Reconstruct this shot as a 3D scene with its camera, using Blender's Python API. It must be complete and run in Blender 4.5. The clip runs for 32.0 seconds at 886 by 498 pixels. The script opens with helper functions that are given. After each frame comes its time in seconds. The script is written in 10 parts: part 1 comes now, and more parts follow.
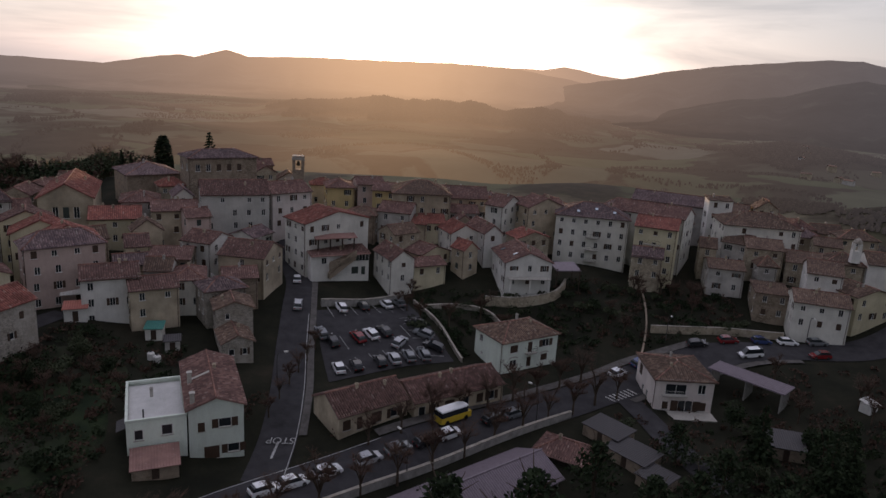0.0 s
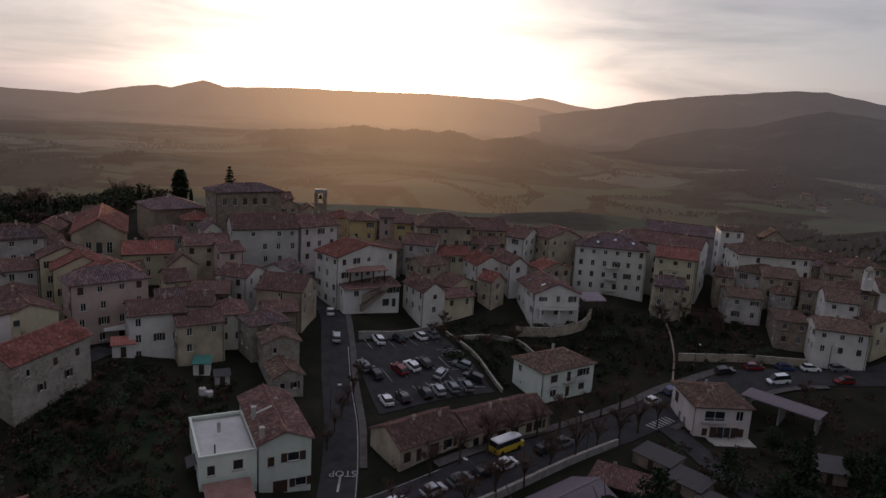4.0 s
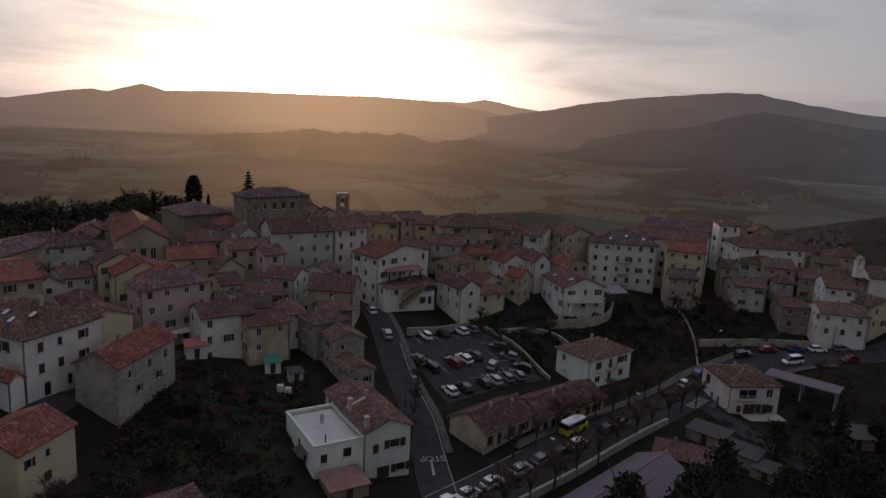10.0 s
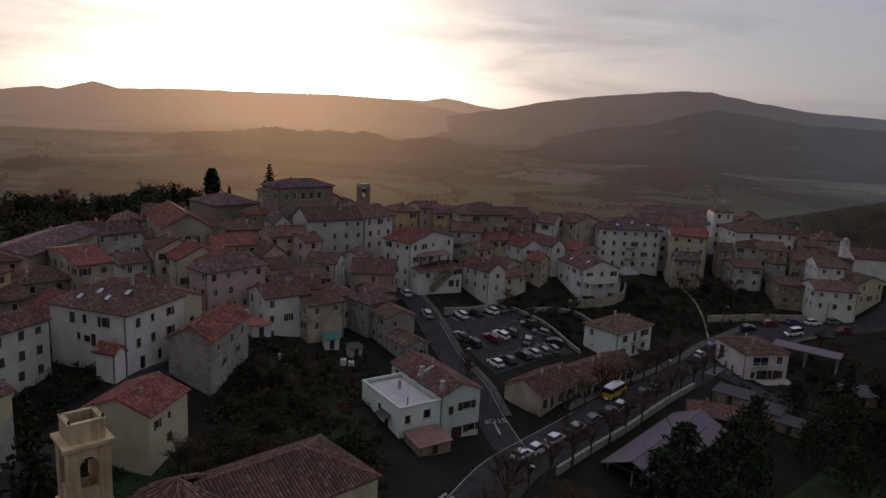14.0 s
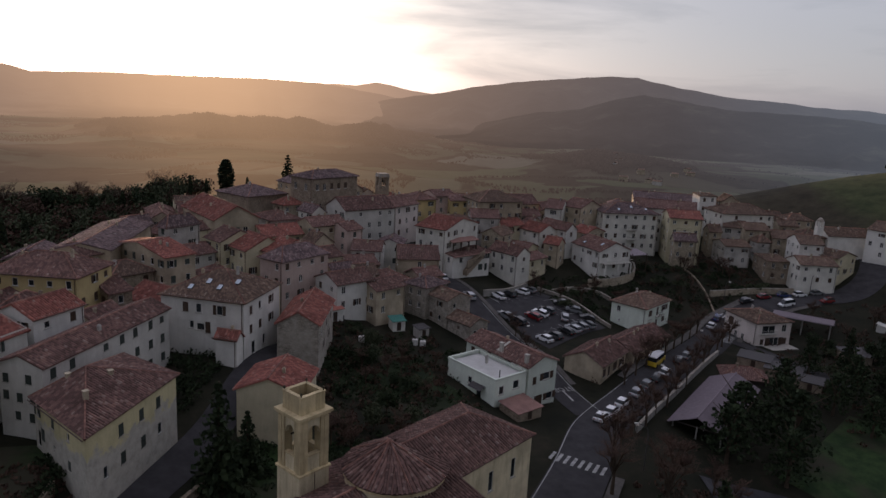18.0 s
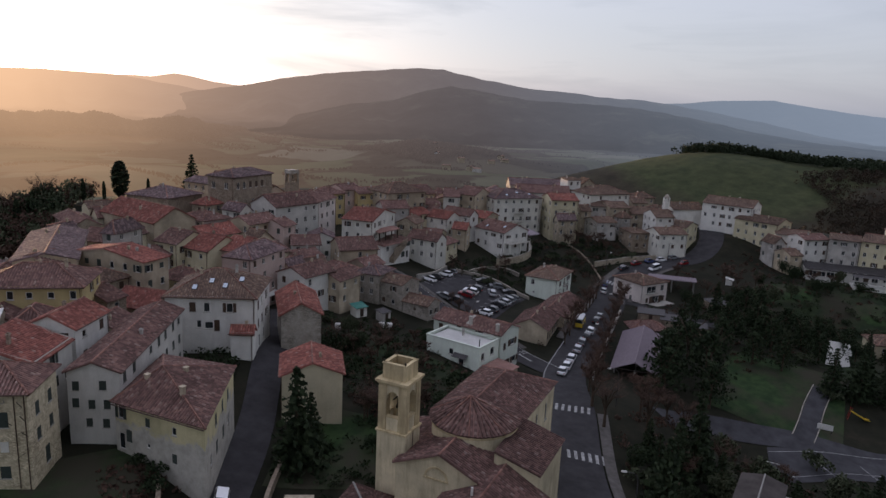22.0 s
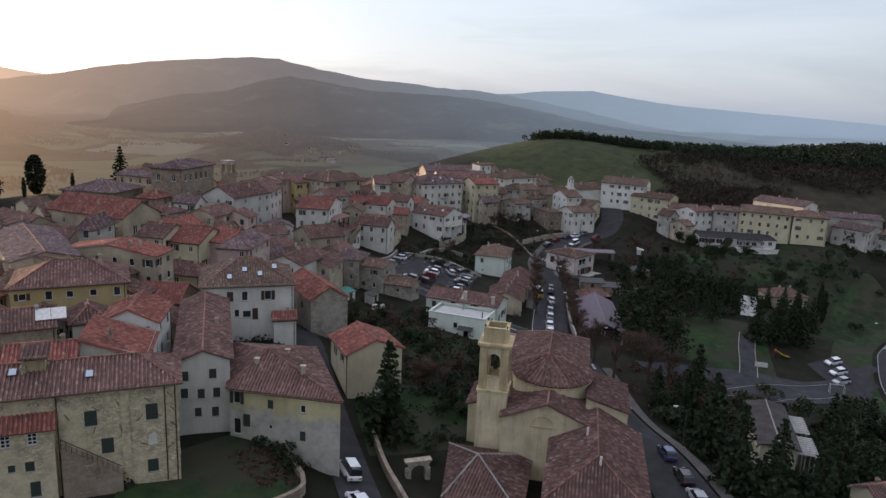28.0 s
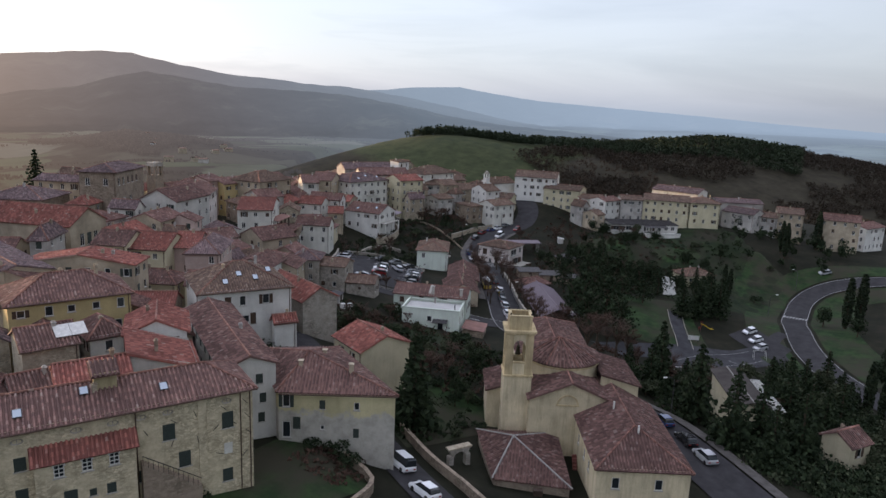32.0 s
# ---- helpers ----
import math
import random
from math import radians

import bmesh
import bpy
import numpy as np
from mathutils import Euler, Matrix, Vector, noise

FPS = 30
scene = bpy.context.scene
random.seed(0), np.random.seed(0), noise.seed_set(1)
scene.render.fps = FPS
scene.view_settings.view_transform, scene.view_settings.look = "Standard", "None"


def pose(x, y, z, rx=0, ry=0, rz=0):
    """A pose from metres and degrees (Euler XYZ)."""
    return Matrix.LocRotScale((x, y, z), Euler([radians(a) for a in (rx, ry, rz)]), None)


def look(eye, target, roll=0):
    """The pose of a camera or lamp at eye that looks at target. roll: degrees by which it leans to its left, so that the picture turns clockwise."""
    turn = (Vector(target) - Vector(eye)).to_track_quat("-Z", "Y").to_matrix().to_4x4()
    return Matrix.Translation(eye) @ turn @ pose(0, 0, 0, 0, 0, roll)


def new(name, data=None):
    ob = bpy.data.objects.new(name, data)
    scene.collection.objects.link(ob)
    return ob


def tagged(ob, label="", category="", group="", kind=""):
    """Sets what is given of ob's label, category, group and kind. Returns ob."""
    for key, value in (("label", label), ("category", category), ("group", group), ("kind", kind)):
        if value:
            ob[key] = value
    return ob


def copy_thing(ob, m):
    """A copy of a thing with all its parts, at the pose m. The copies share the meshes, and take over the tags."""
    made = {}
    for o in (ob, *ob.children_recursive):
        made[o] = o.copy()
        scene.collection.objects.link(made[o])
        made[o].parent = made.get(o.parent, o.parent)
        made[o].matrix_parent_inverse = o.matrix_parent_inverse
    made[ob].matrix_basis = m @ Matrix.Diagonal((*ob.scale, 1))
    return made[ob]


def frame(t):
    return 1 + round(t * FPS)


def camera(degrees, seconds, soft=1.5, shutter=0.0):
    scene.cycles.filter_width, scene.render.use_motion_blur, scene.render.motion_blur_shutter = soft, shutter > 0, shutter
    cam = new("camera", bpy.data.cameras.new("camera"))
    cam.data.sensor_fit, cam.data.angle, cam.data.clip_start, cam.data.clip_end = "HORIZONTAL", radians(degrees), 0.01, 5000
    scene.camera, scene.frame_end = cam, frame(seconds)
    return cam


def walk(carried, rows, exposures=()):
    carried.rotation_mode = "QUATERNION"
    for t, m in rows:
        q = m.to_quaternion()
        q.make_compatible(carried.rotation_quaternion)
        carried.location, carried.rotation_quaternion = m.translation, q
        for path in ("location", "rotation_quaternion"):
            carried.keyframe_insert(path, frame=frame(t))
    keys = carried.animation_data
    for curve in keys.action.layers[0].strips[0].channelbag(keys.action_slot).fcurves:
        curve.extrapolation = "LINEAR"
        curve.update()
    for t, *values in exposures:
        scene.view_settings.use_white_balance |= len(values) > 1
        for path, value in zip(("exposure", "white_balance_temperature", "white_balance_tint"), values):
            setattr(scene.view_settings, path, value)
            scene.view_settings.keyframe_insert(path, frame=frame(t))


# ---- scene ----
# ---- camera ----
cam = camera(65.9, 32.0, soft=1.5)
PATH = [
    (0, (0.0, 0.0, 53.856), (0.026, 1.94, 53.369), 3.5),
    (0.5, (-1.566, -0.427, 54.053), (-1.52, 1.514, 53.576), 3.7),
    (1, (-3.183, -0.82, 54.215), (-3.128, 1.125, 53.75), 3.7),
    (1.5, (-4.821, -1.169, 54.36), (-4.76, 0.777, 53.905), 3.6),
    (2, (-6.399, -1.475, 54.448), (-6.331, 0.474, 54.005), 3.6),
    (2.5, (-7.88, -1.757, 54.5), (-7.807, 0.195, 54.068), 3.6),
    (3, (-9.407, -2.024, 54.565), (-9.329, -0.07, 54.145), 3.5),
    (3.5, (-10.919, -2.247, 54.606), (-10.836, -0.291, 54.197), 3.5),
    (5.5, (-16.895, -3.01, 54.554), (-16.768, -1.053, 54.158), 3.2),
    (6, (-18.409, -3.187, 54.589), (-18.271, -1.232, 54.193), 3.2),
    (6.5, (-19.995, -3.459, 54.676), (-19.846, -1.504, 54.282), 3.2),
    (7, (-21.675, -3.882, 54.761), (-21.514, -1.928, 54.369), 3.2),
    (7.5, (-23.458, -4.423, 54.802), (-23.285, -2.47, 54.412), 3.2),
    (8, (-25.351, -5.041, 54.744), (-25.163, -3.089, 54.355), 3.2),
    (8.5, (-27.339, -5.729, 54.611), (-27.136, -3.778, 54.224), 3.2),
    (9, (-29.398, -6.47, 54.467), (-29.181, -4.52, 54.08), 3.1),
    (9.5, (-31.527, -7.296, 54.278), (-31.294, -5.347, 53.892), 3.1),
    (10, (-33.688, -8.157, 54.083), (-33.44, -6.21, 53.697), 3.1),
    (10.5, (-35.859, -9.015, 53.881), (-35.597, -7.07, 53.496), 3.1),
    (11, (-38.038, -9.899, 53.624), (-37.761, -7.955, 53.241), 3.1),
    (11.5, (-40.256, -10.803, 53.309), (-39.964, -8.861, 52.926), 3.1),
    (12, (-42.49, -11.742, 52.968), (-42.185, -9.802, 52.586), 3.1),
    (12.5, (-44.787, -12.703, 52.582), (-44.468, -10.766, 52.201), 3.1),
    (13, (-47.129, -13.674, 52.231), (-46.794, -11.739, 51.851), 3.1),
    (13.5, (-49.478, -14.616, 51.979), (-49.127, -12.685, 51.597), 3.1),
    (15.5, (-58.859, -17.496, 51.805), (-58.431, -15.581, 51.419), 3.1),
    (16, (-61.593, -17.939, 51.853), (-61.121, -16.034, 51.47), 3.2),
    (16.5, (-65.486, -18.49, 52.044), (-64.952, -16.601, 51.662), 3.2),
    (17, (-70.102, -18.978, 52.291), (-69.547, -17.095, 51.907), 3.1),
    (17.5, (-74.789, -19.259, 52.544), (-74.233, -17.379, 52.147), 3.1),
    (18, (-79.361, -19.401, 52.802), (-78.8, -17.527, 52.385), 3.1),
    (18.5, (-83.779, -19.453, 52.983), (-83.212, -17.582, 52.561), 3.1),
    (19, (-88.051, -19.438, 53.091), (-87.479, -17.569, 52.668), 3.2),
    (19.5, (-92.207, -19.419, 53.105), (-91.616, -17.556, 52.682), 3.1),
    (20, (-96.292, -19.424, 53.075), (-95.677, -17.569, 52.652), 3.0),
    (20.5, (-100.303, -19.462, 53.099), (-99.642, -17.622, 52.677), 2.9),
    (21, (-104.259, -19.549, 53.144), (-103.549, -17.727, 52.721), 2.9),
    (21.5, (-108.079, -19.547, 53.186), (-107.237, -17.783, 52.766), 2.8),
    (22, (-111.701, -19.38, 53.12), (-110.653, -17.728, 52.705), 2.7),
    (22.5, (-115.043, -19.07, 52.906), (-113.946, -17.451, 52.487), 2.8),
    (23, (-118.094, -18.616, 52.641), (-116.969, -17.018, 52.218), 2.9),
    (23.5, (-120.92, -17.988, 52.402), (-119.775, -16.405, 51.976), 2.9),
    (24, (-123.655, -17.132, 52.214), (-122.493, -15.561, 51.785), 2.9),
    (24.5, (-126.201, -15.993, 52.045), (-125.008, -14.446, 51.616), 2.9),
    (26.5, (-135.353, -10.268, 51.412), (-134.044, -8.815, 50.992), 2.7),
    (27, (-137.433, -8.785, 51.264), (-136.093, -7.361, 50.844), 2.7),
    (27.5, (-139.424, -7.221, 51.154), (-138.05, -5.83, 50.734), 2.7),
    (28, (-141.461, -5.549, 51.055), (-140.056, -4.19, 50.635), 2.6),
    (28.5, (-143.475, -3.86, 50.961), (-142.039, -2.533, 50.541), 2.6),
    (29, (-145.43, -2.248, 50.884), (-143.967, -0.951, 50.462), 2.6),
    (29.5, (-147.476, -0.592, 50.88), (-145.987, 0.674, 50.459), 2.6),
    (30, (-149.64, 1.081, 50.873), (-148.116, 2.307, 50.455), 2.5),
    (30.5, (-151.681, 2.735, 50.85), (-150.126, 3.922, 50.431), 2.6),
    (31, (-153.61, 4.504, 50.803), (-152.022, 5.647, 50.385), 2.5),
    (31.5, (-155.443, 6.372, 50.751), (-153.826, 7.473, 50.334), 2.4),
    (32, (-157.146, 8.285, 50.706), (-155.509, 9.355, 50.291), 2.4),
]
EXPOSURES = ((0, 0.55, 6550, 18), (3, 0.26, 6550, 18), (6, 0.08, 6600, 19), (9, 0.03, 6600, 19), (13, 0.06, 6600, 19), (18, 0.46, 6500, 18), (21, 0.78, 6400, 17), (24, 1.18, 6250, 14), (28, 1.34, 6290, 11), (32, 1.46, 6260, 12))
walk(cam, [(t, look(eye, target, roll)) for t, eye, target, roll in PATH], EXPOSURES)

# ---- world, sun and sky ----
SUN_AZ, SUN_EL = radians(-4.0), radians(2.2)
SUN_DIR = Vector((math.sin(SUN_AZ) * math.cos(SUN_EL), math.cos(SUN_AZ) * math.cos(SUN_EL), math.sin(SUN_EL)))
world = bpy.data.worlds.new("evening_sky")
scene.world = world
world.use_nodes = True
wn, wl = world.node_tree.nodes, world.node_tree.links
bg = wn["Background"]
sky = wn.new("ShaderNodeTexSky")
sky.sky_type, sky.sun_disc = "NISHITA", False
sky.sun_elevation, sky.sun_rotation = radians(3.0), SUN_AZ
sky.altitude, sky.air_density, sky.dust_density, sky.ozone_density = 300, 1.0, 2.0, 1.5
wco = wn.new("ShaderNodeTexCoord")
wmap = wn.new("ShaderNodeMapping")
wmap.inputs["Scale"].default_value = (1.3, 1.3, 9.0)
wnoise = wn.new("ShaderNodeTexNoise")
wnoise.inputs["Scale"].default_value, wnoise.inputs["Detail"].default_value, wnoise.inputs["Roughness"].default_value = 1.7, 6.0, 0.55
wnoise.inputs["Distortion"].default_value = 0.6
wl.new(wco.outputs["Generated"], wmap.inputs["Vector"])
wl.new(wmap.outputs["Vector"], wnoise.inputs["Vector"])
wramp = wn.new("ShaderNodeValToRGB")
wramp.color_ramp.elements[0].position, wramp.color_ramp.elements[1].position = 0.44, 0.68
wl.new(wnoise.outputs["Fac"], wramp.inputs["Fac"])
veil = wn.new("ShaderNodeMix")
veil.data_type, veil.blend_type = "RGBA", "ADD"
veil.inputs["Factor"].default_value = 1.0
pale = wn.new("ShaderNodeHueSaturation")
pale.inputs["Saturation"].default_value, pale.inputs["Value"].default_value = 0.5, 0.66
wl.new(sky.outputs["Color"], pale.inputs["Color"])
wl.new(pale.outputs["Color"], veil.inputs["A"])
wsep = wn.new("ShaderNodeSeparateXYZ")
wl.new(wco.outputs["Generated"], wsep.inputs[0])
zen = wn.new("ShaderNodeMapRange")
zen.inputs["To Min"].default_value, zen.inputs["To Max"].default_value = 0.0, 1.0
wl.new(wsep.outputs["Z"], zen.inputs["Value"])
overcast = wn.new("ShaderNodeMix")
overcast.data_type = "RGBA"
overcast.inputs["A"].default_value, overcast.inputs["B"].default_value = (1.42, 1.62, 1.90, 1), (4.3, 4.33, 5.05, 1)
wl.new(zen.outputs["Result"], overcast.inputs["Factor"])
dusk_dot = wn.new("ShaderNodeVectorMath")
dusk_dot.operation, dusk_dot.inputs[1].default_value = "DOT_PRODUCT", (SUN_DIR.x, SUN_DIR.y, 0)
wl.new(wco.outputs["Generated"], dusk_dot.inputs[0])
dusk = wn.new("ShaderNodeMapRange")
dusk.inputs["From Min"].default_value, dusk.inputs["From Max"].default_value = -1.0, 0.25
dusk.inputs["To Min"].default_value, dusk.inputs["To Max"].default_value = 0.28, 1.12
wl.new(dusk_dot.outputs["Value"], dusk.inputs["Value"])
dimmed = wn.new("ShaderNodeMix")
dimmed.data_type, dimmed.blend_type = "RGBA", "MULTIPLY"
dimmed.inputs["Factor"].default_value = 1.0
wl.new(overcast.outputs["Result"], dimmed.inputs["A"])
wl.new(dusk.outputs["Result"], dimmed.inputs["B"])
wl.new(dimmed.outputs["Result"], veil.inputs["B"])
glow_dot = wn.new("ShaderNodeVectorMath")
glow_dot.operation = "DOT_PRODUCT"
glow_dot.inputs[1].default_value = SUN_DIR
wl.new(wco.outputs["Generated"], glow_dot.inputs[0])
glow_max = wn.new("ShaderNodeMath")
glow_max.operation, glow_max.inputs[1].default_value = "MAXIMUM", 0.0
wl.new(glow_dot.outputs["Value"], glow_max.inputs[0])
glow_sum = None
for power, strength, tint in ((10.0, 1.3, (1.0, 0.90, 0.52, 1)), (60.0, 4.5, (1.0, 0.88, 0.46, 1)), (900.0, 22.0, (1.0, 0.90, 0.58, 1))):
    p = wn.new("ShaderNodeMath")
    p.operation, p.inputs[1].default_value = "POWER", power
    wl.new(glow_max.outputs[0], p.inputs[0])
    s = wn.new("ShaderNodeMath")
    s.operation, s.inputs[1].default_value = "MULTIPLY", strength
    wl.new(p.outputs[0], s.inputs[0])
    c = wn.new("ShaderNodeMix")
    c.data_type, c.blend_type = "RGBA", "ADD"
    wl.new(s.outputs[0], c.inputs["Factor"])
    wl.new((glow_sum or veil).outputs["Result"], c.inputs["A"])
    c.inputs["B"].default_value = tint
    c.clamp_factor = False
    glow_sum = c
cloud = wn.new("ShaderNodeMix")
cloud.data_type, cloud.blend_type = "RGBA", "MULTIPLY"
thin = wn.new("ShaderNodeMapRange")
thin.inputs["From Min"].default_value, thin.inputs["From Max"].default_value = 0.4, 0.88
thin.inputs["To Min"].default_value, thin.inputs["To Max"].default_value = 0.3, 1.0
wl.new(dusk_dot.outputs["Value"], thin.inputs["Value"])
streaks = wn.new("ShaderNodeMath")
streaks.operation = "MULTIPLY"
wl.new(wramp.outputs["Color"], streaks.inputs[0])
wl.new(thin.outputs["Result"], streaks.inputs[1])
wl.new(streaks.outputs[0], cloud.inputs["Factor"])
wl.new(glow_sum.outputs["Result"], cloud.inputs["A"])
cloud.inputs["B"].default_value = (0.60, 0.635, 0.67, 1)
wl.new(cloud.outputs["Result"], bg.inputs["Color"])
bg.inputs["Strength"].default_value = 0.10
sun_data = bpy.data.lights.new("sun", "SUN")
sun_data.energy, sun_data.angle, sun_data.color = 2.4, radians(0.6), (1.0, 0.62, 0.30)
sun = new("sun", sun_data)
sun.matrix_world = look((0, 0, 0), -SUN_DIR)

# ---- materials ----
MATS = {}


def nodes_of(name):
    m = bpy.data.materials.new(name)
    m.use_nodes = True
    MATS[name] = m
    return m, m.node_tree.nodes, m.node_tree.links, m.node_tree.nodes["Principled BSDF"]


def ramp(n, stops):
    r = n.new("ShaderNodeValToRGB")
    while len(r.color_ramp.elements) < len(stops):
        r.color_ramp.elements.new(0.5)
    for e, (pos, col) in zip(r.color_ramp.elements, stops):
        e.position, e.color = pos, (*col, 1)
    return r


def noise_node(n, l, co, scale, detail=4.0, rough=0.6):
    t = n.new("ShaderNodeTexNoise")
    t.inputs["Scale"].default_value, t.inputs["Detail"].default_value, t.inputs["Roughness"].default_value = scale, detail, rough
    l.new(co, t.inputs["Vector"])
    return t


def mixed(n, l, a, b, fac, kind="MIX"):
    m = n.new("ShaderNodeMix")
    m.data_type, m.blend_type = "RGBA", kind
    for sock, v in (("A", a), ("B", b), ("Factor", fac)):
        if isinstance(v, (int, float)):
            m.inputs[sock].default_value = v
        elif isinstance(v, tuple):
            m.inputs[sock].default_value = (*v, 1)
        else:
            l.new(v, m.inputs[sock])
    return m.outputs["Result"]


def shade(c, k):
    return tuple(min(1, v * k) for v in c)


def plaster(name, col, stain=0.80, fine=6.0, rough=0.9, patch=0.12, bump=0.15):
    """Weathered render: broad stains, streaks that run down, fine grain."""
    m, n, l, b = nodes_of(name)
    co = n.new("ShaderNodeTexCoord").outputs["Object"]
    info = n.new("ShaderNodeObjectInfo")
    big = noise_node(n, l, co, 0.25, 5)
    mp = n.new("ShaderNodeMapping")
    mp.inputs["Scale"].default_value = (1.0, 1.0, 0.15)
    l.new(co, mp.inputs["Vector"])
    streak = noise_node(n, l, mp.outputs["Vector"], 1.1, 6, 0.7)
    grain = noise_node(n, l, co, fine, 5, 0.7)
    r1 = ramp(n, ((0.35, shade(col, stain)), (0.62, col)))
    l.new(big.outputs["Fac"], r1.inputs["Fac"])
    r2 = ramp(n, ((0.34, (0.62, 0.60, 0.57)), (0.54, (1, 1, 1))))
    l.new(streak.outputs["Fac"], r2.inputs["Fac"])
    c = mixed(n, l, r1.outputs["Color"], r2.outputs["Color"], patch * 2, "MULTIPLY")
    r3 = ramp(n, ((0.3, (0.86, 0.86, 0.85)), (0.7, (1.10, 1.09, 1.08))))
    l.new(grain.outputs["Fac"], r3.inputs["Fac"])
    c = mixed(n, l, c, r3.outputs["Color"], 0.7, "MULTIPLY")
    hsv = n.new("ShaderNodeHueSaturation")
    mr = n.new("ShaderNodeMapRange")
    mr.inputs["To Min"].default_value, mr.inputs["To Max"].default_value = 0.86, 1.10
    l.new(info.outputs["Random"], mr.inputs["Value"])
    l.new(mr.outputs["Result"], hsv.inputs["Value"])
    l.new(c, hsv.inputs["Color"])
    l.new(hsv.outputs["Color"], b.inputs["Base Color"])
    b.inputs["Roughness"].default_value = rough
    b.inputs["Specular IOR Level"].default_value = 0.2
    bp = n.new("ShaderNodeBump")
    bp.inputs["Strength"].default_value, bp.inputs["Distance"].default_value = bump, 0.05
    l.new(grain.outputs["Fac"], bp.inputs["Height"])
    l.new(bp.outputs["Normal"], b.inputs["Normal"])
    return m


def masonry(name, col, dark, scale=2.2):
    """Rubble stone: cells of differing tone with sunk joints, over patches of old render."""
    m, n, l, b = nodes_of(name)
    co = n.new("ShaderNodeTexCoord").outputs["Object"]
    mp = n.new("ShaderNodeMapping")
    mp.inputs["Scale"].default_value = (1, 1, 1.7)
    l.new(co, mp.inputs["Vector"])
    v = n.new("ShaderNodeTexVoronoi")
    v.inputs["Scale"].default_value = scale
    l.new(mp.outputs["Vector"], v.inputs["Vector"])
    e = n.new("ShaderNodeTexVoronoi")
    e.feature, e.inputs["Scale"].default_value = "DISTANCE_TO_EDGE", scale
    l.new(mp.outputs["Vector"], e.inputs["Vector"])
    sep = n.new("ShaderNodeSeparateColor")
    l.new(v.outputs["Color"], sep.inputs["Color"])
    r = ramp(n, ((0.0, dark), (0.5, col), (1.0, shade(col, 1.3))))
    l.new(sep.outputs["Red"], r.inputs["Fac"])
    er = ramp(n, ((0.0, (0.45, 0.43, 0.4)), (0.08, (1, 1, 1))))
    l.new(e.outputs["Distance"], er.inputs["Fac"])
    c = mixed(n, l, r.outputs["Color"], er.outputs["Color"], 0.55, "MULTIPLY")
    big = noise_node(n, l, co, 0.22, 6)
    br = ramp(n, ((0.42, (0, 0, 0)), (0.60, (1, 1, 1))))
    l.new(big.outputs["Fac"], br.inputs["Fac"])
    c = mixed(n, l, c, shade(col, 1.12), br.outputs["Color"])
    st = noise_node(n, l, co, 0.8, 6, 0.7)
    sr = ramp(n, ((0.35, (0.6, 0.58, 0.55)), (0.6, (1, 1, 1))))
    l.new(st.outputs["Fac"], sr.inputs["Fac"])
    c = mixed(n, l, c, sr.outputs["Color"], 0.8, "MULTIPLY")
    l.new(c, b.inputs["Base Color"])
    b.inputs["Roughness"].default_value = 0.92
    bp = n.new("ShaderNodeBump")
    bp.inputs["Strength"].default_value, bp.inputs["Distance"].default_value = 0.5, 0.06
    l.new(er.outputs["Color"], bp.inputs["Height"])
    l.new(bp.outputs["Normal"], b.inputs["Normal"])
    return m


def tiles(name, a, bcol, lichen):
    """Curved clay tiles: tone tile by tile, dark laps, pale lichen patches."""
    m, n, l, b = nodes_of(name)
    co = n.new("ShaderNodeTexCoord").outputs["Object"]
    info = n.new("ShaderNodeObjectInfo")
    geo = n.new("ShaderNodeNewGeometry")
    r = ramp(n, ((0.0, shade(bcol, 0.85)), (0.35, bcol), (0.72, a), (0.93, shade(a, 1.18)), (1.0, lichen)))
    l.new(geo.outputs["Random Per Island"], r.inputs["Fac"])
    big = noise_node(n, l, co, 0.3, 6, 0.65)
    br = ramp(n, ((0.38, (0.74, 0.72, 0.72)), (0.62, (1.06, 1.04, 1.02))))
    l.new(big.outputs["Fac"], br.inputs["Fac"])
    c = mixed(n, l, r.outputs["Color"], br.outputs["Color"], 1.0, "MULTIPLY")
    fine_n = noise_node(n, l, co, 6.0, 4, 0.7)
    li = noise_node(n, l, co, 1.6, 6, 0.75)
    lr = ramp(n, ((0.60, (0, 0, 0)), (0.74, (1, 1, 1))))
    l.new(li.outputs["Fac"], lr.inputs["Fac"])
    c = mixed(n, l, c, lichen, lr.outputs["Color"])
    hsv = n.new("ShaderNodeHueSaturation")
    mr = n.new("ShaderNodeMapRange")
    mr.inputs["To Min"].default_value, mr.inputs["To Max"].default_value = 0.8, 1.15
    l.new(info.outputs["Random"], mr.inputs["Value"])
    l.new(mr.outputs["Result"], hsv.inputs["Value"])
    l.new(c, hsv.inputs["Color"])
    l.new(hsv.outputs["Color"], b.inputs["Base Color"])
    b.inputs["Roughness"].default_value = 0.85
    b.inputs["Specular IOR Level"].default_value = 0.2
    bp = n.new("ShaderNodeBump")
    bp.inputs["Strength"].default_value, bp.inputs["Distance"].default_value = 0.4, 0.04
    l.new(fine_n.outputs["Fac"], bp.inputs["Height"])
    l.new(bp.outputs["Normal"], b.inputs["Normal"])
    return m


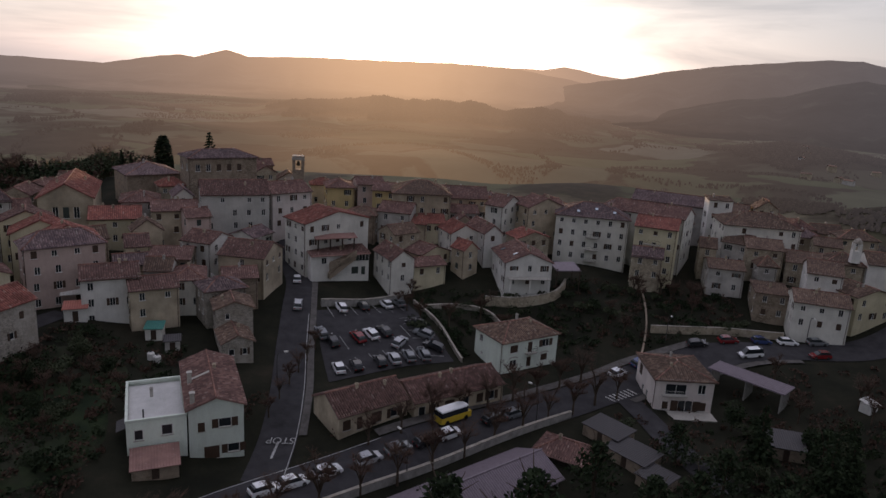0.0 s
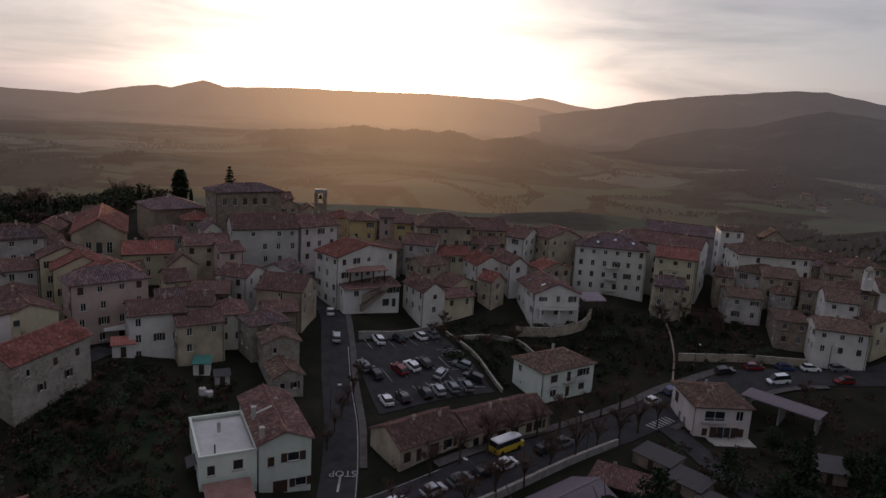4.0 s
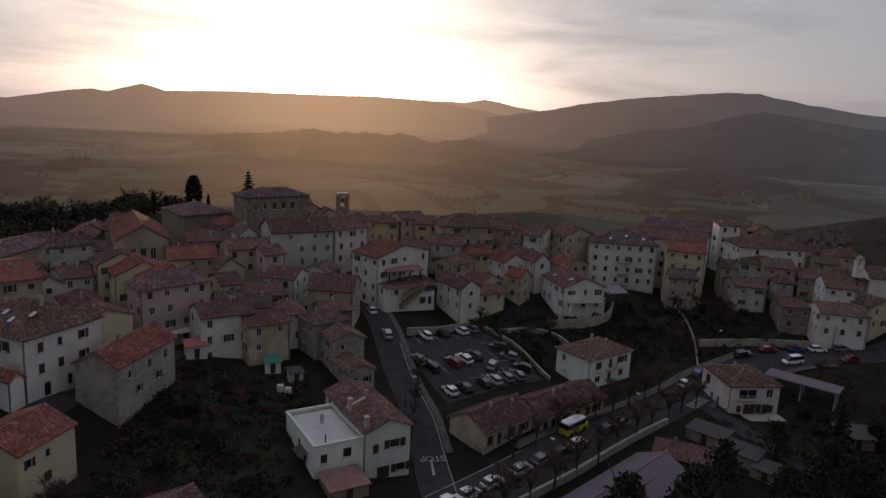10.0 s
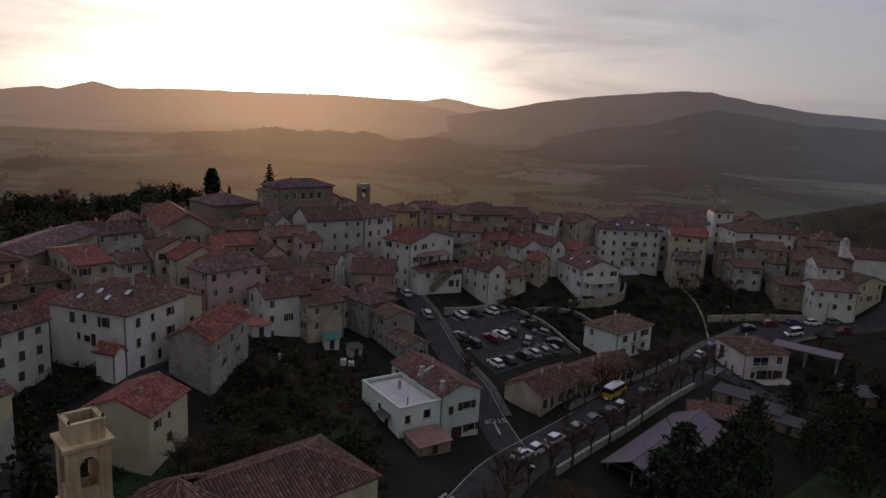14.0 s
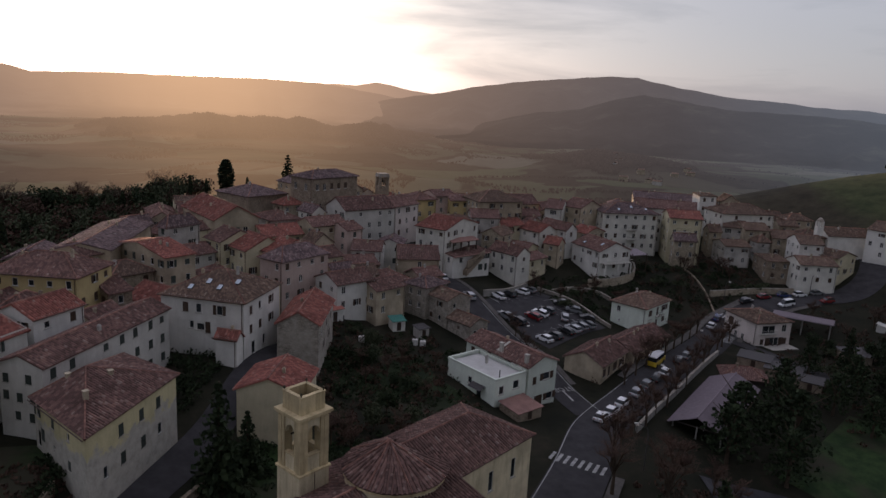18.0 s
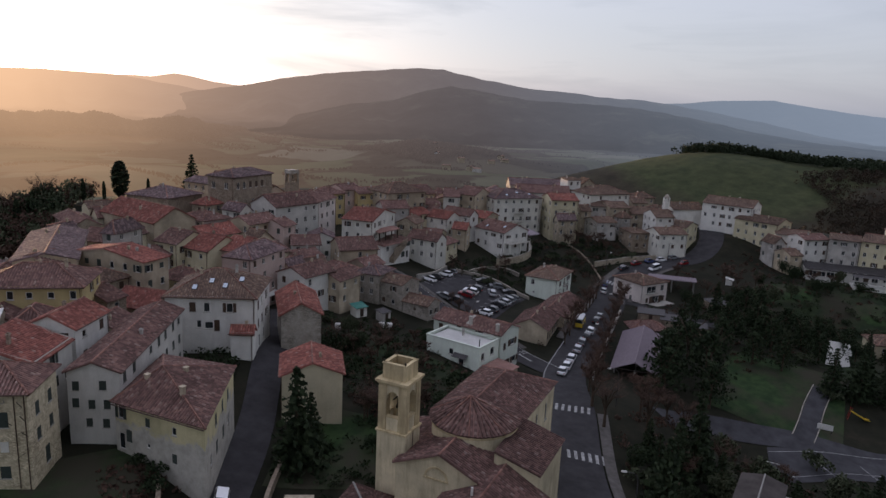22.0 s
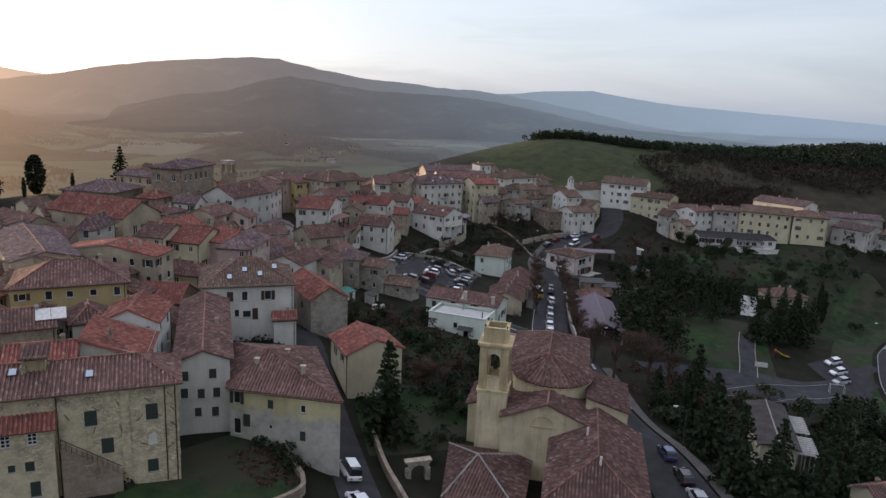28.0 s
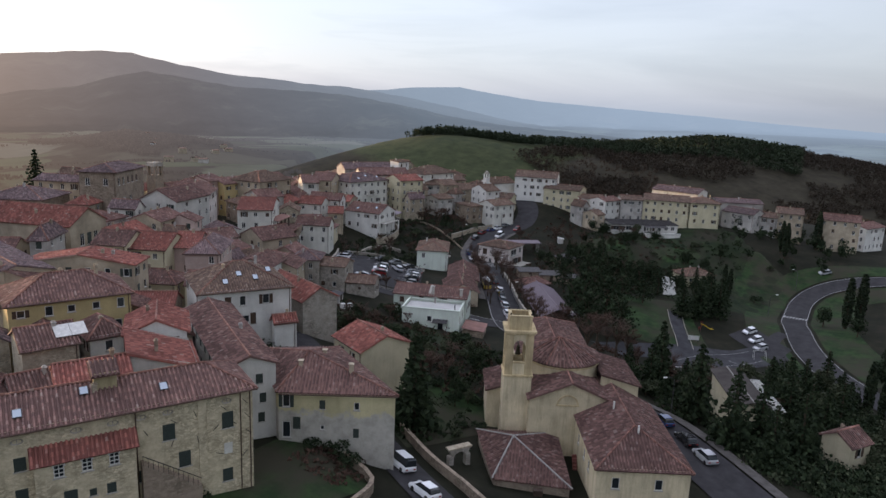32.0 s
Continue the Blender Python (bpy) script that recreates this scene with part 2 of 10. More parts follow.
def plain(name, col, rough=0.6, metal=0.0, vary=0.25, scale=3.0):
    m, n, l, b = nodes_of(name)
    co = n.new("ShaderNodeTexCoord").outputs["Object"]
    t = noise_node(n, l, co, scale, 5, 0.65)
    r = ramp(n, ((0.3, shade(col, 1 - vary)), (0.7, shade(col, 1 + vary * 0.5))))
    l.new(t.outputs["Fac"], r.inputs["Fac"])
    l.new(r.outputs["Color"], b.inputs["Base Color"])
    b.inputs["Roughness"].default_value, b.inputs["Metallic"].default_value = rough, metal
    b.inputs["Specular IOR Level"].default_value = 0.08 if rough > 0.8 else 0.4
    return m


def two_tone(name, c1, c2, scale, rough=0.95, lo=0.4, hi=0.6, bump=0.0, c3=None, scale3=0.05):
    m, n, l, b = nodes_of(name)
    co = n.new("ShaderNodeTexCoord").outputs["Object"]
    t = noise_node(n, l, co, scale, 8, 0.7)
    r = ramp(n, ((lo, c1), (hi, c2)))
    l.new(t.outputs["Fac"], r.inputs["Fac"])
    c = r.outputs["Color"]
    if c3:
        t3 = noise_node(n, l, co, scale3, 6, 0.6)
        r3 = ramp(n, ((0.45, (0, 0, 0)), (0.62, (1, 1, 1))))
        l.new(t3.outputs["Fac"], r3.inputs["Fac"])
        c = mixed(n, l, c, c3, r3.outputs["Color"])
    l.new(c, b.inputs["Base Color"])
    b.inputs["Roughness"].default_value = rough
    b.inputs["Specular IOR Level"].default_value = 0.15
    if bump:
        bp = n.new("ShaderNodeBump")
        bp.inputs["Strength"].default_value, bp.inputs["Distance"].default_value = bump, 0.3
        l.new(t.outputs["Fac"], bp.inputs["Height"])
        l.new(bp.outputs["Normal"], b.inputs["Normal"])
    return m


plaster("white", (0.731, 0.721, 0.684))
plaster("white_grey", (0.673, 0.661, 0.604))
plaster("greywhite", (0.604, 0.593, 0.553))
plaster("mint", (0.694, 0.762, 0.683), stain=0.88)
plaster("pinkwhite", (0.682, 0.616, 0.583))
plaster("pink", (0.552, 0.432, 0.386))
plaster("cream", (0.616, 0.556, 0.397))
plaster("yellow", (0.56, 0.45, 0.23))
plaster("yellow_pale", (0.58, 0.53, 0.37))
plaster("tan", (0.508, 0.432, 0.324), stain=0.6)
plaster("grey", (0.506, 0.484, 0.451), stain=0.6)
plaster("ochre_worn", (0.50, 0.43, 0.26), stain=0.6, patch=0.4)
plaster("terrace", (0.55, 0.55, 0.54), stain=0.8)
plaster("church_wall", (0.644, 0.561, 0.386), stain=0.7, patch=0.3)
plaster("church_trim", (0.607, 0.497, 0.304), stain=0.6, patch=0.4)
masonry("stone", (0.55, 0.48, 0.335), (0.40, 0.345, 0.24), 3.6)
masonry("stone_grey", (0.34, 0.31, 0.27), (0.22, 0.20, 0.17), 3.4)
masonry("stone_brown", (0.28, 0.225, 0.17), (0.17, 0.135, 0.10), 3.4)
masonry("stone_tan", (0.40, 0.345, 0.26), (0.27, 0.225, 0.17), 3.4)
tiles("tile_red", (0.342, 0.139, 0.112), (0.251, 0.105, 0.0866), (0.388, 0.279, 0.239))
tiles("tile_dark", (0.234, 0.140, 0.122), (0.165, 0.102, 0.091), (0.342, 0.266, 0.236))
tiles("tile_brown", (0.215, 0.150, 0.115), (0.150, 0.106, 0.086), (0.33, 0.271, 0.218))
tiles("tile_grey", (0.242, 0.176, 0.176), (0.154, 0.116, 0.121), (0.33, 0.286, 0.275))
tiles("ridge", (0.27, 0.14, 0.11), (0.21, 0.11, 0.09), (0.38, 0.31, 0.26))
tiles("tile_church", (0.17, 0.102, 0.088), (0.118, 0.072, 0.064), (0.25, 0.195, 0.175))
plain("lilac", (0.20, 0.165, 0.19), 0.7, 0.0, 0.2, 1.5)
plain("dark", (0.07, 0.06, 0.055), 0.9)
plain("frame_white", (0.62, 0.61, 0.58), 0.6)
plain("stone_trim", (0.42, 0.40, 0.36), 0.9)
plain("shutter_green", (0.036, 0.048, 0.042), 0.6)
plain("shutter_brown", (0.06, 0.035, 0.022), 0.6)
plain("gutter", (0.09, 0.055, 0.04), 0.5, 0.3)
plain("wood_door", (0.05, 0.032, 0.022), 0.7)
plain("iron", (0.03, 0.03, 0.03), 0.5, 0.5)
plain("bark", (0.08, 0.06, 0.045), 0.95)
plain("concrete", (0.30, 0.29, 0.27), 0.9, 0.0, 0.35, 1.0)
plain("court", (0.055, 0.055, 0.06), 0.9, 0.0, 0.4, 0.3)
plain("felt", (0.070, 0.062, 0.058), 0.9, 0.0, 0.35, 0.5)
plain("asphalt", (0.0476, 0.0462, 0.049), 0.85, 0.0, 0.35, 0.4)
plain("pavement", (0.111, 0.104, 0.0975), 0.9, 0.0, 0.4, 0.8)
plain("paint_white", (0.34, 0.34, 0.335), 0.7, 0.0, 0.6, 1.2)
plain("rubber", (0.015, 0.015, 0.015), 0.9)
plain("chrome", (0.6, 0.6, 0.6), 0.25, 0.9)
plain("light_red", (0.25, 0.01, 0.01), 0.3)
plain("steel_grey", (0.06, 0.056, 0.058), 0.7, 0.1)
plain("teal", (0.05, 0.20, 0.17), 0.6)
plain("bronze", (0.05, 0.045, 0.03), 0.45, 0.8)
for nm, col in (("car_white", (0.75, 0.76, 0.78)), ("car_grey", (0.16, 0.17, 0.18)), ("car_black", (0.02, 0.02, 0.022)), ("car_red", (0.17, 0.012, 0.014)),
                ("car_blue", (0.03, 0.05, 0.14)), ("car_silver", (0.40, 0.41, 0.43)), ("bus_yellow", (0.60, 0.42, 0.04))):
    cm = plain(nm, col, 0.25, 0.0, 0.08)
    cm.node_tree.nodes["Principled BSDF"].inputs["Coat Weight"].default_value = 0.6
def worn_house(name, upper, lower, z0, z1):
    """Coloured render above, fallen away to bare grey render below an uneven line."""
    m = plaster(name, upper, stain=0.75)
    n, l, b = m.node_tree.nodes, m.node_tree.links, m.node_tree.nodes["Principled BSDF"]
    old = b.inputs["Base Color"].links[0].from_socket
    co = n.new("ShaderNodeTexCoord").outputs["Object"]
    sep = n.new("ShaderNodeSeparateXYZ")
    l.new(co, sep.inputs[0])
    edge = noise_node(n, l, co, 0.35, 6, 0.65)
    mix_z = n.new("ShaderNodeMath")
    mix_z.operation, mix_z.inputs[1].default_value = "MULTIPLY_ADD", 7.0
    l.new(edge.outputs["Fac"], mix_z.inputs[0])
    l.new(sep.outputs["Z"], mix_z.inputs[2])
    mr = n.new("ShaderNodeMapRange")
    mr.inputs["From Min"].default_value, mr.inputs["From Max"].default_value = z0 + 3.5, z1 + 3.5
    l.new(mix_z.outputs[0], mr.inputs["Value"])
    patchy = noise_node(n, l, co, 0.7, 7, 0.7)
    pr = ramp(n, ((0.32, shade(lower, 0.72)), (0.52, lower), (0.72, shade(lower, 1.18))))
    l.new(patchy.outputs["Fac"], pr.inputs["Fac"])
    l.new(mixed(n, l, pr.outputs["Color"], old, mr.outputs["Result"]), b.inputs["Base Color"])


worn_house("ochre_house", (0.62, 0.56, 0.34), (0.42, 0.40, 0.35), 12.9, 13.5)
m, n, l, b = nodes_of("glass")
b.inputs["Base Color"].default_value, b.inputs["Roughness"].default_value = (0.02, 0.024, 0.028, 1), 0.08
m, n, l, b = nodes_of("skylight")
b.inputs["Base Color"].default_value, b.inputs["Roughness"].default_value, b.inputs["Metallic"].default_value = (0.35, 0.40, 0.45, 1), 0.15, 0.35
two_tone("leaf_dark", (0.013, 0.021, 0.011), (0.033, 0.047, 0.022), 0.8)
two_tone("leaf_cypress", (0.016, 0.024, 0.015), (0.036, 0.048, 0.024), 1.0)
two_tone("leaf_olive", (0.035, 0.045, 0.025), (0.07, 0.08, 0.045), 0.8)
two_tone("twig_brown", (0.045, 0.028, 0.021), (0.085, 0.052, 0.038), 0.8)
two_tone("wood_dark", (0.024, 0.020, 0.015), (0.056, 0.043, 0.031), 0.25)
two_tone("autumn", (0.035, 0.025, 0.017), (0.07, 0.046, 0.031), 0.3)
two_tone("grass", (0.014, 0.030, 0.011), (0.030, 0.055, 0.019), 0.3, c3=(0.038, 0.036, 0.024), scale3=0.08)
two_tone("rough_grass", (0.011, 0.019, 0.009), (0.024, 0.036, 0.015), 0.3, c3=(0.030, 0.028, 0.019), scale3=0.08)


def far_ground():
    """Soil and scrub near the town, a patchwork of fields, hedges and woods in the valley."""
    m, n, l, b = nodes_of("ground")
    co = n.new("ShaderNodeTexCoord").outputs["Object"]
    near = noise_node(n, l, co, 0.12, 8, 0.7)
    nr = ramp(n, ((0.35, (0.011, 0.012, 0.008)), (0.55, (0.020, 0.020, 0.013)), (0.7, (0.034, 0.028, 0.020))))
    l.new(near.outputs["Fac"], nr.inputs["Fac"])
    warp = noise_node(n, l, co, 0.004, 4)
    wv = mixed(n, l, co, warp.outputs["Color"], 0.0)
    add = n.new("ShaderNodeVectorMath")
    add.operation = "MULTIPLY_ADD"
    add.inputs[1].default_value = (160, 160, 0)
    l.new(warp.outputs["Color"], add.inputs[0])
    l.new(co, add.inputs[2])
    v = n.new("ShaderNodeTexVoronoi")
    v.inputs["Scale"].default_value = 0.0042
    l.new(add.outputs["Vector"], v.inputs["Vector"])
    sep = n.new("ShaderNodeSeparateColor")
    l.new(v.outputs["Color"], sep.inputs["Color"])
    fr = ramp(n, ((0.0, (0.06, 0.05, 0.037)), (0.3, (0.09, 0.088, 0.05)), (0.55, (0.12, 0.11, 0.07)), (0.8, (0.10, 0.08, 0.055)), (1.0, (0.17, 0.155, 0.105))))
    l.new(sep.outputs["Red"], fr.inputs["Fac"])
    wood = noise_node(n, l, co, 0.0065, 9, 0.62)
    wr = ramp(n, ((0.50, (0, 0, 0)), (0.56, (1, 1, 1))))
    l.new(wood.outputs["Fac"], wr.inputs["Fac"])
    woodc = noise_node(n, l, co, 0.06, 6, 0.7)
    wcr = ramp(n, ((0.3, (0.040, 0.034, 0.024)), (0.7, (0.072, 0.057, 0.040))))
    l.new(woodc.outputs["Fac"], wcr.inputs["Fac"])
    far = mixed(n, l, fr.outputs["Color"], wcr.outputs["Color"], wr.outputs["Color"])
    dist = n.new("ShaderNodeVectorMath")
    dist.operation = "DISTANCE"
    dist.inputs[1].default_value = (10, 110, 0)
    l.new(co, dist.inputs[0])
    mr = n.new("ShaderNodeMapRange")
    mr.inputs["From Min"].default_value, mr.inputs["From Max"].default_value = 260, 420
    l.new(dist.outputs["Value"], mr.inputs["Value"])
    meadow = n.new("ShaderNodeVectorMath")
    meadow.operation, meadow.inputs[1].default_value = "DISTANCE", (745, 595, 0)
    flat_co = n.new("ShaderNodeVectorMath")
    flat_co.operation, flat_co.inputs[1].default_value = "MULTIPLY", (1, 1, 0)
    l.new(add.outputs["Vector"], flat_co.inputs[0])
    l.new(flat_co.outputs["Vector"], meadow.inputs[0])
    mm = n.new("ShaderNodeMapRange")
    mm.inputs["From Min"].default_value, mm.inputs["From Max"].default_value = 178, 150
    l.new(meadow.outputs["Value"], mm.inputs["Value"])
    pr = ramp(n, ((0.35, (0.030, 0.040, 0.019)), (0.65, (0.060, 0.067, 0.031))))
    l.new(woodc.outputs["Fac"], pr.inputs["Fac"])
    far = mixed(n, l, far, pr.outputs["Color"], mm.outputs["Result"])
    copse = n.new("ShaderNodeVectorMath")
    copse.operation, copse.inputs[1].default_value = "DISTANCE", (930, 390, 0)
    l.new(flat_co.outputs["Vector"], copse.inputs[0])
    cm = n.new("ShaderNodeMapRange")
    cm.inputs["From Min"].default_value, cm.inputs["From Max"].default_value = 620, 480
    l.new(copse.outputs["Value"], cm.inputs["Value"])
    floor_c = ramp(n, ((0.35, (0.024, 0.021, 0.015)), (0.7, (0.052, 0.046, 0.030))))
    l.new(woodc.outputs["Fac"], floor_c.inputs["Fac"])
    far = mixed(n, l, far, floor_c.outputs["Color"], cm.outputs["Result"])
    far = mixed(n, l, far, pr.outputs["Color"], mm.outputs["Result"])
    c = mixed(n, l, nr.outputs["Color"], far, mr.outputs["Result"])
    l.new(c, b.inputs["Base Color"])
    b.inputs["Roughness"].default_value = 0.95
    b.inputs["Specular IOR Level"].default_value = 0.1
    return m


far_ground()


def painted_haze(m, n, l, b, surface, reach=3000.0):
    """Haze painted into the material: the surface colour fades and an emission grows with distance, warm towards the
    sun, blue away from it.
    """
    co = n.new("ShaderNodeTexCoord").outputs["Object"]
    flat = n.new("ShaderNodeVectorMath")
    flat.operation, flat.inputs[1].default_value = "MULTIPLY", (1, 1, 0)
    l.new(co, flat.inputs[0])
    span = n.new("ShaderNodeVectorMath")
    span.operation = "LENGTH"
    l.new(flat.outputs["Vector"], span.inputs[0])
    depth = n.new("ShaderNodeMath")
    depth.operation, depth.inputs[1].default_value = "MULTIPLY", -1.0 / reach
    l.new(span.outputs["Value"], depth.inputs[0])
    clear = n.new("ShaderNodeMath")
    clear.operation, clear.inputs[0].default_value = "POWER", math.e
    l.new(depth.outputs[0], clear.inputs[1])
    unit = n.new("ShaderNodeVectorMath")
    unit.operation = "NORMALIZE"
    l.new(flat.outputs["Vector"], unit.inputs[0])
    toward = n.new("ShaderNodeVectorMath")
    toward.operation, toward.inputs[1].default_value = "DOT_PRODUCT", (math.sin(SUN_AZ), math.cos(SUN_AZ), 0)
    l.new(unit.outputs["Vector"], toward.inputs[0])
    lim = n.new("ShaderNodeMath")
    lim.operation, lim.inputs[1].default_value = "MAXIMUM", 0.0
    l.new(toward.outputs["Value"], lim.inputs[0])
    # haze colour by bearing from the sun, given off by the surface itself
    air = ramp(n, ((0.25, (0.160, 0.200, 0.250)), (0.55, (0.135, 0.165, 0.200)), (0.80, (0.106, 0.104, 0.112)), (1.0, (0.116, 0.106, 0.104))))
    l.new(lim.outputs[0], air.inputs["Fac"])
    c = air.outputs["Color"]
    # warm glow around the sun, painted into the same emission
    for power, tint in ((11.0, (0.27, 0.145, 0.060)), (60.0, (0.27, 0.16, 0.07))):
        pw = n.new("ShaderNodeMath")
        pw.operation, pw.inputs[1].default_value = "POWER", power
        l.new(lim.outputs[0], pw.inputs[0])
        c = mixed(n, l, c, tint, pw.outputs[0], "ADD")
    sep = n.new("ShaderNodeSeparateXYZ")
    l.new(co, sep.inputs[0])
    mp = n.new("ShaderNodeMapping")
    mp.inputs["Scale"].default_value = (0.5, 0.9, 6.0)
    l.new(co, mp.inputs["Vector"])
    # mist banks painted as brighter and dimmer emission on low land
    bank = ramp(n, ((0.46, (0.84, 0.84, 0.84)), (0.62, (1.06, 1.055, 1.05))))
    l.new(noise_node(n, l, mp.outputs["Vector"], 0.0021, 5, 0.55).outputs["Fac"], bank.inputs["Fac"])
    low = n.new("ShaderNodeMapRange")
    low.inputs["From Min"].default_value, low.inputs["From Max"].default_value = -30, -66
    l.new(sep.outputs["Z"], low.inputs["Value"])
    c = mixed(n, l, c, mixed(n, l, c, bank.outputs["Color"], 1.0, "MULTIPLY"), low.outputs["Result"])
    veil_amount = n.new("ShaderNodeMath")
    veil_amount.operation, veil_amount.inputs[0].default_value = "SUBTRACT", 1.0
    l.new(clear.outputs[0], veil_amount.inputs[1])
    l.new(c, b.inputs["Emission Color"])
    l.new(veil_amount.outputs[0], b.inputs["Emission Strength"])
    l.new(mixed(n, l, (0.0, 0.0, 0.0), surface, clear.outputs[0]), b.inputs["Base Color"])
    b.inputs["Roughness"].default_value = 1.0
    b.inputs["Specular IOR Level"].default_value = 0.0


def hill_mat(name, dark, light, reach):
    """Wooded far slopes with gullies and clearings, with haze painted over them."""
    m, n, l, b = nodes_of(name)
    co = n.new("ShaderNodeTexCoord").outputs["Object"]
    t = noise_node(n, l, co, 0.004, 9, 0.66)
    r = ramp(n, ((0.40, dark), (0.56, shade(dark, 1.7)), (0.66, light)))
    l.new(t.outputs["Fac"], r.inputs["Fac"])
    painted_haze(m, n, l, b, r.outputs["Color"], reach)


def valley_mat():
    """Patchwork of pastures, ploughland and vineyards with dark hedges; woods on the rises; haze painted on top."""
    m, n, l, b = nodes_of("valley")
    co = n.new("ShaderNodeTexCoord").outputs["Object"]
    warp = n.new("ShaderNodeVectorMath")
    warp.operation, warp.inputs[1].default_value = "MULTIPLY_ADD", (190, 190, 0)
    l.new(noise_node(n, l, co, 0.0035, 3).outputs["Color"], warp.inputs[0])
    l.new(co, warp.inputs[2])
    flat = n.new("ShaderNodeVectorMath")
    flat.operation, flat.inputs[1].default_value = "MULTIPLY", (0.7, 1.0, 0)
    l.new(warp.outputs["Vector"], flat.inputs[0])
    v = n.new("ShaderNodeTexVoronoi")
    v.inputs["Scale"].default_value = 0.0050
    l.new(flat.outputs["Vector"], v.inputs["Vector"])
    e = n.new("ShaderNodeTexVoronoi")
    e.feature, e.inputs["Scale"].default_value = "DISTANCE_TO_EDGE", 0.0050
    l.new(flat.outputs["Vector"], e.inputs["Vector"])
    vs = n.new("ShaderNodeSeparateColor")
    l.new(v.outputs["Color"], vs.inputs["Color"])
    fr = ramp(n, ((0.0, (0.036, 0.033, 0.023)), (0.22, (0.062, 0.073, 0.039)), (0.45, (0.085, 0.098, 0.054)), (0.62, (0.060, 0.053, 0.038)), (0.8, (0.095, 0.104, 0.064)), (1.0, (0.125, 0.122, 0.088))))
    l.new(vs.outputs["Red"], fr.inputs["Fac"])
    soil = ramp(n, ((0.3, (0.78, 0.78, 0.78)), (0.7, (1.15, 1.15, 1.15))))
    l.new(noise_node(n, l, co, 0.012, 6, 0.65).outputs["Fac"], soil.inputs["Fac"])
    field = mixed(n, l, fr.outputs["Color"], soil.outputs["Color"], 1.0, "MULTIPLY")
    grain = noise_node(n, l, co, 0.03, 6, 0.7)
    woods = ramp(n, ((0.3, (0.020, 0.018, 0.013)), (0.7, (0.045, 0.037, 0.026))))
    l.new(grain.outputs["Fac"], woods.inputs["Fac"])
    hedge = ramp(n, ((0.03, (1, 1, 1)), (0.05, (0, 0, 0))))
    l.new(e.outputs["Distance"], hedge.inputs["Fac"])
    gap = ramp(n, ((0.42, (0, 0, 0)), (0.5, (1, 1, 1))))
    l.new(noise_node(n, l, co, 0.008, 5, 0.6).outputs["Fac"], gap.inputs["Fac"])
    c = mixed(n, l, field, woods.outputs["Color"], mixed(n, l, hedge.outputs["Color"], gap.outputs["Color"], 1.0, "MULTIPLY"))
    copse = ramp(n, ((0.535, (0, 0, 0)), (0.555, (1, 1, 1))))
    l.new(noise_node(n, l, warp.outputs["Vector"], 0.0034, 7, 0.55).outputs["Fac"], copse.inputs["Fac"])
    c = mixed(n, l, c, woods.outputs["Color"], copse.outputs["Color"])
    sep = n.new("ShaderNodeSeparateXYZ")
    l.new(co, sep.inputs[0])
    rise = n.new("ShaderNodeMath")
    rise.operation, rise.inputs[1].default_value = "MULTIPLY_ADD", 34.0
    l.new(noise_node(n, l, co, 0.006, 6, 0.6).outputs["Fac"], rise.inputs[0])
    l.new(sep.outputs["Z"], rise.inputs[2])
    up = n.new("ShaderNodeMapRange")
    up.inputs["From Min"].default_value, up.inputs["From Max"].default_value = -45, -40
    l.new(rise.outputs[0], up.inputs["Value"])
    c = mixed(n, l, c, woods.outputs["Color"], up.outputs["Result"])
    # the fields glow faintly as painted haze
    painted_haze(m, n, l, b, c, 4200.0)


# last number: the shorter the reach, the more painted haze on the range
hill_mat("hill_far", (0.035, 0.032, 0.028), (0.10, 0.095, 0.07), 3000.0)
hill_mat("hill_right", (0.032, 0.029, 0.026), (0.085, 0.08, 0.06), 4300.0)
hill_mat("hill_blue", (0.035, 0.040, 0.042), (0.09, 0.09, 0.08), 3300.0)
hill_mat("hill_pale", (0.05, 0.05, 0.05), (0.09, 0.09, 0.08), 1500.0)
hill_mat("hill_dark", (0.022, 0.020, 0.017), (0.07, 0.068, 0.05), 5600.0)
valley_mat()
# tree crowns with the valley's painted haze in their emission
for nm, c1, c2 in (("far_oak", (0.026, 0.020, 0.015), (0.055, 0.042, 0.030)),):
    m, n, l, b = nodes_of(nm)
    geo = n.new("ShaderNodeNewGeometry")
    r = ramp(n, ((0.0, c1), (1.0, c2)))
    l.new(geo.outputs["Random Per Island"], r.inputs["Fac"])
    painted_haze(m, n, l, b, r.outputs["Color"], 4200.0)


# ---- building helpers ----
def part(name, bm, material, parent, label=""):
    """Links a bmesh as one mesh object under a thing or a part."""
    me = bpy.data.meshes.new(name)
    bm.to_mesh(me)
    bm.free()
    for mm in (material if isinstance(material, (list, tuple)) else (material,)):
        me.materials.append(MATS[mm])
    ob = new(name, me)
    ob.parent = parent
    if label:
        ob["label"] = label
    return ob


def share(name, me, parent, m):
    ob = new(name, me)
    ob.parent = parent
    ob.matrix_basis = m
    return ob


def empty(name, m, label, category, group="", kind=""):
    ob = new(name)
    ob.empty_display_size = 0.3
    ob.matrix_basis = m
    return tagged(ob, label, category, group, kind)


def box(bm, x0, y0, z0, x1, y1, z1, mi=0):
    vs = [bm.verts.new(p) for p in ((x0, y0, z0), (x1, y0, z0), (x1, y1, z0), (x0, y1, z0), (x0, y0, z1), (x1, y0, z1), (x1, y1, z1), (x0, y1, z1))]
    for q in ((0, 3, 2, 1), (4, 5, 6, 7), (0, 1, 5, 4), (1, 2, 6, 5), (2, 3, 7, 6), (3, 0, 4, 7)):
        bm.faces.new([vs[i] for i in q]).material_index = mi
    return vs


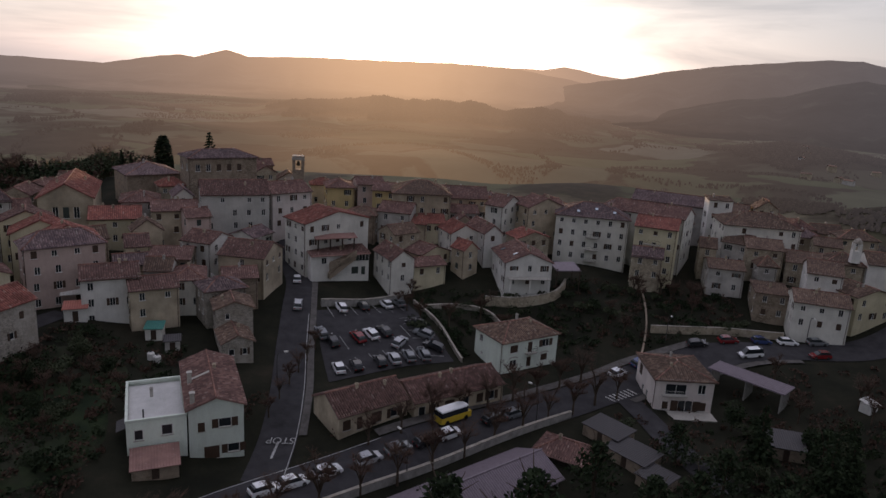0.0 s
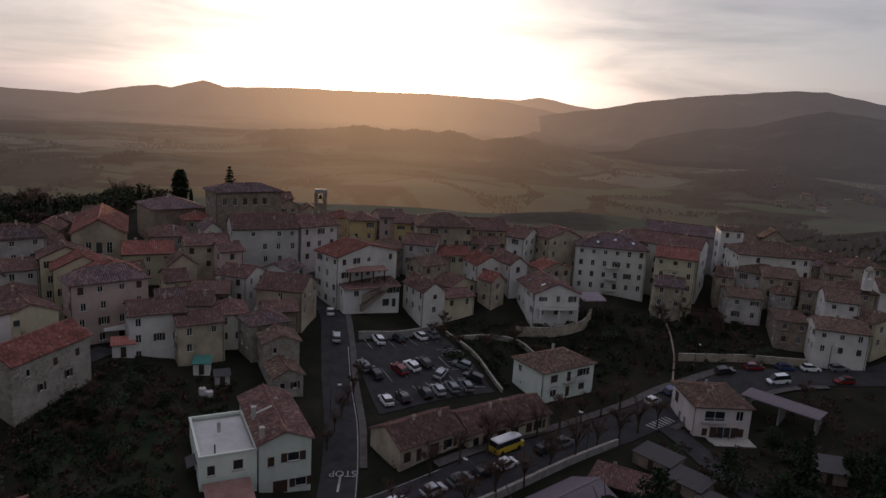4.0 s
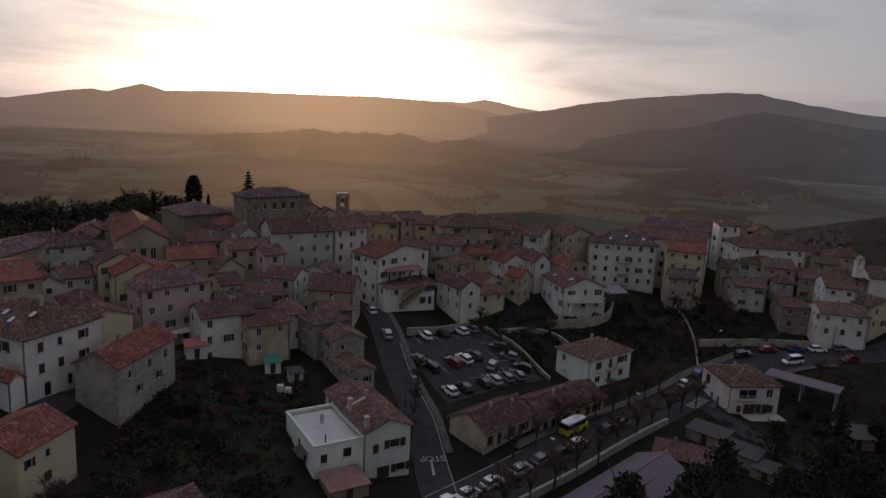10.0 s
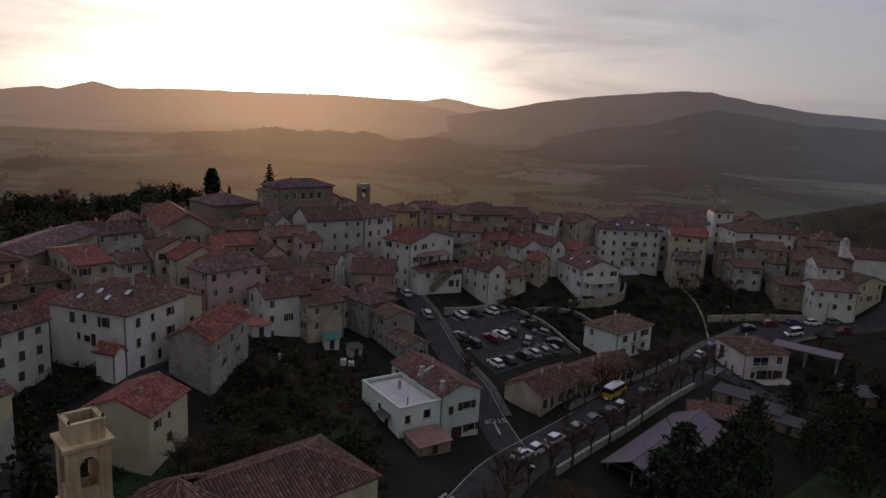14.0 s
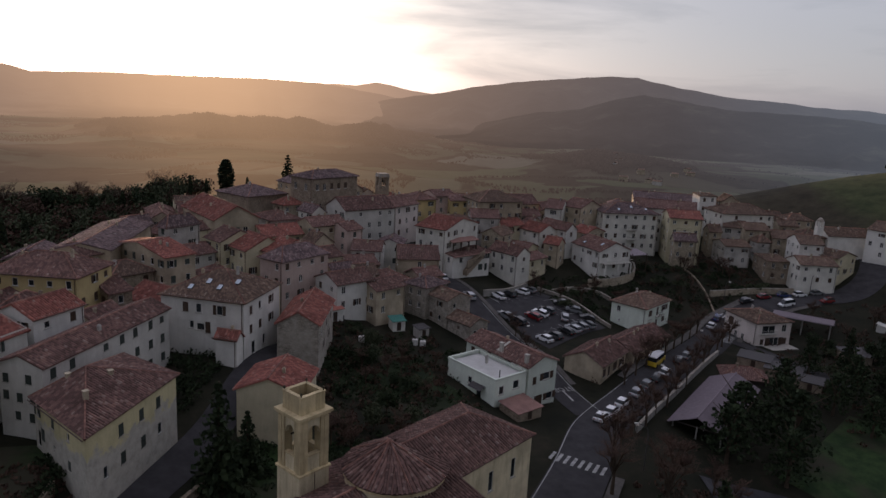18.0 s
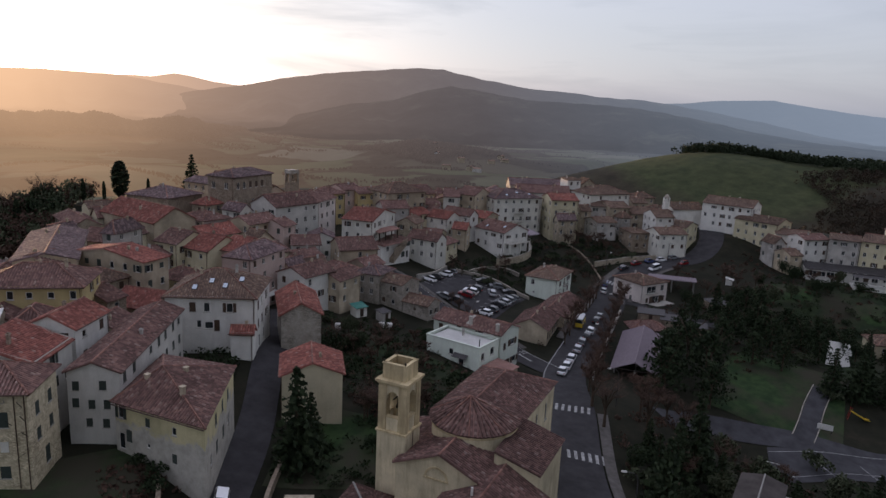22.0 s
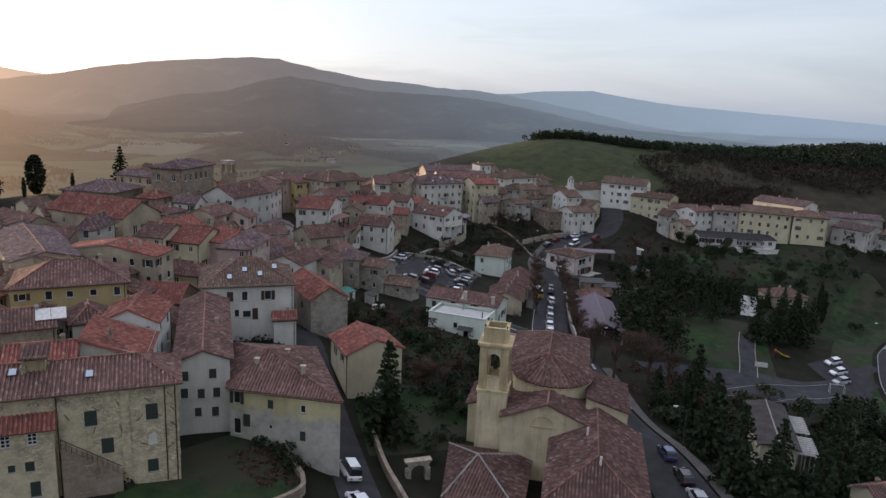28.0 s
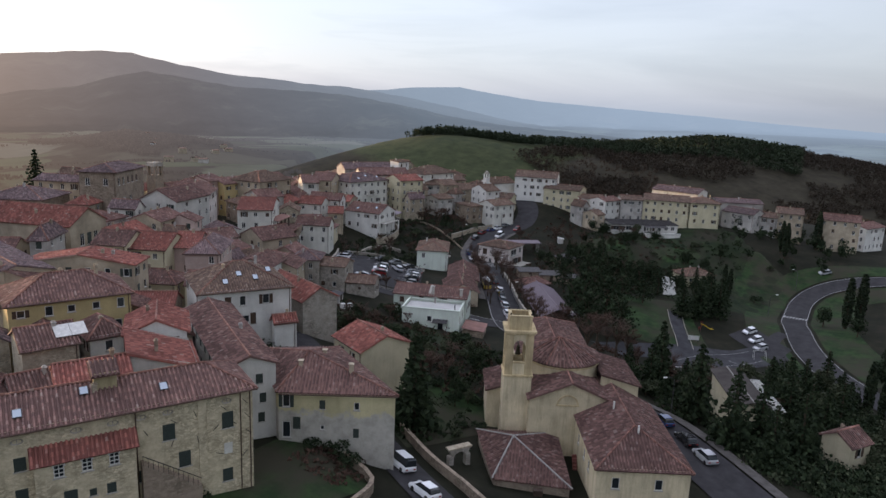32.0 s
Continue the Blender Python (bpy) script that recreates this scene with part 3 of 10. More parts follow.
def tube(bm, pts, radius, seg=6, mi=0):
    """A round bar along a line of points; radius may be one number or one for each point."""
    rings = []
    for i, p in enumerate(pts):
        p = Vector(p)
        d = (Vector(pts[min(i + 1, len(pts) - 1)]) - Vector(pts[max(i - 1, 0)])).normalized()
        a = d.orthogonal().normalized()
        c = d.cross(a)
        r = radius[i] if isinstance(radius, (list, tuple)) else radius
        rings.append([bm.verts.new(p + r * (math.cos(2 * math.pi * k / seg) * a + math.sin(2 * math.pi * k / seg) * c)) for k in range(seg)])
    for r0, r1 in zip(rings, rings[1:]):
        for k in range(seg):
            bm.faces.new((r0[k], r0[(k + 1) % seg], r1[(k + 1) % seg], r1[k])).material_index = mi
    bm.faces.new(rings[0][::-1]).material_index = mi
    bm.faces.new(rings[-1]).material_index = mi


def smoothstep(a, b, x):
    t = min(1.0, max(0.0, (x - a) / (b - a)))
    return t * t * (3 - 2 * t)


# ---- the lie of the land ----
SPOT_HEIGHTS = (
    (-21, 88, 0), (-30, 60, 1.5), (-55, 30, 2.5), (-28, 142, 8), (-30, 175, 14), (-16, 109, 2.4), (-9, 137, 5), (14, 116, 0.5),
    (32, 107, -0.5), (73, 133, 3.2), (58, 158, 7), (32, 168, 9), (-93.4, 54.8, 6.0), (-97, 46.5, 6.4), (-106, 61, 10.1), (-103, 67, 10.2), (-111, 54, 10.2), (-120, 60, 10.5), (-80, 91, 11.2), (-62, 82, 4.5), (-62, 112, 9.5), (10, 70, -4), (24, 30, -9.5),
    (76, 34, -9.5), (70, 67, -5.5), (100, 95, 3.5), (118, 140, 11), (135, 70, 6), (-55, 175, 16), (-85, 150, 14), (-110, 100, 14),
    (-118, 130, 13), (5, 180, 14), (85, 175, 13), (-85, 210, 22), (-66, 198, 22), (-112, 178, 15), (150, 20, 1), (-60, -20, 0), (-32, 24, -4.0), (-12, 30, -6.8), (0, 42, -9), (-86, 51.5, 3.2), (-83, 45, 2.4), (-76, 47, 1.6), (-70, 36, 2.2), (-90, 41, 4.4), (-78, 60, 3.6), (45, 114, -1.6), (50, 108, -1.8), (-142, 198, 19.5), (-168, 175, 16.5), (-150, 150, 16), (-47.5, 110.5, 4.7), (-48, 116, 7.0), (-46, 102, 4.4))
SPOTS = np.array(SPOT_HEIGHTS, float)


def ground(x, y):
    d2 = (SPOTS[:, 0] - x) ** 2 + (SPOTS[:, 1] - y) ** 2 + 64.0
    w = d2 ** -1.7
    h = float((w * SPOTS[:, 2]).sum() / w.sum())
    q = math.hypot((x - 15) / 190.0, (y - 95) / 140.0)
    if q > 0.8:
        v = -72 + 16 * noise.noise((x / 420, y / 420, 3.1)) + 9 * noise.noise((x / 150, y / 150, 7.7)) * smoothstep(1.5, 3, q)
        v += 74 * math.exp(-(((x - 645) * 0.8 - (y - 575) * 0.6) / 215) ** 2 - (((x - 645) * 0.6 + (y - 575) * 0.8) / 170) ** 2) + 60 * math.exp(-((x - 900) / 330) ** 2 - ((y - 290) / 250) ** 2) + 46 * math.exp(-((x - 1060) / 280) ** 2 - ((y + 40) / 300) ** 2)
        v += 40 * math.exp(-((x - 230) / 130) ** 2 - ((y + 10) / 90) ** 2)
        v -= 45 * smoothstep(5.0, 8.0, q)
        k = smoothstep(0.85, 2.6, q)
        h = h * (1 - k) + v * k
    return h


def spread(c, n, near, far):
    """Coordinates that lie close together near c and ever wider apart outwards."""
    k = math.asinh(far / near)
    return [c + near * math.sinh(k * (2 * i / (n - 1) - 1)) for i in range(n)]


gx, gy = spread(0, 281, 70, 4900), spread(95, 281, 70, 4900)
gverts = [(x, y, ground(x, y)) for y in gy for x in gx]
gfaces = [(j * 281 + i, j * 281 + i + 1, (j + 1) * 281 + i + 1, (j + 1) * 281 + i) for j in range(280) for i in range(280)]
gme = bpy.data.meshes.new("ground")
gme.from_pydata(gverts, [], gfaces)
gme.materials.append(MATS["ground"])
gme.polygons.foreach_set("use_smooth", [True] * len(gme.polygons))
tagged(new("ground", gme), "dark winter hillside falling to a valley of fields", "ground", kind="structure")


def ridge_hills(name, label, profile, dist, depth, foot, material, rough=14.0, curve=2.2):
    """A far range: a skyline given by bearing and height in degrees, sloping down on both sides, its flanks cut by gullies."""
    az0, az1 = profile[0][0], profile[-1][0]
    n = int((az1 - az0) * 6)
    verts, faces = [], []
    rows, back = 34, 5
    for i in range(n + 1):
        a = az0 + (az1 - az0) * i / n
        el = float(np.interp(a, [p[0] for p in profile], [p[1] for p in profile]))
        top = 54 + dist * math.tan(radians(el)) + rough * 0.35 * noise.noise((a * 0.9, 2.2, dist)) + 0.7 * noise.noise((a * 4, 1.2, dist))
        end = smoothstep(0, 5, a - az0) * smoothstep(0, 5, az1 - a)
        for j in range(-back, rows):
            f = j / (rows - 1)
            dd = dist - depth * f * (1 if j >= 0 else 2.5)
            px, py = dd * math.sin(radians(a)), dd * math.cos(radians(a))
            if j >= 0:
                spur = 0.20 * noise.noise((a * 0.33, dist, f * 0.8)) + 0.10 * noise.noise((a * 1.1, dist, f * 1.6))
                fall = (1 - f) ** (curve * (1 + 2.2 * spur))
            else:
                fall = 1 - (f * (rows - 1) / back) ** 2
            z = (top - foot) * fall * (0.35 + 0.65 * end)
            z += rough * smoothstep(0, 0.25, f) * (1.3 * noise.noise((px / 420, py / 420, 4.0)) + 0.8 * noise.noise((px / 150, py / 150, 9.0)))
            z = foot + z - 150 * (1 - end) - 60 * smoothstep(0.85, 1.0, f)
            verts.append((px, py, z))
    rows += back
    for i in range(n):
        for j in range(rows - 1):
            faces.append((i * rows + j, i * rows + j + 1, (i + 1) * rows + j + 1, (i + 1) * rows + j))
    me = bpy.data.meshes.new(name)
    me.from_pydata(verts, [], faces)
    me.polygons.foreach_set("use_smooth", [True] * len(faces))
    me.materials.append(MATS[material])
    return tagged(new(name, me), label, "hills", kind="structure")


def valley_height(x, y):
    """The floor of the valley with its low wooded rises."""
    d, a = math.hypot(x, y), math.degrees(math.atan2(x, y))
    z = -72 + 9 * noise.noise((x / 380, y / 380, 2.4)) + 3.5 * noise.noise((x / 140, y / 140, 5.1))
    rise = float(np.interp(a, (-36, -27, -20, -16, -13, -8.7, -2.2, 4.8, 9.4, 14, 18), (4, 12, 9, 6, 22, 40, 48, 46, 36, 14, 0)))
    z += rise * (1 + 0.45 * noise.noise((a * 0.30, 6.0, 2.0)) + 0.2 * noise.noise((a * 1.1, 6.0, 5.0))) * math.exp(-((d - 2050 - 260 * noise.noise((a * 0.2, 3.0, 1.0))) / 330) ** 2)
    z += float(np.interp(a, (18, 23, 26.5, 30, 34, 38), (0, 18, 36, 26, 10, 0))) * math.exp(-((d - 1480) / 230) ** 2)
    z += float(np.interp(a, (-40, -28, -22, -15), (0, 16, 14, 0))) * math.exp(-((d - 1350) / 200) ** 2)
    z += 24 * smoothstep(3000, 4300, d)
    near = 780 + 800 * smoothstep(34, 46, a)
    return z - 70 * (1 - smoothstep(near, near + 260, d))


def valley_floor():
    verts, faces = [], []
    na, nd = 420, 110
    for i in range(na + 1):
        a = radians(-95 + 245 * i / na)
        for j in range(nd + 1):
            d = 780 * (4500 / 780) ** (j / nd)
            x, y = d * math.sin(a), d * math.cos(a)
            verts.append((x, y, valley_height(x, y)))
    for i in range(na):
        for j in range(nd):
            k = i * (nd + 1) + j
            faces.append((k, k + nd + 1, k + nd + 2, k + 1))
    me = bpy.data.meshes.new("backdrop")
    me.from_pydata(verts, [], faces)
    me.polygons.foreach_set("use_smooth", [True] * len(faces))
    me.materials.append(MATS["valley"])
    return tagged(new("backdrop", me), "valley of fields, hedges and low wooded rises with painted haze", "valley", kind="structure")


valley_floor()
# these ranges emit their haze from the material
ridge_hills("backdrop", "far range with painted haze under the setting sun", ((-85, 0.3), (-45, 0.1), (-32.1, -0.3), (-25.8, -0.45), (-22, 0.3), (-20.4, 0.48), (-19.4, 0.4), (-17.1, 1.07), (-15.5, 0.65), (-10.3, 0.92), (-5.8, 0.98), (0.6, 1.12), (5.2, 1.04), (9.8, 0.44), (13.8, -0.27), (20, -1.2), (26, -2)), 4300, 1500, -74, "hill_far", 10, 1.5)
ridge_hills("backdrop", "distant hill paled by painted haze in the gap of the ranges", ((-2, 0.2), (4, 0.95), (6.4, 1.05), (7.9, 1.02), (9.6, 1.34), (10.8, 1.2), (12.4, 0.86), (15, 0.6), (20, 0.2), (26, 0)), 4650, 300, -60, "hill_pale", 4)
ridge_hills("backdrop", "broad wooded mountain with painted evening haze", ((1, -2.4), (6, -1.4), (8, -0.8), (10, -0.05), (12.4, 0.4), (14.6, 0.75), (18.4, 1.6), (21.9, 2.1), (26, 2.55), (28.5, 2.78), (30.5, 2.75), (32.4, 2.35), (35.3, 1.9), (37.2, 1.55), (41.5, 1.35), (43.5, 1.1), (47, 1.0), (51, 0.5), (55.7, -0.25), (60, -1.1), (66, -1.9), (72, -2.4)), 3900, 1400, -74, "hill_right", 12, 1.5)
ridge_hills("backdrop", "distant hills and plain blue with painted haze", ((42, 0.4), (50.2, 0.9), (52.6, 1.2), (56.5, 1.38), (59.4, 0.95), (63, 0.52), (67.7, 0.26), (71.3, 0.08), (76.5, -0.2), (82.6, -0.57), (88.8, -0.82), (110, -0.9), (145, -0.9)), 4650, 900, -74, "hill_blue", 5)
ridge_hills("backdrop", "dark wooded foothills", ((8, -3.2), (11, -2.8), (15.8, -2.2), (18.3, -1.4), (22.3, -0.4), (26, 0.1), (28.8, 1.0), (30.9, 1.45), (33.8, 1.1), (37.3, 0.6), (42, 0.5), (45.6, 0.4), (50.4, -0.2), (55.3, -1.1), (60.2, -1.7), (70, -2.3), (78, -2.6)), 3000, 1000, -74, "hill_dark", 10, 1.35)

# ---- houses ----
WINDOW_MESHES = {}


def window_mesh(w, h, kind):
    """Meshes of one window size: surround with sill, pane and leaf of a shutter, each facing -y at the opening's middle."""
    key = (round(w, 2), round(h, 2), kind)
    if key in WINDOW_MESHES:
        return WINDOW_MESHES[key]
    made = []
    for what in ("frame", "pane", "shutter", "sill"):
        bm = bmesh.new()
        if what == "frame":
            t = 0.08
            outer = [(-w / 2, -h / 2), (w / 2, -h / 2), (w / 2, h / 2), (-w / 2, h / 2)]
            inner = [(-w / 2 + t, -h / 2 + t), (w / 2 - t, -h / 2 + t), (w / 2 - t, h / 2 - t), (-w / 2 + t, h / 2 - t)]
            vo, vi, wo, wi = [[bm.verts.new((px, yy, pz)) for px, pz in ring] for yy, ring in ((0.05, outer), (0.05, inner), (0.14, outer), (0.14, inner))]
            for k in range(4):
                j = (k + 1) % 4
                bm.faces.new((vo[k], vo[j], vi[j], vi[k])), bm.faces.new((vi[k], vi[j], wi[j], wi[k]))
                bm.faces.new((wo[j], wo[k], wi[k], wi[j])), bm.faces.new((vo[j], vo[k], wo[k], wo[j]))
        elif what == "sill":
            box(bm, -w / 2 - 0.12, -0.10, -h / 2 - 0.10, w / 2 + 0.12, 0.12, -h / 2)
        elif what == "pane":
            box(bm, -w / 2 + 0.02, 0.10, -h / 2 + 0.02, w / 2 - 0.02, 0.12, h / 2 - 0.02)
        else:
            box(bm, -w / 4, -0.05, -h / 2, w / 4, -0.01, h / 2)
            for k in range(5):
                z = -h / 2 + h * (k + 0.5) / 5
                box(bm, -w / 4 + 0.06, -0.065, z - h * 0.035, w / 4 - 0.06, -0.05, z + h * 0.035)
        me = bpy.data.meshes.new(what)
        bm.to_mesh(me)
        bm.free()
        made.append(me)
    WINDOW_MESHES[key] = made
    return made


FAR_WINDOWS = {}


def far_window(w, h):
    """A whole small window in one mesh, for houses that stay far off."""
    key = (round(w, 2), round(h, 2))
    if key not in FAR_WINDOWS:
        bm = bmesh.new()
        box(bm, -w / 2, 0.10, -h / 2, w / 2, 0.14, h / 2, 1)
        box(bm, -w / 2, 0.05, -h / 2, -w / 2 + 0.08, 0.099, h / 2), box(bm, w / 2 - 0.08, 0.05, -h / 2, w / 2, 0.099, h / 2)
        box(bm, -0.04, 0.05, -h / 2, 0.04, 0.099, h / 2), box(bm, -w / 2 - 0.1, -0.09, -h / 2 - 0.1, w / 2 + 0.1, 0.1, -h / 2)
        me = bpy.data.meshes.new("window")
        bm.to_mesh(me)
        bm.free()
        me.materials.append(MATS["frame_white"]), me.materials.append(MATS["glass"])
        FAR_WINDOWS[key] = me
    return FAR_WINDOWS[key]


SHUT = {}


def shutter_mesh(me, mat):
    if (me.name, mat) not in SHUT:
        c = me.copy()
        c.materials.clear()
        c.materials.append(MATS[mat])
        SHUT[(me.name, mat)] = c
    return SHUT[(me.name, mat)]


def facade(bm, p0, ux, length, z0, z1, holes, mi=0, reveal=0.22):
    """A wall sheet from p0 along ux with real openings; holes: (u0, u1, z0, z1). Reveals run inwards."""
    inward = Vector((-ux.y, ux.x, 0))
    holes = [tuple(round(q, 2) for q in h) for h in holes]
    us = sorted({0.0, round(length, 2), *[h[0] for h in holes], *[h[1] for h in holes]})
    zs = sorted({round(z0, 2), round(z1, 2), *[h[2] for h in holes], *[h[3] for h in holes]})
    at = {}

    def v(u, z, d=0.0):
        key = (round(u, 3), round(z, 3), d)
        if key not in at:
            at[key] = bm.verts.new(p0 + ux * u + inward * d + Vector((0, 0, z)))
        return at[key]

    for u0, u1 in zip(us, us[1:]):
        for a, b in zip(zs, zs[1:]):
            cu, cz = (u0 + u1) / 2, (a + b) / 2
            if not any(h[0] < cu < h[1] and h[2] < cz < h[3] for h in holes):
                bm.faces.new((v(u0, a), v(u1, a), v(u1, b), v(u0, b))).material_index = mi
    for h in holes:
        ring = [(h[0], h[2]), (h[1], h[2]), (h[1], h[3]), (h[0], h[3])]
        for (ua, za), (ub, zb) in zip(ring, ring[1:] + ring[:1]):
            bm.faces.new((v(ua, za), v(ua, za, reveal), v(ub, zb, reveal), v(ub, zb))).material_index = mi


def slope(bm, e0, e1, r0, r1, pitch=0.40, lift=0.10, thick=0.18, fine=False):
    """One roof slope with rows of round tiles: eave from e0 to e1, top from r0 (over e0's side) to r1."""
    e0, e1, r0, r1 = (Vector(p) for p in (e0, e1, r0, r1))
    ux = (e1 - e0).normalized()
    length = (e1 - e0).length
    nrm = ux.cross((r0 + r1) / 2 - (e0 + e1) / 2).normalized()
    if nrm.z < 0:
        nrm = -nrm
    foot = (e0 + e1) / 2
    top = (r0 + r1) / 2
    vy = (top - foot) - ux * ((top - foot).dot(ux))
    high = vy.length
    vy = vy.normalized()
    a, b = (r0 - e0).dot(ux), (r1 - e0).dot(ux)

    def reach(u):
        if a > 1e-3 and u < a:
            return high * u / a
        if b < length - 1e-3 and u > b:
            return high * (length - u) / (length - b)
        return high

    cols = max(3, int(length / pitch))
    wide = length / cols
    low = nrm * (-lift * 0.5)
    if not fine:
        prev = None
        for i in range(cols * 2 + 1):
            u = length * i / (cols * 2)
            h = nrm * (lift if i % 2 else -lift * 0.5)
            hv = max(reach(min(max(u, 0.02), length - 0.02)), 0.02)
            cur = (bm.verts.new(e0 + ux * u + h), bm.verts.new(e0 + ux * u + vy * hv + h), bm.verts.new(e0 + ux * u - nrm * thick), bm.verts.new(e0 + ux * u + vy * hv - nrm * thick))
            if prev:
                for k, m in ((0, 1), (2, 0), (1, 3), (3, 2)):
                    bm.faces.new((prev[k], cur[k], cur[m], prev[m]))
            else:
                bm.faces.new((cur[0], cur[1], cur[3], cur[2]))
            prev = cur
        bm.faces.new((prev[0], prev[2], prev[3], prev[1]))
        return
    flat = [bm.verts.new(p + low) for p in ((e0, e1, r1, r0) if (r0 - r1).length > 0.05 else (e0, e1, r1))]
    bm.faces.new(flat)
    for i in range(cols):
        u = wide * (i + 0.5)
        hv = max(reach(u), 0.1)
        rows = max(1, round(hv / 0.44))
        w0, w1 = wide * 0.34, wide * 0.285
        for j in range(rows):
            v0, v1 = hv * j / rows - (0.05 if j else 0), hv * (j + 1) / rows
            quad = []
            for v, w, top in ((v0, w0, lift + 0.035), (v1, w1, lift)):
                base = e0 + vy * v
                quad.append([bm.verts.new(base + ux * (u + s * w) + nrm * h) for s, h in ((-1, -lift * 0.4), (-0.55, top), (0.55, top), (1, -lift * 0.4))])
            for k in range(3):
                bm.faces.new((quad[0][k], quad[0][k + 1], quad[1][k + 1], quad[1][k]))
            bm.faces.new(quad[0][::-1])
    f = [bm.verts.new(p) for p in (e0 + low, e1 + low, e1 - nrm * thick, e0 - nrm * thick)]
    bm.faces.new(f)
    q = [bm.verts.new(p - nrm * thick) for p in (e0, e1, r1, r0)]
    if (r0 - r1).length < 0.05:
        bm.faces.new((q[0], q[2], q[1]))
    else:
        bm.faces.new((q[0], q[3], q[2], q[1]))
    for s, t in ((e0, r0), (e1, r1)):
        f = [bm.verts.new(p) for p in (s, t, t - nrm * thick, s - nrm * thick)]
        bm.faces.new(f)


def caps(bm, p, q, r=0.15):
    """A row of lapped ridge tiles."""
    p, q = Vector(p), Vector(q)
    n = max(2, int((q - p).length / 0.45))
    d = (q - p) / n
    up = Vector((0, 0, 0.05))
    for i in range(n):
        tube(bm, (p + d * i + up, p + d * (i + 1.08) + up * 1.3), [r, r * 0.85], 5)


PATH_SIDE = (Vector((0, -10, 0)), Vector((-90, -30, 0)), Vector((-157, 5, 0)))


def windows_on(name, style, k, length, base, ze, seen):
    """Where a facade has its openings: (u middle, z middle, width, height, door?)."""
    rng = random.Random(int(length * 91 + ze * 37 + k * 13))
    got = []
    floors = max(1, int((ze - max(base, ze - 13)) / 3.0))
    n = max(1, int(length / 2.9))
    for fl in range(floors):
        z = ze - 1.45 - fl * 3.0
        if z - 0.8 < base + 0.6:
            break
        for i in range(n):
            if rng.random() < 0.16 and style != "regular":
                continue
            u = length * (i + 0.5) / n + (rng.uniform(-0.25, 0.25) if style != "regular" else 0)
            got.append((u, z, 0.95, 1.0 if fl == 0 and rng.random() < 0.4 else 1.35, False))
    return got


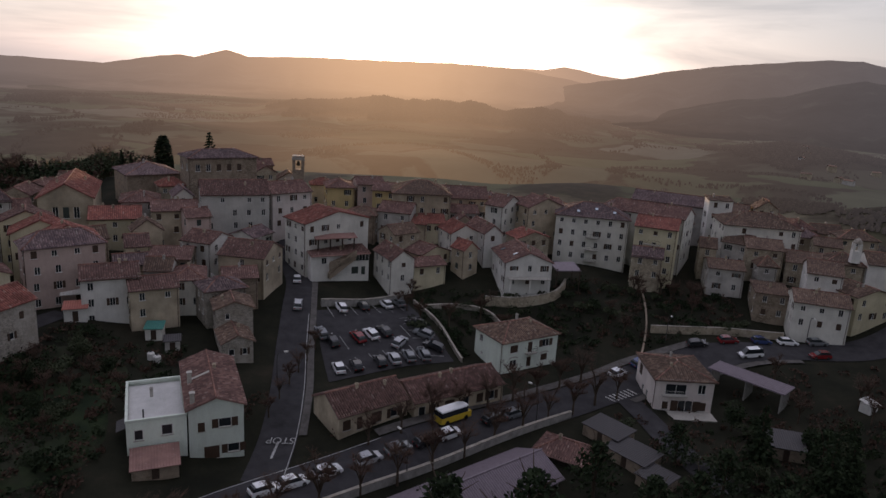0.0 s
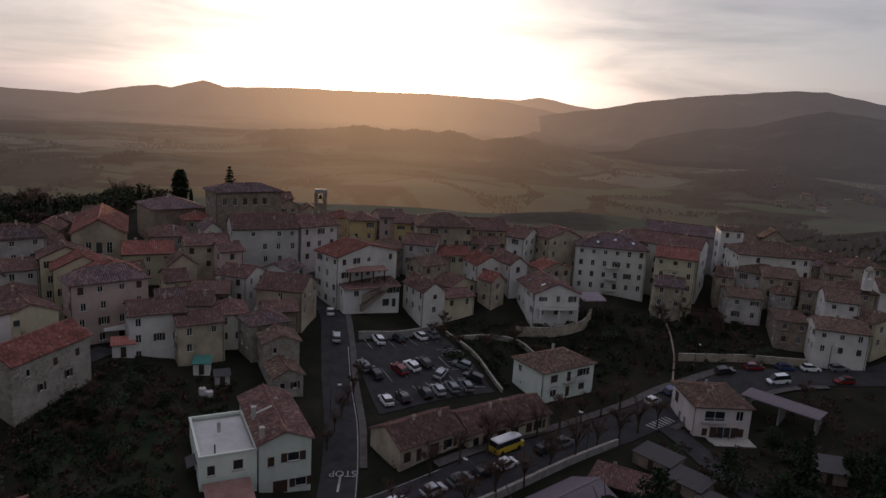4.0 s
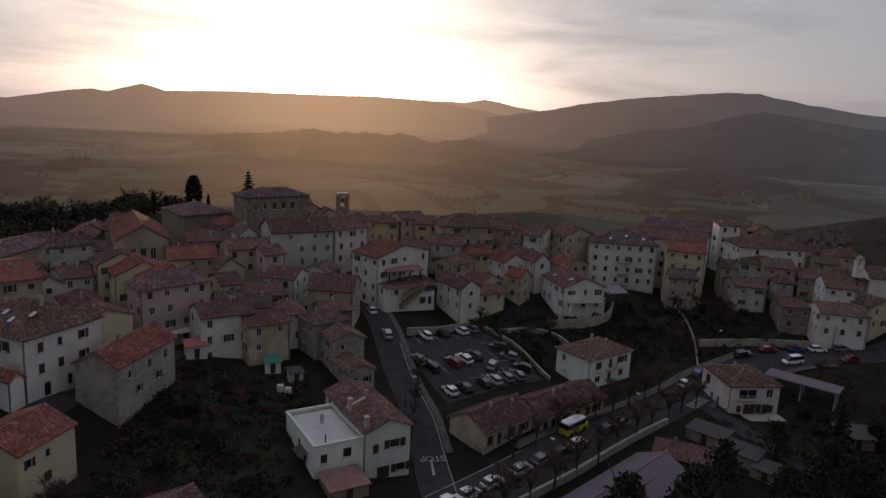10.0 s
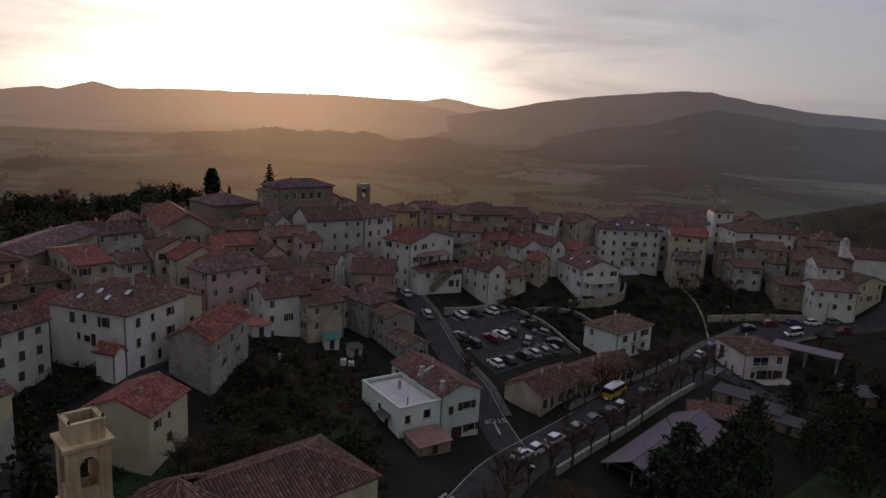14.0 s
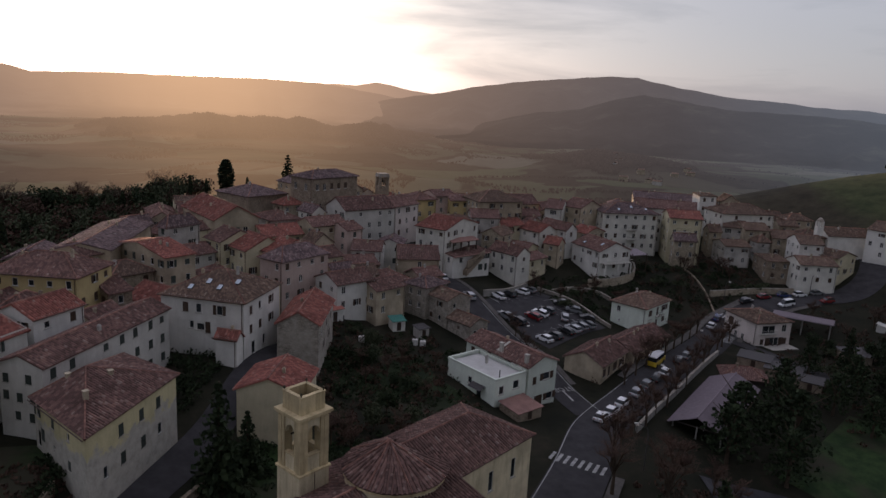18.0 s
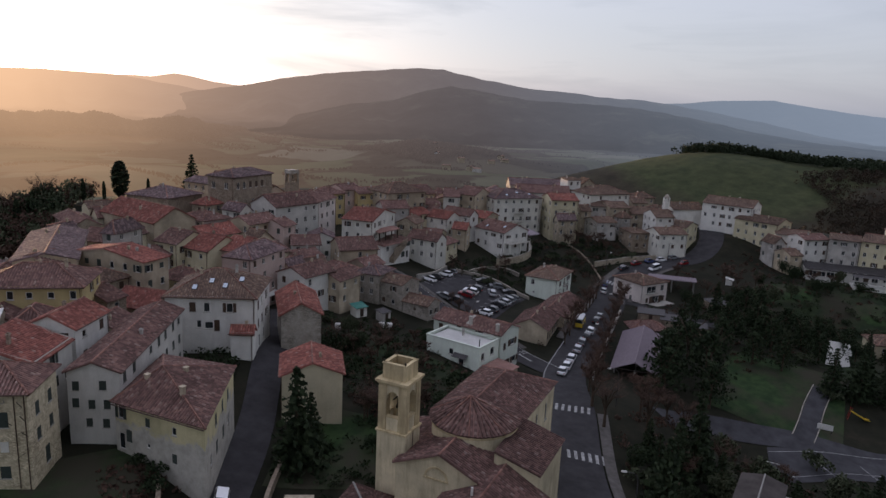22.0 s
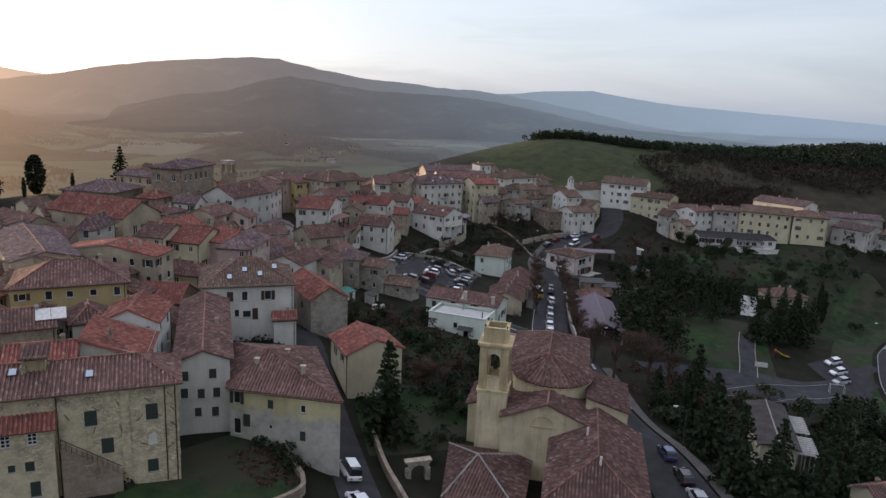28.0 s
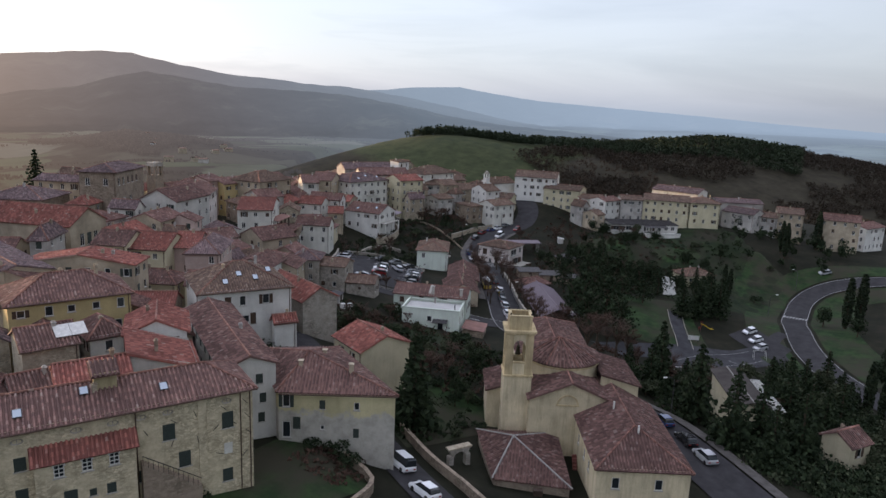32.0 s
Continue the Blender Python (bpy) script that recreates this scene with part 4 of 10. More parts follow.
SPECIAL = {
    # openings given by facade: 0 front, 1 right; (along, below the eave, width, height)
    ("palace", 0): [(33.4, 3.2, 1.15, 1.75), (27.7, 3.2, 1.15, 1.65), (29.1, 6.4, 1.15, 1.65), (33.3, 9.3, 1.05, 1.4), (15.25, 3.3, 0.95, 1.3), (25.1, 7.2, 0.8, 1.2), (10.0, 3.2, 1.0, 1.5), (5.0, 3.2, 1.0, 1.5), (15.2, 6.4, 1.0, 1.4)],
    ("palace", 1): [(2.2, 2.8, 0.95, 1.5), (5.5, 2.8, 0.95, 1.5), (2.2, 5.8, 0.95, 1.4), (5.5, 5.8, 0.95, 1.4), (4.0, 9.2, 1.1, 2.0)],
    ("conn", 0): [(1.0, 2.0, 0.8, 1.2), (4.2, 1.9, 0.85, 1.2), (0.9, 4.2, 0.8, 1.2), (2.8, 4.4, 0.8, 1.2), (4.6, 4.4, 0.8, 1.2), (2.4, 6.8, 0.75, 1.1), (4.4, 6.9, 0.8, 1.2)],
    ("big", 0): [(1.6, 1.6, 1.3, 1.7), (5.6, 2.5, 0.8, 1.1), (9.0, 2.9, 0.7, 1.0), (1.4, 5.2, 1.1, 2.0), (2.9, 4.6, 1.1, 1.7), (5.6, 5.6, 0.55, 0.5), (9.0, 6.4, 0.7, 1.2)],
    ("big", 1): [(2.5, 5.8, 0.8, 1.4), (5.5, 3.0, 0.9, 1.5), (6.0, 6.4, 0.9, 1.5), (9.0, 2.4, 0.9, 1.5), (9.5, 5.6, 0.9, 1.5), (12.5, 2.4, 0.9, 1.5), (13.0, 5.6, 0.9, 1.5), (16.5, 2.4, 0.9, 1.5), (17.0, 5.6, 0.9, 1.5), (4.0, 8.6, 1.0, 1.6)],
    ("sky", 0): [(4.4, 1.9, 1.0, 1.6), (6.7, 1.9, 1.0, 1.6), (10.4, 1.9, 1.1, 1.6), (7.0, 5.0, 1.4, 1.2), (8.3, 5.0, 0.9, 1.9), (5.4, 4.8, 0.8, 1.3)],
    ("sky", 1): [(2.4, 2.0, 0.9, 1.4), (5.6, 2.0, 0.9, 1.4), (9.6, 2.0, 0.9, 1.4), (2.4, 5.2, 0.9, 1.4), (5.6, 5.2, 0.9, 1.4), (9.6, 5.2, 0.9, 1.4), (3.2, 8.6, 1.2, 2.2), (7.0, 8.4, 0.9, 1.8)],
    ("rubble", 0): [], ("rubble", 3): [(4.0, 2.4, 0.8, 1.2), (10.0, 2.4, 0.8, 1.2)],
    ("rubble", 1): [(3.0, 2.2, 0.8, 1.2), (8.0, 2.2, 0.8, 1.2), (12.4, 2.2, 0.8, 1.2), (5.2, 5.2, 0.8, 1.2), (10.4, 5.0, 0.8, 1.2)],
    ("cream", 1): [], ("cream", 0): [(2.6, 1.7, 0.8, 1.2), (6.2, 1.7, 0.8, 1.2)], ("cream", 2): [(1.8, 2.0, 0.8, 1.2), (4.6, 2.0, 0.8, 1.2), (4.4, 4.9, 1.1, 1.2)],
    ("hall", 0): [(3.3, 3.4, 1.2, 2.4), (5.35, 3.4, 1.2, 2.4), (7.4, 3.4, 1.2, 2.4)], ("hall", 1): [(4, 2.4, 0.9, 1.3), (9, 2.4, 0.9, 1.3), (14, 2.4, 0.9, 1.3), (19, 2.4, 0.9, 1.3)], ("hall", 3): [(5, 2.4, 0.9, 1.3), (15, 2.4, 0.9, 1.3)],
    ("green", 0): [(2.0, 1.7, 1.0, 1.3), (2.4, 4.6, 0.6, 0.5)],
    ("green", 1): [(2.6, 1.75, 1.7, 1.45), (6.4, 1.9, 1.0, 2.0), (10.2, 1.6, 1.6, 1.45), (2.6, 4.7, 1.6, 1.3), (6.3, 4.9, 0.95, 1.9), (10.0, 4.5, 1.5, 1.3)],
    ("villa", 0): [(2.4, 2.2, 1.6, 2.0), (7.0, 5.0, 1.0, 1.4), (4.5, 5.0, 1.0, 1.4)],
    ("villa", 1): [(3.6, 1.9, 3.8, 1.9), (8.2, 1.7, 1.4, 1.7), (2.0, 5.0, 1.0, 1.4), (5.6, 5.0, 2.6, 2.0), (8.6, 5.0, 1.4, 1.6)],
    ("low", 0): [(1.4, 1.9, 1.3, 1.6), (3.6, 2.1, 0.9, 2.0), (6.6, 1.9, 1.8, 1.7), (9.8, 1.9, 1.3, 1.6), (12.6, 1.9, 1.3, 1.6), (15.0, 1.9, 1.3, 1.6)],
    ("gable", 0): [(1.6, 2.9, 0.9, 1.35), (4.7, 2.6, 1.7, 1.35), (5.8, 6.6, 1.6, 1.3), (2.9, 6.9, 2.0, 1.9)],
    ("gable", 1): [(3.0, 2.4, 0.9, 1.3), (7.6, 2.4, 0.9, 1.3)],
    ("flat", 0): [(1.5, 2.3, 1.1, 1.5), (5.0, 2.0, 1.4, 1.5)],
    ("flat", 3): [(6.0, 2.3, 1.0, 1.2), (8.4, 3.7, 1.2, 1.9)],
    ("gable", 3): [(1.9, 1.5, 1.0, 1.2), (6.4, 0.8, 1.0, 0.9), (11.4, 0.8, 0.9, 0.9)],
    ("rowa", 3): [(2.1, 1.6, 0.9, 1.2), (4.6, 1.6, 0.9, 1.2), (2.1, 4.4, 0.9, 1.2), (4.6, 4.4, 0.9, 1.2)], ("rowa", 0): [(2.0, 1.7, 0.8, 1.1), (5.0, 4.6, 0.8, 1.1)],
    ("rowb", 3): [(4.0, 1.5, 0.9, 1.2), (1.2, 4.6, 0.9, 1.1), (4.0, 4.6, 0.9, 1.2)], ("rowb", 0): [(2.0, 1.6, 0.8, 1.1)], ("rowb", 1): [(3.0, 1.8, 0.8, 1.2), (3.0, 4.6, 0.8, 1.2)],
    ("rowc", 3): [(3.4, 1.5, 0.6, 0.7)], ("rowc", 0): [(1.4, 1.9, 1.0, 1.2), (3.6, 1.9, 0.8, 1.2)],
    ("rest", 0): [(1.9, 1.45, 2.2, 1.5), (4.4, 1.45, 2.2, 1.5), (6.9, 1.45, 2.2, 1.5), (9.4, 1.45, 2.2, 1.5), (14.0, 1.6, 1.8, 1.7), (16.6, 1.6, 1.8, 1.7), (19.2, 1.6, 1.8, 1.7), (22.2, 1.45, 1.4, 1.3), (24.8, 1.45, 1.4, 1.3)], ("rest", 3): [(2.4, 1.6, 1.4, 1.3), (6.0, 1.6, 1.4, 1.3)],
    ("stair", 0): [(3.0, 1.6, 1.2, 1.3), (9.6, 1.4, 1.5, 1.3), (11.9, 1.4, 1.5, 1.3), (10.2, 4.2, 1.6, 1.6), (12.2, 4.4, 0.9, 1.9)],
    ("palazzo", 0): [(2.0, 2.6, 1.1, 1.7), (6.4, 2.6, 1.1, 1.7), (2.0, 8.0, 1.1, 1.7)],
    ("palazzo", 1): [(2.0, 2.6, 1.1, 1.7), (4.6, 2.6, 1.1, 1.7), (7.2, 2.6, 1.1, 1.7), (9.8, 2.6, 1.1, 1.7), (12.4, 2.6, 1.1, 1.7), (3.0, 8.2, 1.1, 1.7), (8.4, 7.6, 1.1, 1.7)],
}


def house(name, label, cx, cy, yaw, L, D, ze, roof, rise, wall, tile, win="auto", skylights=0, base=None):
    """A house of length L (its front faces local -y) and depth D, eaves at height ze."""
    m = pose(cx, cy, 0, 0, 0, yaw)
    corners = [m @ Vector((sx * L / 2, sy * D / 2, 0)) for sx in (-1, 1) for sy in (-1, 1)]
    zb = min(ground(c.x, c.y) for c in corners) - 0.4 if base is None else base
    thing = empty(name, pose(cx, cy, zb, 0, 0, yaw), label, "church" if name in ("low_church", "chapel") else "house" if name not in ("shed", "canopy", "restaurant") else name)
    ze_l, x, y = ze - zb, L / 2, D / 2
    sides = ((Vector((-x, -y, 0)), Vector((1, 0, 0)), L), (Vector((x, -y, 0)), Vector((0, 1, 0)), D), (Vector((x, y, 0)), Vector((-1, 0, 0)), L), (Vector((-x, y, 0)), Vector((0, -1, 0)), D))
    bm = bmesh.new()
    wins = []
    open_hall = name in ("tin_hall", "canopy")
    if not open_hall:
        for k, (p0, ux, length) in enumerate(sides):
            out = m.to_3x3() @ Vector((ux.y, -ux.x, 0))
            mid = m @ (p0 + ux * length / 2)
            seen = any(out.dot((s - mid).normalized()) > 0.12 for s in PATH_SIDE)
            spots = []
            if win and seen:
                if (win, k) in SPECIAL:
                    spots = [(u, ze_l - dz, w, h) for u, dz, w, h in SPECIAL[(win, k)] if u + w / 2 < length - 0.25]
                elif win in ("auto", "apt") or (win not in ("flat", "gable", "low", "green") and k in (0, 1, 3)):
                    spots = [s[:4] for s in windows_on(name, "regular" if win == "apt" else "", k, length, 0.6, ze_l, True)]
            holes = []
            for u, z, w, h in spots:
                if z - h / 2 > 0.5 and w / 2 + 0.2 < u < length - w / 2 - 0.2 and not any(abs(u - (g[0] + g[1]) / 2) < (w + g[1] - g[0]) / 2 + 0.15 and abs(z - (g[2] + g[3]) / 2) < (h + g[3] - g[2]) / 2 + 0.15 for g in holes):
                    holes.append((u - w / 2, u + w / 2, z - h / 2, z + h / 2))
                    wins.append((p0 + ux * u + Vector((0, 0, z)), ux, w, h))
            facade(bm, p0, ux, length, 0, ze_l, holes)
    else:
        for sx in (-x + 0.4, 0, x - 0.4):
            for j in range(6):
                yy = -y + 0.5 + (D - 1) * j / 5
                pb = bmesh.new()
                box(pb, sx - 0.12, yy - 0.12, 0, sx + 0.12, yy + 0.12, ze_l)
                part("post", pb, "concrete", thing)
        box(bm, -x + 0.3, -y + 0.4, ze_l - 0.25, x - 0.3, -y + 0.6, ze_l)
    tiled = tile != "lilac"
    o = 0.45
    rm = bmesh.new()
    cap = bmesh.new()
    if roof == "hip":
        k = min(x, y)
        zt = ze_l + rise
        if x >= y:
            a, c = Vector((-x + k, 0, zt)), Vector((x - k, 0, zt))
        else:
            a, c = Vector((0, -y + k, zt)), Vector((0, y - k, zt))
        ze_o = ze_l - o * rise / k
        P = [Vector((-x - o, -y - o, ze_o)), Vector((x + o, -y - o, ze_o)), Vector((x + o, y + o, ze_o)), Vector((-x - o, y + o, ze_o))]
        if x >= y:
            slope(rm, P[0], P[1], a, c, fine=tiled), slope(rm, P[2], P[3], c, a, fine=tiled), slope(rm, P[1], P[2], c, c, fine=tiled), slope(rm, P[3], P[0], a, a, fine=tiled)
            hips = ((P[0], a), (P[3], a), (P[1], c), (P[2], c), (a, c))
        else:
            slope(rm, P[1], P[2], a, c, fine=tiled), slope(rm, P[3], P[0], c, a, fine=tiled), slope(rm, P[0], P[1], a, a, fine=tiled), slope(rm, P[2], P[3], c, c, fine=tiled)
            hips = ((P[0], a), (P[1], a), (P[2], c), (P[3], c), (a, c))
        for p, q in hips:
            if (p - q).length > 0.5:
                caps(cap, p, q)
    elif roof in ("gablex", "gabley"):
        if roof == "gablex":
            drop = o * rise / y
            a, c = Vector((-x - 0.25, 0, ze_l + rise)), Vector((x + 0.25, 0, ze_l + rise))
            slope(rm, (-x - 0.25, -y - o, ze_l - drop), (x + 0.25, -y - o, ze_l - drop), a, c, fine=tiled)
            slope(rm, (x + 0.25, y + o, ze_l - drop), (-x - 0.25, y + o, ze_l - drop), c, a, fine=tiled)
            if not open_hall:
                for sx in (-x, x):
                    bm.faces.new([bm.verts.new(p) for p in ((sx, -y * (1 if sx > 0 else -1), ze_l), (sx, y * (1 if sx > 0 else -1), ze_l), (sx, 0, ze_l + rise - 0.1))])
        else:
            drop = o * rise / x
            a, c = Vector((0, -y - 0.25, ze_l + rise)), Vector((0, y + 0.25, ze_l + rise))
            slope(rm, (x + o, -y - 0.25, ze_l - drop), (x + o, y + 0.25, ze_l - drop), a, c, fine=tiled)
            slope(rm, (-x - o, y + 0.25, ze_l - drop), (-x - o, -y - 0.25, ze_l - drop), c, a, fine=tiled)
            if not open_hall:
                for sy in (-y, y):
                    bm.faces.new([bm.verts.new(p) for p in ((-x * (1 if sy < 0 else -1), sy, ze_l), (x * (1 if sy < 0 else -1), sy, ze_l), (0, sy, ze_l + rise - 0.1))])
        caps(cap, a, c)
    else:
        if name == "flat_house":
            box(rm, -x + 0.25, -y + 0.25, ze_l - 0.9, x - 0.25, y - 0.25, ze_l - 0.7)
            for b in ((-x - 0.1, -y - 0.1, x + 0.1, -y + 0.25), (-x - 0.1, y - 0.25, x + 0.1, y + 0.1), (-x - 0.1, -y + 0.25, -x + 0.25, y - 0.25), (x - 0.25, -y + 0.25, x + 0.1, y - 0.25)):
                box(cap, b[0], b[1], ze_l - 0.35, b[2], b[3], ze_l)
        else:
            slope(rm, (-x - 0.3, -y - 0.4, ze_l - rise * 0.2), (x + 0.3, -y - 0.4, ze_l - rise * 0.2), (-x - 0.3, y + 0.2, ze_l + rise), (x + 0.3, y + 0.2, ze_l + rise), fine=tiled)
            for sx in (-x, x):
                bm.faces.new([bm.verts.new(p) for p in ((sx, -y, ze_l - 0.02), (sx, y, ze_l - 0.02), (sx, y, ze_l + rise * 0.95))])
            bm.faces.new([bm.verts.new(p) for p in ((x, y, ze_l), (-x, y, ze_l), (-x, y, ze_l + rise * 0.95), (x, y, ze_l + rise * 0.95))])
    part("wall" if not open_hall else "beam", bm, wall, thing)
    part("roof", rm, tile, thing)
    if cap.verts:
        part("ridge_tiles" if roof != "flat" else "parapet", cap, "ridge" if roof != "flat" and tile != "lilac" else ("mint" if roof == "flat" else "lilac"), thing)
    else:
        cap.free()
    if not open_hall and roof in ("hip", "gablex"):
        g = bmesh.new()
        tube(g, ((-x - 0.4, -y - o - 0.06, ze_l - 0.22), (x + 0.4, -y - o - 0.06, ze_l - 0.22)), 0.08, 5)
        part("gutter", g, "gutter", thing)
        g = bmesh.new()
        tube(g, ((x - 0.3, -y - 0.08, ze_l - 0.25), (x - 0.3, -y - 0.08, 0.2)), 0.06, 5)
        part("downpipe", g, "gutter", thing)
    rng = random.Random(int(abs(cx * 7 + cy * 13)))
    near = min((Vector((cx, cy, 0)) - s).length for s in PATH_SIDE) < 135
    shut = rng.choice(("shutter_green", "shutter_brown", "shutter_brown"))
    for pos, ux, w, h in wins:
        fr, pa, sh, si = window_mesh(w, h, "")
        if not fr.materials:
            fr.materials.append(MATS["frame_white"]), pa.materials.append(MATS["glass"]), si.materials.append(MATS["stone_trim"])
        mm = Matrix.Translation(pos) @ Matrix.Rotation(math.atan2(ux.y, ux.x), 4, "Z")
        wob = share("window", fr if near else far_window(w, h), thing, mm)
        if near:
            share("pane", pa, wob, Matrix())
            share("sill", si, wob, Matrix())
        r = rng.random() * (1.0 if near else 1.5)
        if win in ("palace", "conn"):
            r, shut = 0.1, "shutter_green"
        if r < 0.55:
            sm = shutter_mesh(sh, shut)
            if r < 0.33:
                share("shutter", sm, wob, pose(-w / 4, 0.03, 0)), share("shutter", sm, wob, pose(w / 4, 0.03, 0))
            else:
                share("shutter", sm, wob, pose(-w * 0.76, 0, 0)), share("shutter", sm, wob, pose(w * 0.76, 0, 0))
    if skylights:
        for i in range(skylights):
            u = -x + L * (0.3 + 0.5 * i / max(1, skylights - 1))
            v = (0.28, 0.52, 0.36, 0.6)[i % 4]
            yy = -y + y * v
            zz = ze_l + rise * v * (y / min(x, y) if roof == "hip" and x < y else 1)
            tilt = math.degrees(math.atan2(rise, y if roof != "hip" else min(x, y)))
            g = bmesh.new()
            box(g, -0.42, -0.6, 0.06, 0.42, 0.6, 0.20)
            sk = part("skylight", g, "steel_grey", thing)
            sk.matrix_basis = pose(u, yy, zz, tilt, 0, 0)
            g = bmesh.new()
            box(g, -0.36, -0.54, 0.20, 0.36, 0.54, 0.23)
            part("pane", g, "skylight", sk)
    if not open_hall and name not in ("canopy", "restaurant", "lean_to"):
        for i in range(1 + (L > 9)):
            g = bmesh.new()
            u = rng.uniform(-0.6, 0.6) * x
            w = rng.uniform(-0.35, 0.35) * y
            zt = ze_l + rise * (1 - max(abs(u) / x if roof == "gabley" else 0, abs(w) / y if roof != "gabley" else 0))
            box(g, -0.22, -0.18, -0.6, 0.22, 0.18, 0.62)
            box(g, -0.29, -0.25, 0.62, 0.29, 0.25, 0.69)
            box(g, -0.18, -0.14, 0.69, -0.04, 0.14, 0.86)
            box(g, 0.04, -0.14, 0.69, 0.18, 0.14, 0.86)
            ch = part("chimney", g, rng.choice(("tan", "grey", "stone_brown", "stone_tan")), thing)
            ch.matrix_basis = pose(u, w, zt)
    return thing


house("stone_palace", "long rubble stone palace with terracotta hip roof and shuttered windows", -127.3, 71.1, -23.5, 36.0, 7.6, 21.4, "hip", 1.9, "stone", "tile_dark", win="palace", base=9.6)
house("grey_house", "grey rendered house with long tiled roof", -99.4, 80.4, -27.4, 6.2, 26.0, 19.4, "gabley", 1.2, "greywhite", "tile_dark", win="conn")
house("tile_house", "roughly plastered house with red patched roof", -112.2, 76.1, 60, 8.9, 7.0, 21.0, "flat", 2.2, "white_grey", "tile_red")
house("white_house", "tall white house with dark red roof", -106.9, 84.6, 55, 8.3, 7.0, 21.8, "gablex", 1.6, "white", "tile_red")
house("stone_house", "low brown stone house with tiled roof beside the street", -33.8, 111.7, 26, 5.0, 7.0, 8.4, "gabley", 1.2, "stone_grey", "tile_brown", win="rowc")
house("stone_house", "brown stone row house between lane and street", -36.1, 118.2, 23, 6.4, 6.6, 12.0, "gabley", 1.2, "stone_grey", "tile_brown", win="rowb")
house("stone_house", "tall brown stone row house between lane and street", -40.0, 123.9, 35, 7.5, 6.6, 13.5, "hip", 1.5, "stone_grey", "tile_grey", win="rowa")
house("stone_house", "brown stone house at the head of the row", -38.6, 131.2, 21, 6.6, 6.0, 13.6, "gablex", 1.4, "stone_brown", "tile_dark")
house("white_house", "low white house with outdoor stair", -22.2, 151.5, 25, 13.5, 6.0, 14.2, "flat", 0.4, "white", "tile_dark", win="stair")
pale_gable = house("gable_house", "pale green gabled house with tiled roof", -31.6, 92.6, 23, 7.2, 16.6, 8.7, "gabley", 1.4, "mint", "tile_dark", win="gable")
pale_flat = house("flat_house", "pale green house with flat roof terrace", -37.9, 88.0, 23.5, 7.5, 12.4, 8.0, "flat", 0.9, "mint", "terrace", win="flat")
house("white_house", "white plaster house with hipped tile roof and skylights", -82.8, 97.9, -28, 14.6, 12.9, 20.4, "hip", 3.2, "white", "tile_brown", win="sky", skylights=4)
house("annex", "small white annex with a red lean-to roof in the courtyard", -81.6, 88.2, -28, 3.6, 2.0, 15.2, "gablex", 0.9, "white", "tile_red", win="")
house("rubble_house", "rough stone gabled house with red tile roof", -68.7, 97.7, -16, 6.9, 15.1, 16, "gabley", 2.0, "stone_grey", "tile_red", win="rubble")
house("cream_house", "small cream house with red gabled roof", -74.7, 75.3, -110, 9.0, 8.9, 13, "gablex", 1.8, "cream", "tile_red", win="cream")
house("yellow_house", "yellow plaster house with tiled roof", -109.4, 101.7, -20, 14.6, 10.0, 23.5, "hip", 2.5, "yellow", "tile_dark")
house("tan_house", "tan rendered house with low tiled gable roof", -96.0, 120.2, -53, 17.8, 6.3, 22.6, "gabley", 1.5, "tan", "tile_red")
house("yellow_house", "pale yellow terraced house with tiled roof", -81.7, 133.8, -59, 6.6, 9.0, 21.9, "gablex", 2.0, "yellow_pale", "tile_dark")
house("yellow_house", "pale yellow terraced house with tiled roof", -76.3, 129.4, -61, 7.7, 10.0, 21, "gablex", 2.4, "yellow_pale", "tile_red")
house("pink_house", "pale pink terraced house with tiled roof", -70.3, 126.8, -52, 4.9, 10.0, 20.8, "gablex", 2.2, "pink", "tile_red")
house("pink_house", "pink plaster house with faded hipped tile roof", -69.0, 123.0, -50, 6.4, 13.2, 20.4, "hip", 2.2, "pink", "tile_grey")
house("white_house", "white plaster house with lean-to terrace", -58.8, 119.6, 27, 9.5, 8.0, 16, "gablex", 1.6, "white", "tile_dark")
house("tan_house", "tan rendered house with tiled roof", -51.3, 119.8, 31, 8.2, 7.0, 14.3, "gablex", 1.4, "tan", "tile_dark")
house("brown_house", "brown plaster house with broad tiled roof", -38.4, 139.3, -9, 9.8, 10.0, 16.3, "gablex", 2.2, "tan", "tile_dark")
house("brown_house", "brown plaster house with red roof", -54.2, 136.6, 11, 8.8, 9.0, 15.5, "gablex", 1.4, "stone_brown", "tile_dark")
house("white_house", "white gabled house among tiled roofs", -49.5, 145.0, -17, 7.2, 8.0, 17, "gablex", 1.6, "white", "tile_dark")
house("tan_house", "tan house with tiled roof", -61.2, 136.5, 28, 4.5, 8.0, 17.5, "gablex", 1.6, "cream", "tile_dark")
house("grey_house", "low grey range with small windows", -60.0, 154.1, 25, 9.8, 8.0, 21.5, "gablex", 1.6, "tan", "tile_dark")
house("pink_house", "small pink house with red roof", -54.4, 151.4, 35, 5.3, 7.0, 20.8, "gablex", 1.4, "pink", "tile_dark")
house("long_house", "long grey-white house with many windows", -48.8, 162.3, -68, 10.1, 15.3, 24.6, "gabley", 2.6, "greywhite", "tile_dark")
house("white_house", "white house at the end of the long house", -38.4, 168.7, 40, 10.5, 10.0, 24.6, "gablex", 2.0, "pinkwhite", "tile_dark")
house("stone_palazzo", "large dark stone palazzo with hip roof", -56.9, 176.7, -55, 8.8, 17.0, 31, "hip", 1.6, "stone_brown", "tile_grey", win="palazzo")
